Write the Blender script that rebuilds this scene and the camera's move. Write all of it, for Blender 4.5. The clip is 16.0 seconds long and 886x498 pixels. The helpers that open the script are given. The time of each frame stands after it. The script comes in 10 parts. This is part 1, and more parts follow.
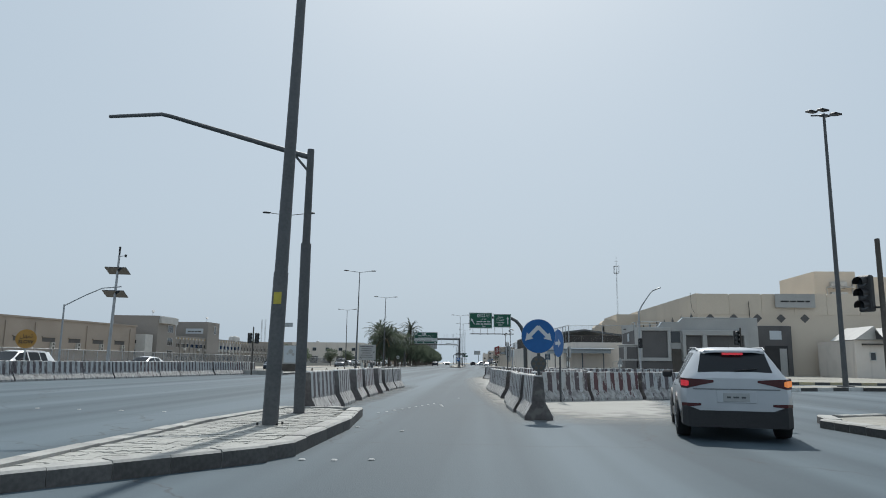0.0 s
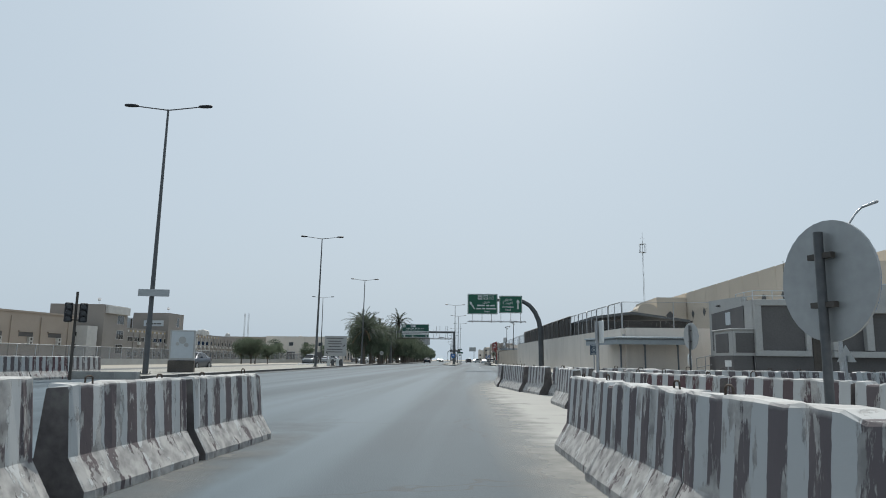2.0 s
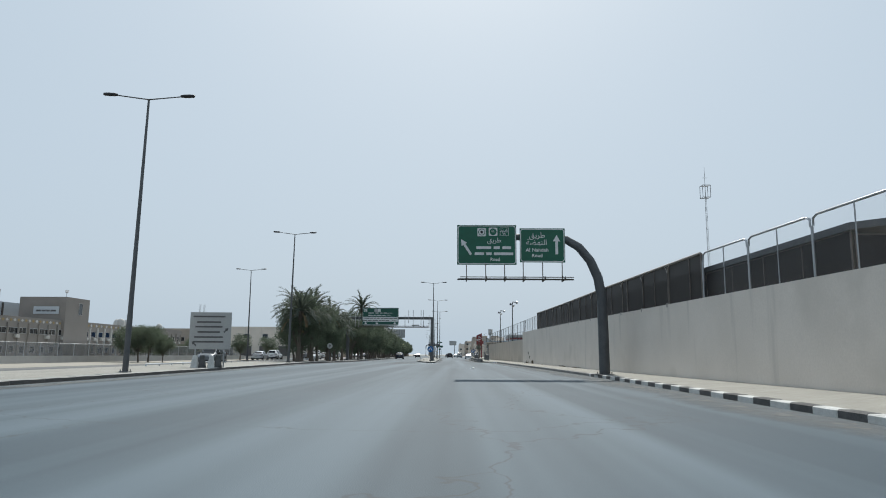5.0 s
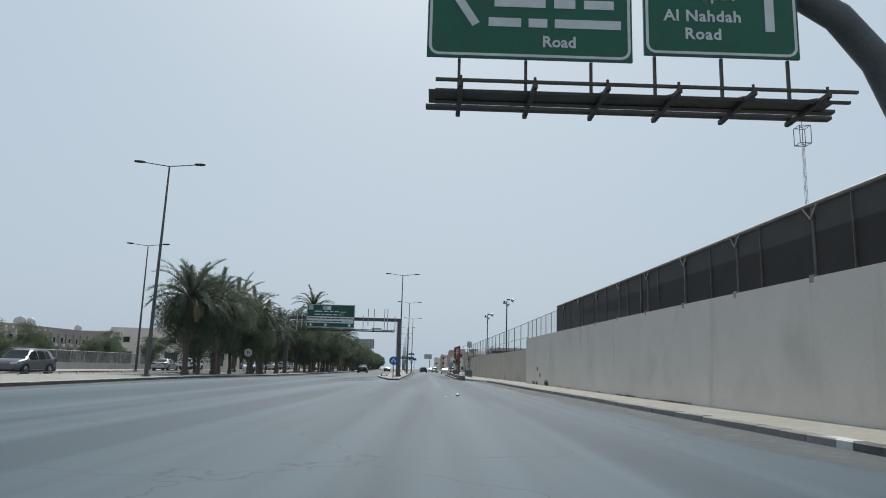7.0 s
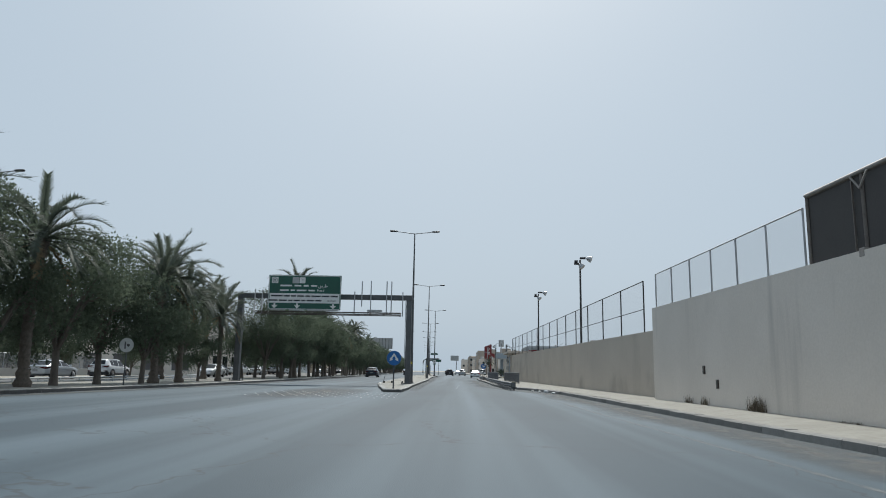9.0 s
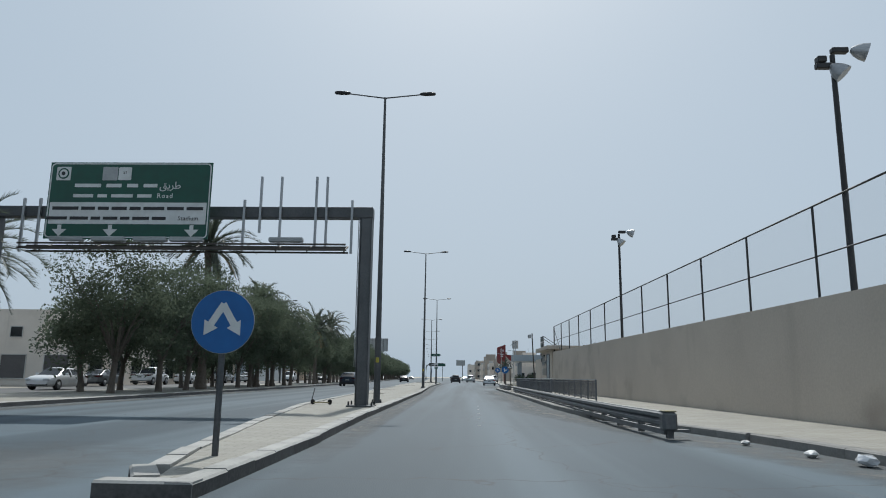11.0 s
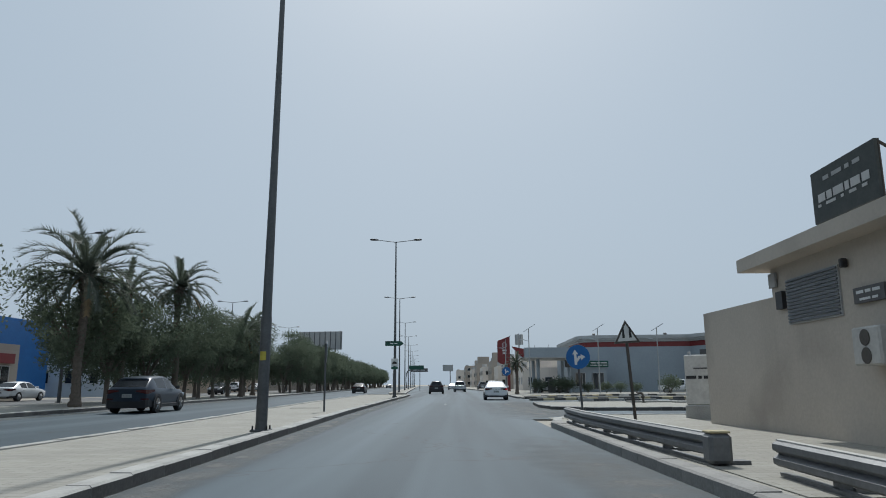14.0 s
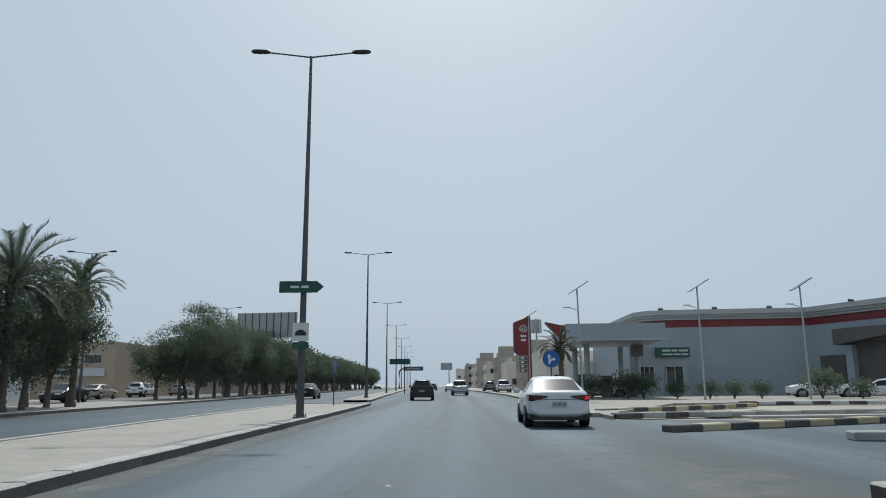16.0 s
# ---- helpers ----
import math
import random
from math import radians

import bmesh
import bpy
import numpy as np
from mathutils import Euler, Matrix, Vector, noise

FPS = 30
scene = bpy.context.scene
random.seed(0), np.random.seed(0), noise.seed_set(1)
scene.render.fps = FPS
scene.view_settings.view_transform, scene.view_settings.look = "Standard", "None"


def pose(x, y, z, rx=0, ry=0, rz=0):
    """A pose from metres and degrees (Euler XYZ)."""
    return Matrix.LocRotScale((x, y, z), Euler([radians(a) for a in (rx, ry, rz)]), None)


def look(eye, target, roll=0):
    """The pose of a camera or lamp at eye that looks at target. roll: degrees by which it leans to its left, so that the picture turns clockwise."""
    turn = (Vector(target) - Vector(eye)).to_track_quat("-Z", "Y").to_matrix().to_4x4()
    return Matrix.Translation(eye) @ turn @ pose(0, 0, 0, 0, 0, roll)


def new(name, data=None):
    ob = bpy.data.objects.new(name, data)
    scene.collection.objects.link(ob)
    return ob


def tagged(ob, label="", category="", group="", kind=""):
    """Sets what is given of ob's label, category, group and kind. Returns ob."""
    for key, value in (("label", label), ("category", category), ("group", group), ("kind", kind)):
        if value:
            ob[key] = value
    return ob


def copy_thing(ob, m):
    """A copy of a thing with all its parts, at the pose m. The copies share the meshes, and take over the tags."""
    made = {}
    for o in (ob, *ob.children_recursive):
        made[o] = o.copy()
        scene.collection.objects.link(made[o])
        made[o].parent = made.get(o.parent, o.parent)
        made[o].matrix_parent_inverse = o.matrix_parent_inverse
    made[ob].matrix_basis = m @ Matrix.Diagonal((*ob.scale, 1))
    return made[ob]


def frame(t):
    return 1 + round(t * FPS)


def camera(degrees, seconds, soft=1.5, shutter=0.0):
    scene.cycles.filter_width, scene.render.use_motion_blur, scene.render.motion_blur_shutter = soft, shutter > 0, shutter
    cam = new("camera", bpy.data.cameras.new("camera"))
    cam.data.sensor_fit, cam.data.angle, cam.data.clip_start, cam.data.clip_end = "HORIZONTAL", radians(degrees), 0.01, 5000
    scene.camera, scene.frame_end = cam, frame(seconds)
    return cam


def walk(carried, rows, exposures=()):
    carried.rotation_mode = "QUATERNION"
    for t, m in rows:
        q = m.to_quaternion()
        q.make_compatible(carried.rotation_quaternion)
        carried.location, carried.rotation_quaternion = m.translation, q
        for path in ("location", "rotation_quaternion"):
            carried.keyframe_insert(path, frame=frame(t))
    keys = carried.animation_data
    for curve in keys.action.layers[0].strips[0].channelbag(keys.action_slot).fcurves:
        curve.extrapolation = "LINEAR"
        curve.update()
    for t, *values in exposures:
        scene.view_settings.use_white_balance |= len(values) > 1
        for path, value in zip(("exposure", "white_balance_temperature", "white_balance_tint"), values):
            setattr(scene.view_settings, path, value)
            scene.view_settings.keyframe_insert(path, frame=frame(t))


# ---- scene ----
import collections

# path of the camera: seconds, eye, target, roll
cam = camera(65.0, 16.0, soft=1.0)
PATH = [
    (0, (1.741, -0.19, 1.205), (1.624, 1.781, 1.527), 0.6),
    (0.5, (1.589, 6.432, 1.165), (1.513, 8.407, 1.475), 1.3),
    (1, (1.329, 12.255, 1.225), (1.218, 14.23, 1.519), 0.8),
    (1.5, (1.082, 17.939, 1.209), (0.916, 19.906, 1.531), 0.5),
    (2, (0.862, 23.814, 1.14), (0.76, 25.786, 1.454), 0.7),
    (2.5, (0.428, 30.509, 1.18), (0.339, 32.485, 1.477), 0.5),
    (3, (0.272, 36.844, 1.195), (0.161, 38.817, 1.501), 0.4),
    (3.5, (0.042, 43.024, 1.205), (-0.07, 44.995, 1.525), 0.5),
    (4, (-0.215, 49.151, 1.199), (-0.302, 51.123, 1.516), 0.3),
    (4.5, (-0.283, 55.387, 1.163), (-0.344, 57.366, 1.44), -0.9),
    (4.7, (-0.307, 57.975, 1.174), (-0.364, 59.954, 1.461), -0.1),
    (6.8, (-0.096, 86.815, 1.193), (-0.102, 88.788, 1.521), 1.3),
    (7, (-0.071, 89.63, 1.204), (-0.051, 91.6, 1.544), 1.6),
    (7.5, (0.029, 96.72, 1.21), (-0.003, 98.69, 1.557), 2.1),
    (8, (-0.019, 104.172, 1.196), (-0.07, 106.145, 1.518), 1.5),
    (8.2, (-0.002, 107.315, 1.207), (-0.04, 109.286, 1.546), 1.4),
    (10.3, (-0.658, 140.534, 1.206), (-0.752, 142.5, 1.558), 0.7),
    (10.5, (-0.678, 143.82, 1.207), (-0.777, 145.78, 1.589), 1.0),
    (11, (-0.771, 151.849, 1.201), (-0.836, 153.815, 1.563), 0.7),
    (11.5, (-0.735, 159.888, 1.193), (-0.796, 161.861, 1.513), 0.9),
    (12, (-0.659, 168.12, 1.193), (-0.756, 170.087, 1.542), 1.2),
    (12.5, (-0.694, 177.503, 1.2), (-0.731, 179.476, 1.524), 0.7),
    (13, (-0.561, 186.088, 1.2), (-0.59, 188.061, 1.524), 1.6),
    (13.5, (-0.431, 194.853, 1.187), (-0.459, 196.828, 1.5), 0.4),
    (14, (-0.346, 203.28, 1.181), (-0.375, 205.243, 1.564), -0.2),
    (14.5, (-0.203, 211.824, 1.183), (-0.197, 213.793, 1.535), -0.2),
    (15, (-0.186, 220.101, 1.196), (-0.18, 222.073, 1.526), 0.3),
    (15.5, (-0.06, 229.208, 1.202), (-0.091, 231.181, 1.526), -0.3),
    (16, (-0.044, 237.705, 1.2), (-0.072, 239.668, 1.584), -0.4),
]
walk(cam, [(t, look(eye, target, roll)) for t, eye, target, roll in PATH],
     exposures=[(0.0, -0.06, 6200, 8), (0.5, -0.04, 6200, 8), (1.0, 0.06, 6300, 8), (2.0, 0.02, 6300, 8), (2.5, 0.07, 6300, 8), (4.5, 0.06, 6250, 8), (7.0, -0.07, 6200, 8), (8.0, -0.06, 6200, 8), (10.5, -0.11, 6150, 8),
                (11.5, -0.2, 6050, 8), (12.0, -0.14, 6100, 8), (12.5, -0.2, 6100, 8), (13.0, 0.0, 6200, 8), (13.5, -0.12, 6150, 8), (14.0, -0.26, 6050, 8), (14.5, -0.05, 6150, 8), (15.0, -0.08, 6150, 8), (15.5, 0.0, 6150, 8), (16.0, -0.13, 6100, 8)])
SUN_EL, SUN_AZ = 50.0, 1.0

# ---- world and light ----
world = bpy.data.worlds.new("world")
scene.world = world
world.use_nodes = True
wn, wl = world.node_tree.nodes, world.node_tree.links
wn.clear()
w_out = wn.new("ShaderNodeOutputWorld")
w_bg = wn.new("ShaderNodeBackground")
w_sky = wn.new("ShaderNodeTexSky")
w_sky.sky_type = "NISHITA"
w_sky.sun_disc = False
w_sky.sun_elevation = radians(SUN_EL)
w_sky.sun_rotation = radians(SUN_AZ)
w_sky.air_density, w_sky.dust_density, w_sky.ozone_density = 1.0, 6.0, 1.0
w_scale = wn.new("ShaderNodeMixRGB")
w_scale.blend_type = "MULTIPLY"
w_scale.inputs[0].default_value = 1.0
w_scale.inputs[2].default_value = (0.085, 0.085, 0.085, 1)
w_mix = wn.new("ShaderNodeMixRGB")
w_mix.inputs[0].default_value = 0.86
w_mix.inputs[2].default_value = (0.545, 0.635, 0.715, 1)   # dust haze over the whole sky
wl.new(w_sky.outputs[0], w_scale.inputs[1])
wl.new(w_scale.outputs[0], w_mix.inputs[1])
wl.new(w_mix.outputs[0], w_bg.inputs[0])
wl.new(w_bg.outputs[0], w_out.inputs[0])
w_bg.inputs[1].default_value = 1.0
sun_data = bpy.data.lights.new("sun", "SUN")
sun_data.energy, sun_data.angle, sun_data.color = 3.6, radians(1.2), (1.0, 0.95, 0.87)
sun = new("sun", sun_data)
sun.matrix_world = look((0, 0, 60), (-math.sin(radians(SUN_AZ)) * math.cos(radians(SUN_EL)),
                                     -math.cos(radians(SUN_AZ)) * math.cos(radians(SUN_EL)),
                                     60 - math.sin(radians(SUN_EL))))


# ---- materials ----
def mat(name, a, b=None, rough=0.75, metal=0.0, fine=25.0, coarse=1.2, bump=0.15, spread=0.08, stretch=(1, 1, 1), stain=None, streak=None, spec=0.4):
    """Two scales of noise between the colours a and b, fine relief, a little change from object to object."""
    b = b or tuple(v * 0.72 for v in a)
    m = bpy.data.materials.new(name)
    m.use_nodes = True
    n, l = m.node_tree.nodes, m.node_tree.links
    p = n["Principled BSDF"]
    p.inputs["Roughness"].default_value, p.inputs["Metallic"].default_value = rough, metal
    p.inputs["Specular IOR Level"].default_value = spec
    tc, mp = n.new("ShaderNodeTexCoord"), n.new("ShaderNodeMapping")
    mp.inputs["Scale"].default_value = stretch
    l.new(tc.outputs["Object"], mp.inputs[0])
    n1, n2 = n.new("ShaderNodeTexNoise"), n.new("ShaderNodeTexNoise")
    n1.inputs["Scale"].default_value, n1.inputs["Detail"].default_value = coarse, 5
    n2.inputs["Scale"].default_value, n2.inputs["Detail"].default_value = fine, 4
    l.new(mp.outputs[0], n1.inputs[0])
    l.new(mp.outputs[0], n2.inputs[0])
    add = n.new("ShaderNodeMath")
    add.operation = "MULTIPLY_ADD"
    add.inputs[1].default_value = 0.45
    l.new(n2.outputs[0], add.inputs[0])
    sc = n.new("ShaderNodeMath")
    sc.operation = "MULTIPLY"
    sc.inputs[1].default_value = 0.55
    l.new(n1.outputs[0], sc.inputs[0])
    l.new(sc.outputs[0], add.inputs[2])
    ramp = n.new("ShaderNodeValToRGB")
    ramp.color_ramp.elements[0].position, ramp.color_ramp.elements[1].position = 0.36, 0.64
    ramp.color_ramp.elements[0].color, ramp.color_ramp.elements[1].color = (*b, 1), (*a, 1)
    l.new(add.outputs[0], ramp.inputs[0])
    info, hsv = n.new("ShaderNodeObjectInfo"), n.new("ShaderNodeHueSaturation")
    rng = n.new("ShaderNodeMapRange")
    rng.inputs[3].default_value, rng.inputs[4].default_value = 1 - spread, 1 + spread
    l.new(info.outputs["Random"], rng.inputs[0])
    l.new(rng.outputs[0], hsv.inputs["Value"])
    l.new(ramp.outputs[0], hsv.inputs["Color"])
    colour = hsv.outputs[0]
    if stain:
        tint, low, high, size = stain
        n3, mr, mx = n.new("ShaderNodeTexNoise"), n.new("ShaderNodeMapRange"), n.new("ShaderNodeMixRGB")
        n3.inputs["Scale"].default_value, n3.inputs["Detail"].default_value = size, 6
        l.new(tc.outputs["Object"], n3.inputs[0])
        mr.inputs[1].default_value, mr.inputs[2].default_value = low, high
        l.new(n3.outputs[0], mr.inputs[0])
        l.new(mr.outputs[0], mx.inputs[0])
        l.new(colour, mx.inputs[1])
        mx.inputs[2].default_value = (*tint, 1)
        colour = mx.outputs[0]
    if streak:      # rain streaks running down
        tint, low, high, size = streak
        m4, n4, r4, x4 = n.new("ShaderNodeMapping"), n.new("ShaderNodeTexNoise"), n.new("ShaderNodeMapRange"), n.new("ShaderNodeMixRGB")
        m4.inputs["Scale"].default_value = (size, size, size * 0.1)
        n4.inputs["Scale"].default_value, n4.inputs["Detail"].default_value = 1.0, 7
        l.new(tc.outputs["Object"], m4.inputs[0])
        l.new(m4.outputs[0], n4.inputs[0])
        r4.inputs[1].default_value, r4.inputs[2].default_value, r4.inputs[4].default_value = low, high, 0.8
        l.new(n4.outputs[0], r4.inputs[0])
        l.new(r4.outputs[0], x4.inputs[0])
        l.new(colour, x4.inputs[1])
        x4.inputs[2].default_value = (*tint, 1)
        colour = x4.outputs[0]
    l.new(colour, p.inputs["Base Color"])
    if bump:
        bp = n.new("ShaderNodeBump")
        bp.inputs["Strength"].default_value, bp.inputs["Distance"].default_value = bump, 0.02
        l.new(n2.outputs[0], bp.inputs["Height"])
        l.new(bp.outputs[0], p.inputs["Normal"])
    return m


def barrier_paint():
    """Red and white bands across the length, chipped down to the concrete, dusty at the foot."""
    m = bpy.data.materials.new("barrier paint")
    m.use_nodes = True
    n, l = m.node_tree.nodes, m.node_tree.links
    p = n["Principled BSDF"]
    p.inputs["Roughness"].default_value = 0.8

    def math_node(op, a, b=None):
        k = n.new("ShaderNodeMath")
        k.operation = op
        for i, v in enumerate((a, b)):
            if v is None:
                continue
            if isinstance(v, (int, float)):
                k.inputs[i].default_value = v
            else:
                l.new(v, k.inputs[i])
        return k.outputs[0]

    tc, sep, info = n.new("ShaderNodeTexCoord"), n.new("ShaderNodeSeparateXYZ"), n.new("ShaderNodeObjectInfo")
    off = n.new("ShaderNodeVectorMath")
    off.operation = "ADD"
    cmb = n.new("ShaderNodeCombineXYZ")
    l.new(math_node("MULTIPLY", info.outputs["Random"], 37.0), cmb.inputs[0])
    l.new(tc.outputs["Object"], off.inputs[0])
    l.new(cmb.outputs[0], off.inputs[1])
    l.new(tc.outputs["Object"], sep.inputs[0])
    edge = n.new("ShaderNodeTexNoise")
    edge.inputs["Scale"].default_value = 9
    l.new(off.outputs[0], edge.inputs[0])
    x = math_node("ADD", sep.outputs[0], math_node("MULTIPLY", edge.outputs[0], 0.03))
    band = math_node("GREATER_THAN", math_node("FRACT", math_node("MULTIPLY", x, 1 / 0.37)), 0.5)
    hue = n.new("ShaderNodeValToRGB")
    hue.color_ramp.elements[0].color, hue.color_ramp.elements[1].color = (0.115, 0.098, 0.104, 1), (0.105, 0.05, 0.054, 1)
    hue.color_ramp.elements.new(0.7).color = (0.098, 0.078, 0.083, 1)
    l.new(info.outputs["Random"], hue.inputs[0])
    mix = n.new("ShaderNodeMixRGB")
    l.new(band, mix.inputs[0])
    mix.inputs[1].default_value = (0.44, 0.45, 0.45, 1)
    l.new(hue.outputs[0], mix.inputs[2])
    chips = n.new("ShaderNodeTexNoise")
    chips.inputs["Scale"].default_value, chips.inputs["Detail"].default_value, chips.inputs["Roughness"].default_value = 4.5, 9, 0.68
    tall = n.new("ShaderNodeMapping")
    tall.inputs["Scale"].default_value = (1.5, 1.5, 0.4)
    l.new(off.outputs[0], tall.inputs[0])
    l.new(tall.outputs[0], chips.inputs[0])
    low = n.new("ShaderNodeMapRange")       # more wear on the sloping foot
    low.inputs[1].default_value, low.inputs[2].default_value = 0.42, 0.30
    low.inputs[3].default_value, low.inputs[4].default_value = 0.0, 0.13
    l.new(sep.outputs[2], low.inputs[0])
    worn = n.new("ShaderNodeMapRange")
    worn.inputs[1].default_value, worn.inputs[2].default_value = 0.55, 0.575
    l.new(math_node("ADD", chips.outputs[0], low.outputs[0]), worn.inputs[0])
    wear = n.new("ShaderNodeMixRGB")
    l.new(worn.outputs[0], wear.inputs[0])
    l.new(mix.outputs[0], wear.inputs[1])
    grey = n.new("ShaderNodeValToRGB")
    grey.color_ramp.elements[0].color, grey.color_ramp.elements[1].color = (0.22, 0.215, 0.21, 1), (0.41, 0.40, 0.385, 1)
    grey.color_ramp.elements[0].position, grey.color_ramp.elements[1].position = 0.35, 0.62
    dirt = n.new("ShaderNodeTexNoise")
    dirt.inputs["Scale"].default_value, dirt.inputs["Detail"].default_value = 7, 6
    l.new(off.outputs[0], dirt.inputs[0])
    l.new(dirt.outputs[0], grey.inputs[0])
    l.new(grey.outputs[0], wear.inputs[2])
    crest, crown = n.new("ShaderNodeMapRange"), n.new("ShaderNodeMixRGB")      # paint worn off the top, with its sunlit paleness mixed into the colour
    crest.inputs[1].default_value, crest.inputs[2].default_value, crest.inputs[4].default_value = 0.905, 0.945, 0.8
    l.new(math_node("ADD", sep.outputs[2], math_node("MULTIPLY", math_node("SUBTRACT", dirt.outputs[0], 0.5), 0.06)), crest.inputs[0])
    l.new(crest.outputs[0], crown.inputs[0])
    l.new(wear.outputs[0], crown.inputs[1])
    crown.inputs[2].default_value = (0.47, 0.465, 0.45, 1)
    l.new(crown.outputs[0], p.inputs["Base Color"])
    bp = n.new("ShaderNodeBump")
    bp.inputs["Strength"].default_value, bp.inputs["Distance"].default_value = 0.5, 0.012
    l.new(math_node("SUBTRACT", dirt.outputs[0], worn.outputs[0]), bp.inputs["Height"])
    l.new(bp.outputs[0], p.inputs["Normal"])
    return m


def asphalt_paint(name, a, b, tracks):
    """Worn asphalt: aggregate grain, blotches, and paler polished bands along the road."""
    m = mat(name, a, b, rough=0.68, fine=60, coarse=0.35, bump=0.16, stretch=(1, 0.35, 1), spread=0, spec=0.27)
    n, l = m.node_tree.nodes, m.node_tree.links
    p = n["Principled BSDF"]
    src = p.inputs["Base Color"].links[0].from_socket
    tc, mp, nz, mr, mx = (n.new(k) for k in ("ShaderNodeTexCoord", "ShaderNodeMapping", "ShaderNodeTexNoise", "ShaderNodeMapRange", "ShaderNodeMixRGB"))
    mp.inputs["Scale"].default_value = (0.62, 0.012, 1)
    mp.inputs["Rotation"].default_value = (0, 0, radians(-1.3))
    nz.inputs["Scale"].default_value, nz.inputs["Detail"].default_value = 0.8, 3
    l.new(tc.outputs["Object"], mp.inputs[0])
    l.new(mp.outputs[0], nz.inputs[0])
    l.new(nz.outputs[0], mr.inputs[0])
    mr.inputs[1].default_value, mr.inputs[2].default_value, mr.inputs[4].default_value = 0.42, 0.62, 1.0
    l.new(mr.outputs[0], mx.inputs[0])
    l.new(src, mx.inputs[1])
    mx.inputs[2].default_value = (*tracks, 1)
    # cracks sealed or open, thin and far apart
    vo, cr, mx2 = n.new("ShaderNodeTexVoronoi"), n.new("ShaderNodeMapRange"), n.new("ShaderNodeMixRGB")
    vo.feature = "DISTANCE_TO_EDGE"
    vo.inputs["Scale"].default_value = 0.16
    wob, wadd = n.new("ShaderNodeTexNoise"), n.new("ShaderNodeMixRGB")
    wob.inputs["Scale"].default_value = 1.4
    wadd.blend_type, wadd.inputs[0].default_value = "ADD", 0.9
    l.new(tc.outputs["Object"], wob.inputs[0])
    l.new(tc.outputs["Object"], wadd.inputs[1])
    l.new(wob.outputs[1], wadd.inputs[2])
    l.new(wadd.outputs[0], vo.inputs[0])
    cr.inputs[1].default_value, cr.inputs[2].default_value, cr.inputs[3].default_value, cr.inputs[4].default_value = 0.0015, 0.0045, 0.5, 0.0
    l.new(vo.outputs[0], cr.inputs[0])
    l.new(cr.outputs[0], mx2.inputs[0])
    l.new(mx.outputs[0], mx2.inputs[1])
    mx2.inputs[2].default_value = (0.03, 0.03, 0.03, 1)
    l.new(mx2.outputs[0], p.inputs["Base Color"])
    return m


def paving_paint(name, a, b, size, joint=(0.22, 0.2, 0.17)):
    """Concrete pavers with fine sunk joints, sand blown over them."""
    m = mat(name, a, b, rough=0.85, fine=30, coarse=0.7, bump=0.1, spread=0.03)
    n, l = m.node_tree.nodes, m.node_tree.links
    p = n["Principled BSDF"]
    src = p.inputs["Base Color"].links[0].from_socket
    tc, br, mx = n.new("ShaderNodeTexCoord"), n.new("ShaderNodeTexBrick"), n.new("ShaderNodeMixRGB")
    br.inputs["Scale"].default_value = 1.0
    br.inputs["Brick Width"].default_value, br.inputs["Row Height"].default_value = size
    br.inputs["Mortar Size"].default_value = 0.008
    br.inputs["Color1"].default_value, br.inputs["Color2"].default_value = (1, 1, 1, 1), (0.86, 0.85, 0.83, 1)
    br.inputs["Mortar"].default_value = (0.55, 0.53, 0.5, 1)
    l.new(tc.outputs["Object"], br.inputs[0])
    mx.blend_type, mx.inputs[0].default_value = "MULTIPLY", 0.8
    l.new(src, mx.inputs[1])
    l.new(br.outputs[0], mx.inputs[2])
    l.new(mx.outputs[0], p.inputs["Base Color"])
    return m


def glass_paint(name, tint, rough=0.05):
    m = bpy.data.materials.new(name)
    m.use_nodes = True
    p = m.node_tree.nodes["Principled BSDF"]
    p.inputs["Base Color"].default_value = (*tint, 1)
    p.inputs["Roughness"].default_value = rough
    p.inputs["IOR"].default_value = 1.5
    p.inputs["Coat Weight"].default_value = 0.3
    return m


def lamp_glow(name, colour, strength):
    m = glass_paint(name, colour, 0.2)
    p = m.node_tree.nodes["Principled BSDF"]
    p.inputs["Emission Color"].default_value = (*colour, 1)
    p.inputs["Emission Strength"].default_value = strength
    return m


def net_paint(name, colour, cover, scale):
    """Woven net or wire mesh: threads with gaps between them."""
    m = mat(name, colour, rough=0.8, bump=0)
    n, l = m.node_tree.nodes, m.node_tree.links
    p = n["Principled BSDF"]
    p.inputs["Alpha"].default_value = cover
    return m


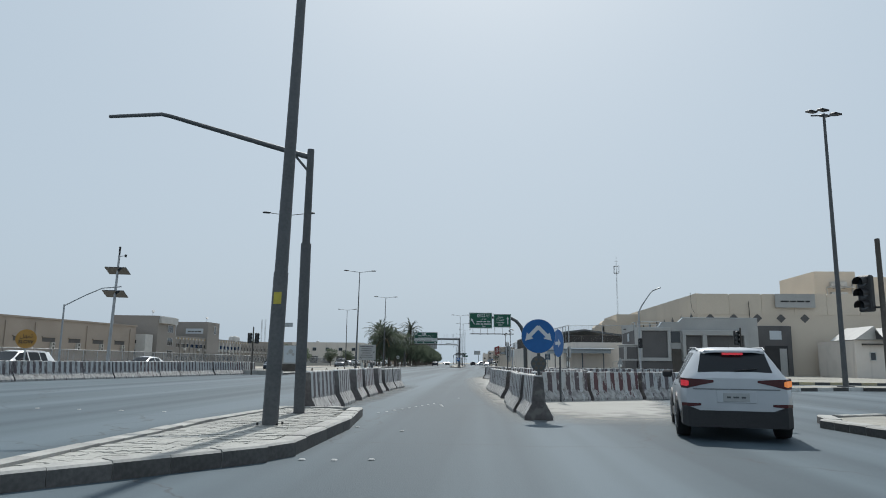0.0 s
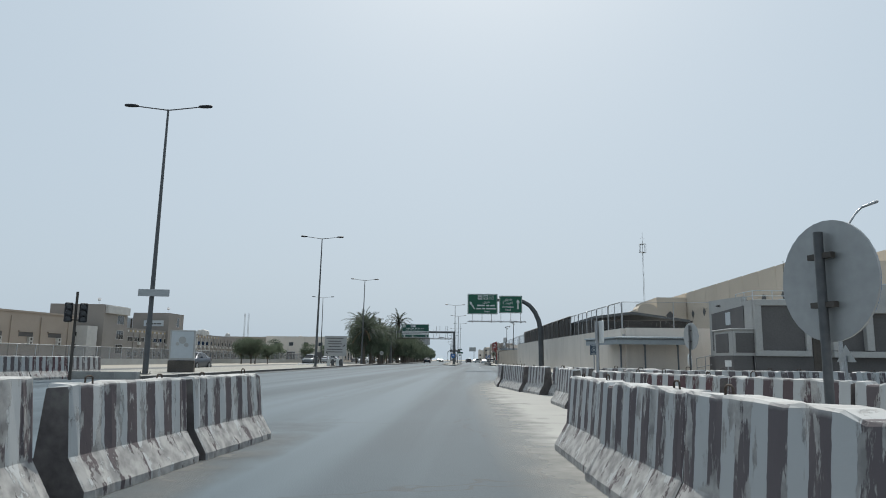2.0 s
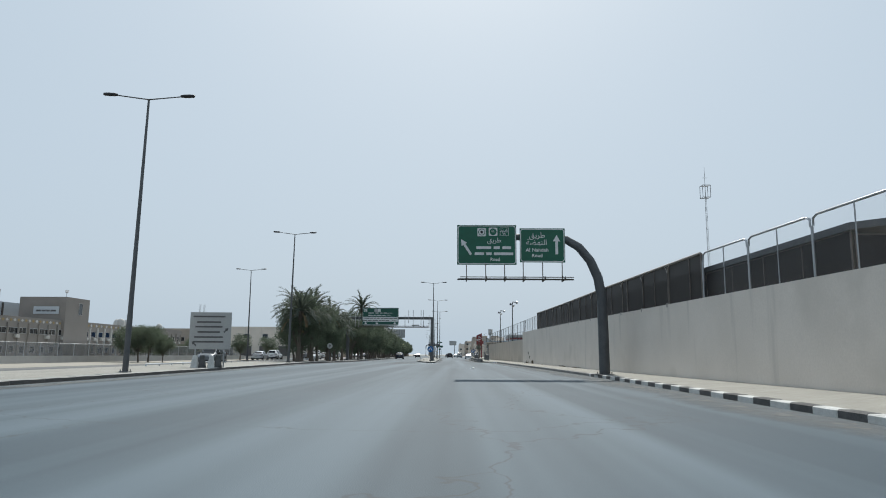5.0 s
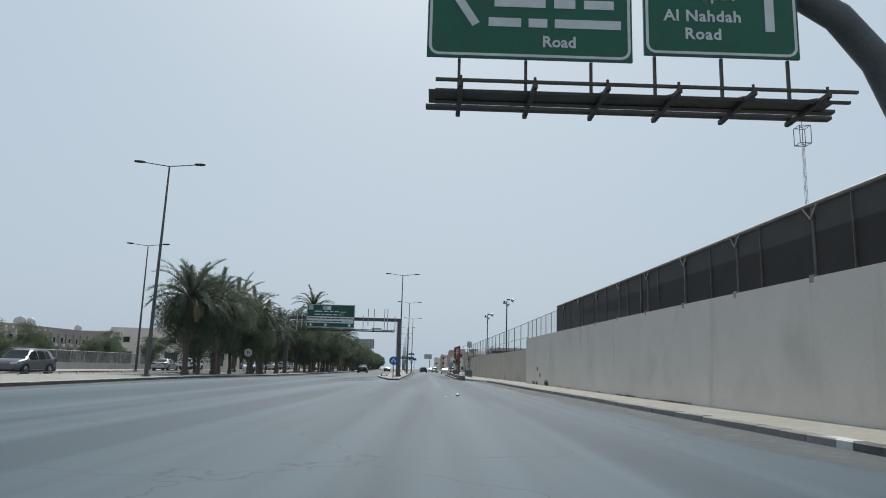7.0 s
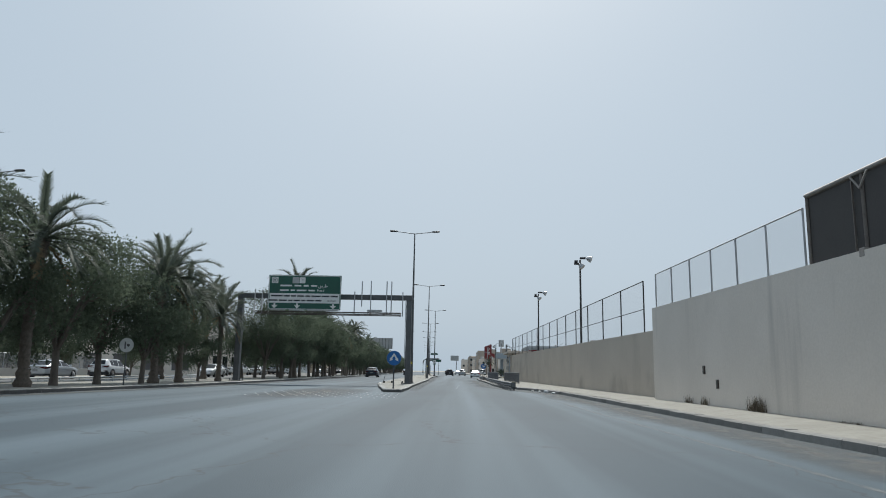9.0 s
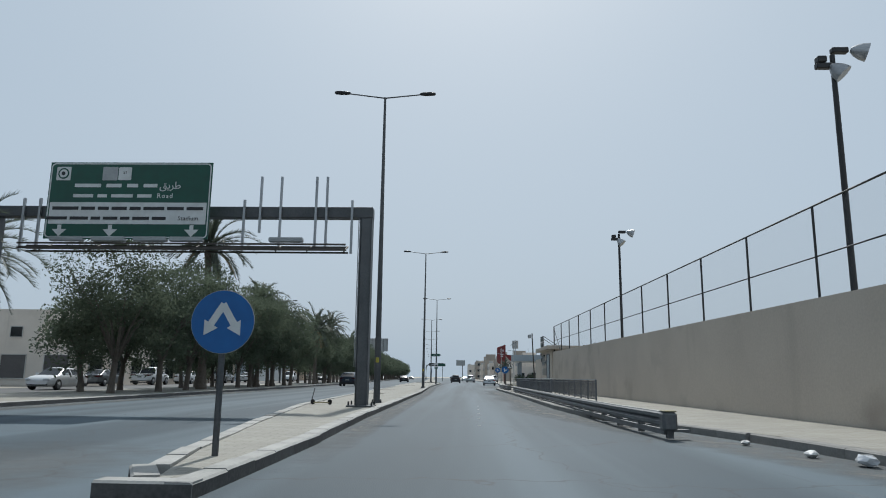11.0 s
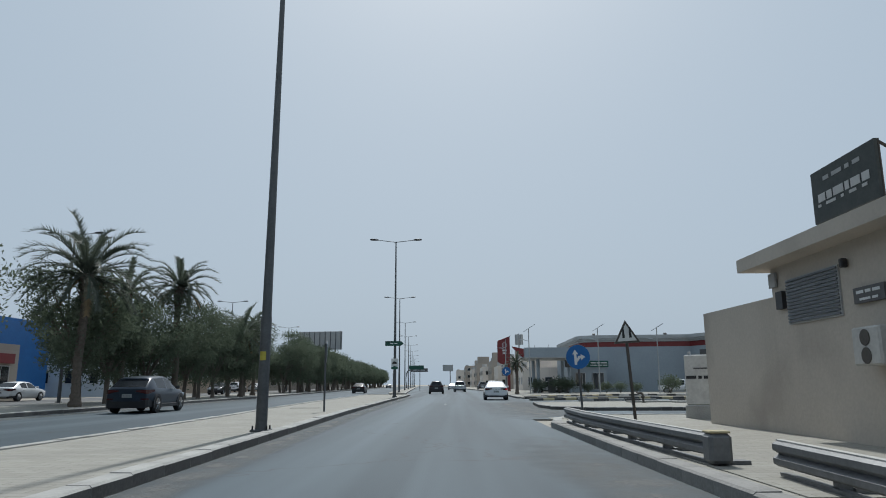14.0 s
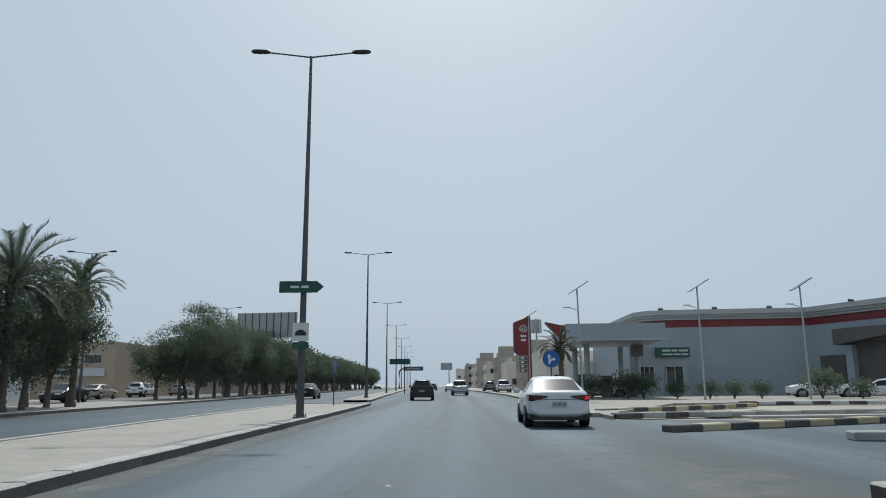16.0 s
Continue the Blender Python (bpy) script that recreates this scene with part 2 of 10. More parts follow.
M_ROAD = asphalt_paint("worn asphalt", (0.045, 0.070, 0.089), (0.033, 0.053, 0.068), (0.086, 0.120, 0.144))
M_SIDE_ROAD = asphalt_paint("dusty asphalt", (0.095, 0.098, 0.098), (0.07, 0.073, 0.074), (0.125, 0.125, 0.122))
M_SAND = mat("dusty ground", (0.34, 0.31, 0.255), (0.26, 0.24, 0.20), fine=8, coarse=0.05, bump=0.2, spread=0)
M_DUST = mat("sand drift", (0.20, 0.19, 0.165), (0.14, 0.137, 0.125), rough=0.9, fine=20, coarse=0.8, bump=0.1, spread=0)
def drift_paint(name, a, b, bare=0.10, full=0.55, most=0.9):
    """Blown sand, thinning out to nothing at its edges."""
    m = mat(name, a, b, rough=0.9, fine=20, coarse=0.8, bump=0.1, spread=0)
    n, l = m.node_tree.nodes, m.node_tree.links
    at, tc, nz, mu, mr = (n.new(k) for k in ("ShaderNodeAttribute", "ShaderNodeTexCoord", "ShaderNodeTexNoise", "ShaderNodeMath", "ShaderNodeMapRange"))
    at.attribute_name = "cover"
    nz.inputs["Scale"].default_value, nz.inputs["Detail"].default_value = 1.6, 8
    l.new(tc.outputs["Object"], nz.inputs[0])
    mu.operation = "MULTIPLY"
    l.new(at.outputs["Fac"], mu.inputs[0])
    l.new(nz.outputs[0], mu.inputs[1])
    mr.inputs[1].default_value, mr.inputs[2].default_value, mr.inputs[4].default_value = bare, full, most
    l.new(mu.outputs[0], mr.inputs[0])
    l.new(mr.outputs[0], n["Principled BSDF"].inputs["Alpha"])
    return m


M_DRIFT_THIN = drift_paint("thin dust", (0.19, 0.19, 0.182), (0.145, 0.147, 0.142), 0.10, 0.6, 0.7)
M_DRIFT = drift_paint("blown sand", (0.40, 0.392, 0.365), (0.35, 0.343, 0.32), 0.0, 0.20, 0.92)
M_LINE = drift_paint("worn line paint", (0.38, 0.38, 0.365), (0.28, 0.28, 0.27), 0.16, 0.6, 0.42)
M_WEED = mat("dry weeds", (0.19, 0.155, 0.11), (0.12, 0.098, 0.07), rough=0.9, fine=8, coarse=2, bump=0.0, spread=0.25)
M_PAVE = paving_paint("pale pavers", (0.345, 0.333, 0.295), (0.275, 0.266, 0.237), (0.4, 0.2))
M_PAVER = mat("paver block", (0.36, 0.355, 0.33), (0.27, 0.268, 0.25), fine=45, coarse=3, spread=0.13, bump=0.25)
M_KERB = mat("kerb concrete", (0.37, 0.365, 0.345), (0.26, 0.257, 0.245), fine=25, coarse=2, spread=0.12, bump=0.25)
M_KERB_DUSTY = mat("dusty dark kerb concrete", (0.25, 0.245, 0.232), (0.16, 0.157, 0.15), fine=22, coarse=1.6, spread=0.16, bump=0.25)
M_KERB_SIDE = mat("dark kerb face", (0.115, 0.11, 0.105), (0.06, 0.058, 0.056), fine=20, coarse=1.5, spread=0.2, bump=0.25)
M_KERB_BLACK = mat("black kerb paint", (0.045, 0.045, 0.045), (0.10, 0.10, 0.098), fine=18, coarse=3, spread=0.2, bump=0.2)
M_KERB_YELLOW = mat("faded yellow kerb paint", (0.46, 0.375, 0.19), (0.38, 0.345, 0.26), fine=18, coarse=3, spread=0.15, bump=0.2)
M_KERB_WHITE = mat("white kerb paint", (0.6, 0.6, 0.58), (0.42, 0.42, 0.4), fine=18, coarse=3, spread=0.15, bump=0.2)
M_BARRIER = barrier_paint()
M_BARRIER_END = mat("dark barrier end face", (0.15, 0.136, 0.132), (0.085, 0.077, 0.076), rough=0.85, fine=14, coarse=3, bump=0.3, spread=0.2, stain=((0.17, 0.16, 0.15), 0.58, 0.66, 3.0))
M_REBAR = mat("rusty bar", (0.10, 0.075, 0.06), (0.05, 0.04, 0.035), rough=0.85, fine=60, metal=0.3)
M_POLE = mat("grey painted pole", (0.12, 0.124, 0.128), (0.078, 0.082, 0.086), rough=0.55, metal=0.35, fine=20, coarse=1.5, bump=0.06)
M_GALV = mat("galvanised steel", (0.42, 0.43, 0.44), (0.30, 0.31, 0.32), rough=0.45, metal=0.7, fine=25, coarse=2, bump=0.04)
M_DARK_STEEL = mat("dark brown steel", (0.10, 0.088, 0.078), (0.065, 0.058, 0.05), rough=0.6, metal=0.3, fine=20, coarse=2, bump=0.08)
M_BLACK = mat("black plastic", (0.018, 0.018, 0.02), (0.03, 0.03, 0.032), rough=0.5, fine=40, bump=0.05)
M_GREEN = mat("green sign sheeting", (0.012, 0.105, 0.062), (0.010, 0.088, 0.052), rough=0.4, fine=4, coarse=1.0, bump=0.0, spread=0.03)
M_GREEN_OLD = mat("dulled green sign sheeting", (0.016, 0.085, 0.06), (0.018, 0.07, 0.052), rough=0.5, fine=4, coarse=1.0, bump=0.0, spread=0.03)
M_BLUE = mat("blue sign sheeting", (0.015, 0.12, 0.36), (0.013, 0.10, 0.30), rough=0.4, fine=6, coarse=1.5, bump=0.02, spread=0.04)
M_WHITE = mat("white sign sheeting", (0.66, 0.67, 0.66), (0.55, 0.56, 0.55), rough=0.5, fine=6, coarse=2, bump=0.0, spread=0.04)
M_SIGN_BACK = mat("dull aluminium", (0.40, 0.41, 0.41), (0.32, 0.33, 0.33), rough=0.5, metal=0.4, fine=14, coarse=2, bump=0.03)
M_RED = mat("red panel", (0.20, 0.029, 0.03), (0.155, 0.024, 0.025), rough=0.45, fine=10, coarse=1, bump=0.02)
M_BOARD_DARK = mat("dark weathered sign board", (0.028, 0.036, 0.034), (0.05, 0.056, 0.052), rough=0.6, fine=18, coarse=4, bump=0.05, spread=0.02)
M_BOARD_NAVY = mat("dull navy sheeting", (0.035, 0.06, 0.09), (0.03, 0.05, 0.075), rough=0.5, fine=8, coarse=2, bump=0.0)
M_DARK_LENS = mat("dusty amber lens", (0.135, 0.118, 0.098), (0.10, 0.088, 0.074), rough=0.5, fine=20, coarse=4, bump=0.0)
M_YELLOW = mat("dusty yellow sheeting", (0.50, 0.43, 0.06), (0.34, 0.29, 0.05), rough=0.5, fine=10, coarse=2, bump=0.0)
M_ORANGE = mat("orange yellow disc", (0.50, 0.27, 0.06), (0.42, 0.22, 0.05), rough=0.5, fine=10, coarse=2, bump=0.0)
M_WALL = mat("pale rendered wall", (0.69, 0.632, 0.57), (0.615, 0.562, 0.503), rough=0.9, fine=16, coarse=0.45, bump=0.18, spread=0.02, stain=((0.55, 0.505, 0.45), 0.58, 0.75, 0.35), streak=((0.46, 0.425, 0.385), 0.60, 0.78, 1.3))
M_WALL_LOW = mat("brown grey rendered wall", (0.50, 0.448, 0.385), (0.425, 0.378, 0.325), rough=0.9, fine=16, coarse=0.4, bump=0.18, spread=0.02, stain=((0.32, 0.28, 0.24), 0.56, 0.74, 0.3), streak=((0.36, 0.318, 0.27), 0.60, 0.8, 0.8))
M_TAN = mat("tan rendered facade", (0.62, 0.545, 0.45), (0.55, 0.483, 0.40), rough=0.9, fine=10, coarse=0.25, bump=0.12, spread=0.03)
M_BUFF = mat("buff facade", (0.37, 0.328, 0.282), (0.325, 0.29, 0.25), rough=0.9, fine=10, coarse=0.2, bump=0.1, spread=0.05)
M_HALL = mat("tan hall render", (0.38, 0.325, 0.275), (0.33, 0.28, 0.235), rough=0.9, fine=10, coarse=0.2, bump=0.1, spread=0.02, stain=((0.29, 0.25, 0.215), 0.55, 0.75, 0.12))
M_SCHOOL = mat("grey brown school render", (0.285, 0.262, 0.24), (0.24, 0.222, 0.205), rough=0.9, fine=10, coarse=0.2, bump=0.1, spread=0.04, stain=((0.21, 0.195, 0.18), 0.55, 0.75, 0.15))
M_TILE = mat("ochre tile", (0.36, 0.27, 0.12), (0.28, 0.21, 0.10), rough=0.6, fine=12, coarse=2, bump=0.0)
M_GREY_CLAD = mat("grey stone cladding", (0.40, 0.40, 0.39), (0.33, 0.33, 0.325), rough=0.7, fine=12, coarse=0.6, bump=0.08, spread=0.04)
M_DARK_CLAD = mat("dark stone cladding", (0.115, 0.11, 0.11), (0.085, 0.082, 0.082), rough=0.6, fine=12, coarse=0.8, bump=0.08, spread=0.05)
M_SHELTER = mat("blue grey shelter steel", (0.30, 0.335, 0.36), (0.25, 0.28, 0.30), rough=0.5, fine=8, coarse=0.8, bump=0.03, spread=0.03)
M_LIGHT_PANEL = mat("pale grey panel", (0.50, 0.54, 0.57), (0.45, 0.485, 0.51), rough=0.55, fine=5, coarse=0.3, bump=0.02, spread=0.03)
M_STATION = mat("blue grey station panel", (0.31, 0.355, 0.39), (0.27, 0.31, 0.345), rough=0.55, fine=5, coarse=0.3, bump=0.02, spread=0.03)
M_STATION_TRIM = mat("grey station cornice", (0.40, 0.41, 0.41), (0.34, 0.35, 0.35), rough=0.6, fine=6, coarse=0.6, bump=0.02, spread=0.03)
M_CORNICE = mat("cornice paint", (0.55, 0.54, 0.52), (0.46, 0.455, 0.44), rough=0.7, fine=10, coarse=1, bump=0.05)
M_NET = net_paint("brown shade net", (0.040, 0.035, 0.032), 0.982, 1)
M_NET_POST = mat("dusty brown post paint", (0.18, 0.157, 0.138), (0.115, 0.10, 0.09), rough=0.6, metal=0.2, fine=20, coarse=3, bump=0.05)
M_FENCE = mat("black fence paint", (0.04, 0.041, 0.043), (0.025, 0.026, 0.027), rough=0.55, fine=20, coarse=3, bump=0.04)
M_NET_TOP = mat("pale dusty steel", (0.34, 0.31, 0.285), (0.24, 0.22, 0.20), rough=0.6, metal=0.1, fine=20, coarse=3, bump=0.05)
M_WIRE = net_paint("wire mesh", (0.30, 0.31, 0.31), 0.22, 1)
M_WIRE_DENSE = net_paint("dense grey wire mesh", (0.24, 0.25, 0.26), 0.55, 1)
M_WIRE_THIN = net_paint("fine wire mesh", (0.22, 0.23, 0.24), 0.10, 1)
M_GLASS = glass_paint("dark window glass", (0.02, 0.025, 0.03))
M_CAR_GLASS = glass_paint("car glass", (0.012, 0.015, 0.019), 0.22)
M_CAR_GLASS.node_tree.nodes["Principled BSDF"].inputs["Specular IOR Level"].default_value = 0.28
M_CAR_GLASS.node_tree.nodes["Principled BSDF"].inputs["Coat Weight"].default_value = 0.0
M_TYRE = mat("tyre rubber", (0.02, 0.02, 0.02), (0.03, 0.03, 0.03), rough=0.85, fine=60, bump=0.2)
M_RIM = mat("dull alloy", (0.30, 0.31, 0.32), (0.22, 0.23, 0.24), rough=0.55, metal=0.4, fine=20, coarse=2, bump=0.03)
M_TAIL = glass_paint("red lamp glass", (0.06, 0.007, 0.009), 0.15)
M_TAIL_ON = lamp_glow("lit red lamp", (0.7, 0.03, 0.045), 0.32)
M_AMBER_ON = lamp_glow("lit amber lamp", (0.85, 0.25, 0.06), 0.4)
M_HEAD = glass_paint("headlamp glass", (0.55, 0.57, 0.6), 0.08)
def let_light_through(m, share):
    """Thin leaves: part of the light that falls on one side shows on the other."""
    n, l = m.node_tree.nodes, m.node_tree.links
    p, out = n["Principled BSDF"], n["Material Output"]
    tr, mx = n.new("ShaderNodeBsdfTranslucent"), n.new("ShaderNodeMixShader")
    mx.inputs[0].default_value = share
    l.new(p.inputs["Base Color"].links[0].from_socket, tr.inputs["Color"])
    l.new(p.outputs[0], mx.inputs[1])
    l.new(tr.outputs[0], mx.inputs[2])
    l.new(mx.outputs[0], out.inputs["Surface"])
    return m


M_BARK = mat("grey brown bark", (0.17, 0.145, 0.12), (0.10, 0.085, 0.072), rough=0.95, fine=14, coarse=3, bump=0.6, stretch=(1, 1, 0.3))
M_PALM_BARK = mat("palm bark", (0.145, 0.12, 0.098), (0.085, 0.07, 0.057), rough=0.95, fine=12, coarse=5, bump=0.7)
# leaf colour is lifted, to stand in for the pale veil of haze
M_LEAF = let_light_through(mat("dusty haze-paled leaves", (0.143, 0.172, 0.122), (0.10, 0.124, 0.087), rough=0.9, fine=3, coarse=0.9, bump=0.0, spread=0.15, spec=0.08), 0.52)
M_FROND = let_light_through(mat("palm leaflets", (0.105, 0.125, 0.095), (0.07, 0.085, 0.065), rough=0.6, fine=4, coarse=0.8, bump=0.0, spread=0.15), 0.38)
M_FROND_DRY = mat("dry palm fronds", (0.27, 0.20, 0.11), (0.18, 0.13, 0.075), rough=0.8, fine=4, coarse=0.8, bump=0.0, spread=0.15)
M_STUD = mat("ceramic road stud", (0.56, 0.56, 0.55), (0.38, 0.38, 0.37), rough=0.4, fine=30, bump=0.05)
M_DOOR = mat("grey blue steel door", (0.34, 0.39, 0.43), (0.28, 0.33, 0.36), rough=0.5, fine=10, coarse=1.5, bump=0.05)
M_AC = mat("weathered white unit", (0.55, 0.54, 0.51), (0.42, 0.41, 0.39), rough=0.6, fine=14, coarse=3, bump=0.05)
M_RAIL_DARK = mat("grey blue railing paint", (0.155, 0.165, 0.18), (0.11, 0.118, 0.13), rough=0.55, metal=0.3, fine=16, coarse=2, bump=0.05)
M_GUARD = mat("weathered guard rail", (0.20, 0.205, 0.21), (0.13, 0.135, 0.14), rough=0.55, metal=0.5, fine=14, coarse=1.2, bump=0.06)
M_GUARD_TOP = mat("dust on the rail", (0.50, 0.49, 0.46), (0.4, 0.39, 0.37), rough=0.9, fine=20, coarse=2, bump=0.1)
M_PYLON = mat("dull red brown panel", (0.16, 0.075, 0.068), (0.12, 0.056, 0.05), rough=0.6, fine=10, coarse=1.5, bump=0.03)
M_CONTAINER = mat("brown board cladding", (0.085, 0.068, 0.058), (0.06, 0.048, 0.042), rough=0.65, fine=10, coarse=2, bump=0.1)


# ---- mesh helpers ----
def obj(name, bm, material, parent=None, label="", smooth=False):
    me = bpy.data.meshes.new(name)
    bm.to_mesh(me)
    bm.free()
    mats = material if isinstance(material, (list, tuple)) else [material]
    for k in mats:
        me.materials.append(k)
    if smooth:
        me.polygons.foreach_set("use_smooth", [True] * len(me.polygons))
    ob = new(name, me)
    if parent:
        ob.parent = parent
    if label:
        ob["label"] = label
    return ob


part = obj


def thing(name, m, label, category, group="", kind=""):
    ob = new(name)
    ob.matrix_basis = m
    return tagged(ob, label, category, group, kind)


def box(bm, c, s, rz=0.0, bevel=0.0, tilt=None, mi=0):
    r = bmesh.ops.create_cube(bm, size=1.0)
    vs = r["verts"]
    rot = Matrix.Rotation(radians(rz), 4, "Z") if tilt is None else tilt
    bmesh.ops.transform(bm, matrix=Matrix.Translation(c) @ rot @ Matrix.Diagonal((*s, 1)), verts=vs)
    if mi:
        for f in {f for v in vs for f in v.link_faces}:
            f.material_index = mi
    if bevel:
        es = list({e for v in vs for e in v.link_edges})
        bmesh.ops.bevel(bm, geom=es, offset=bevel, segments=1, affect="EDGES", profile=0.5)
    return vs


def rod(bm, p, q, r0, r1=None, n=8, mi=0):
    r1 = r0 if r1 is None else r1
    p, q = Vector(p), Vector(q)
    d = (q - p)
    ax = d.to_track_quat("Z", "Y").to_matrix()
    rings = []
    for c, r in ((p, r0), (q, r1)):
        rings.append([bm.verts.new(c + ax @ Vector((r * math.cos(2 * math.pi * i / n), r * math.sin(2 * math.pi * i / n), 0))) for i in range(n)])
    for i in range(n):
        f = bm.faces.new((rings[0][i], rings[0][(i + 1) % n], rings[1][(i + 1) % n], rings[1][i]))
        f.material_index, f.smooth = mi, True
    for ring, flip in ((rings[0], True), (rings[1], False)):
        rim = [bm.verts.new(v.co) for v in ring]        # caps of their own, so that the sides shade round
        f = bm.faces.new(rim[::-1] if flip else rim)
        f.material_index = mi


def tube(bm, pts, radii, n=8, mi=0):
    pts = [Vector(p) for p in pts]
    if isinstance(radii, (int, float)):
        radii = [radii] * len(pts)
    rings = []
    for k, c in enumerate(pts):
        d = pts[min(k + 1, len(pts) - 1)] - pts[max(k - 1, 0)]
        ax = d.to_track_quat("Z", "Y").to_matrix()
        rings.append([bm.verts.new(c + ax @ Vector((radii[k] * math.cos(2 * math.pi * i / n), radii[k] * math.sin(2 * math.pi * i / n), 0))) for i in range(n)])
    for a, b in zip(rings, rings[1:]):
        # keep the rings from twisting
        s = min(range(n), key=lambda j: (b[j].co - a[0].co).length)
        b[:] = b[s:] + b[:s]
        for i in range(n):
            f = bm.faces.new((a[i], a[(i + 1) % n], b[(i + 1) % n], b[i]))
            f.material_index, f.smooth = mi, True
    for ring, flip in ((rings[0], True), (rings[-1], False)):
        rim = [bm.verts.new(v.co) for v in ring]
        bm.faces.new(rim[::-1] if flip else rim).material_index = mi


def prism(bm, poly, z0, z1, mi=0):
    lo = [bm.verts.new((x, y, z0)) for x, y in poly]
    hi = [bm.verts.new((x, y, z1)) for x, y in poly]
    k = len(poly)
    area = sum(poly[i][0] * poly[(i + 1) % k][1] - poly[(i + 1) % k][0] * poly[i][1] for i in range(k))
    if area < 0:
        lo, hi = lo[::-1], hi[::-1]
    fs = [bm.faces.new(hi), bm.faces.new(lo[::-1])]
    fs += [bm.faces.new((lo[i], lo[(i + 1) % k], hi[(i + 1) % k], hi[i])) for i in range(k)]
    for f in fs:
        f.material_index = mi
    return fs


def slab(bm, outline, depth, m=None, mi=0):
    """A flat plate from an outline (u, v) in its plane, of that thickness; m lays it into place (u, v, out)."""
    fs = prism(bm, outline, 0, depth, mi)
    vs = list({v for f in fs for v in f.verts})
    if m is not None:
        bmesh.ops.transform(bm, matrix=m, verts=vs)
    return vs


def wall_line(bm, pts, z0, z1, thick, mi=0):
    """A wall along plan points, its face on the line and its body to the right of the way along it. z0, z1: numbers or one per point."""
    z0 = z0 if isinstance(z0, (list, tuple)) else [z0] * len(pts)
    z1 = z1 if isinstance(z1, (list, tuple)) else [z1] * len(pts)
    a, b = [], []
    for k, p in enumerate(pts):
        p0, p1 = Vector(pts[max(k - 1, 0)]), Vector(pts[min(k + 1, len(pts) - 1)])
        d = (p1 - p0).normalized()
        nrm = Vector((d.y, -d.x)) * thick
        a.append((Vector(p), z0[k], z1[k]))
        b.append((Vector(p) + nrm, z0[k], z1[k]))
    va = [(bm.verts.new((*p, l)), bm.verts.new((*p, h))) for p, l, h in a]
    vb = [(bm.verts.new((*p, l)), bm.verts.new((*p, h))) for p, l, h in b]
    fs = []
    for i in range(len(pts) - 1):
        fs.append(bm.faces.new((va[i + 1][0], va[i][0], va[i][1], va[i + 1][1])))
        fs.append(bm.faces.new((vb[i][0], vb[i + 1][0], vb[i + 1][1], vb[i][1])))
        fs.append(bm.faces.new((va[i][1], vb[i][1], vb[i + 1][1], va[i + 1][1])))
    fs.append(bm.faces.new((va[0][0], vb[0][0], vb[0][1], va[0][1])))
    fs.append(bm.faces.new((vb[-1][0], va[-1][0], va[-1][1], vb[-1][1])))
    for f in fs:
        f.material_index = mi


def between(y, table):
    return float(np.interp(y, [a for a, _ in table], [b for _, b in table]))


def disc_outline(r, n=28, cx=0.0, cy=0.0):
    return [(cx + r * math.cos(2 * math.pi * i / n), cy + r * math.sin(2 * math.pi * i / n)) for i in range(n)]


def round_rect(w, h, r=0.08, n=4):
    pts = []
    for cx, cy, a in ((w / 2 - r, h / 2 - r, 0), (-w / 2 + r, h / 2 - r, 90), (-w / 2 + r, -h / 2 + r, 180), (w / 2 - r, -h / 2 + r, 270)):
        pts += [(cx + r * math.cos(radians(a + 90 * i / n)), cy + r * math.sin(radians(a + 90 * i / n))) for i in range(n + 1)]
    return pts


def facing(x, y, z, yaw=0.0):
    """Lays (u, v, out) so that u runs right, v up and out towards -y, for somebody looking along +y; yaw turns it to the left."""
    return pose(x, y, z, 90, 0, yaw)


def lettering(name, body, size, m, material, parent, align="CENTER", gap=1.0, thin=0.0):
    cu = bpy.data.curves.new(name, "FONT")
    cu.body, cu.size, cu.align_x, cu.align_y = body, size, align, "CENTER"
    cu.space_character = gap
    cu.resolution_u = 2
    cu.extrude, cu.offset = 0.004, thin
    tmp = new("tmp", cu)
    me = bpy.data.meshes.new_from_object(tmp.evaluated_get(bpy.context.evaluated_depsgraph_get()))
    bpy.data.objects.remove(tmp)
    bpy.data.curves.remove(cu)
    me.name = name
    me.materials.clear()
    me.materials.append(material)
    ob = new(name, me)
    ob.parent = parent
    ob.matrix_basis = m
    return ob


def arrow_outline(length, width, head, shaft):
    return [(-shaft / 2, 0), (shaft / 2, 0), (shaft / 2, length - head), (width / 2, length - head), (0, length), (-width / 2, length - head), (-shaft / 2, length - head)]


def turned(outline, deg, dx=0.0, dy=0.0):
    c, s = math.cos(radians(deg)), math.sin(radians(deg))
    return [(c * x - s * y + dx, s * x + c * y + dy) for x, y in outline]


# ---- plan of the road: edges as (y, x) ----
LEFT_EDGE = [(-80, -12.6), (40, -13.4), (56, -13.9), (94, -14.6), (132, -16.2), (160, -16.5), (190, -16.8), (230, -17.4), (268, -18.8), (330, -21.5), (500, -29), (900, -48)]
RIGHT_EDGE = [(62, 6.9), (70, 7.1), (100, 7.3), (120, 6.9), (140, 6.2), (160, 5.6), (166, 5.0), (170, 4.0), (174, 3.1), (180, 2.75), (200, 2.65), (215, 2.4), (223, 2.35)]
MED_R = [(158.8, -3.4), (163, -3.35), (171, -3.6), (204, -3.92), (218, -4.32), (232, -4.7), (250, -4.88), (270, -4.95), (280.5, -5.1)]
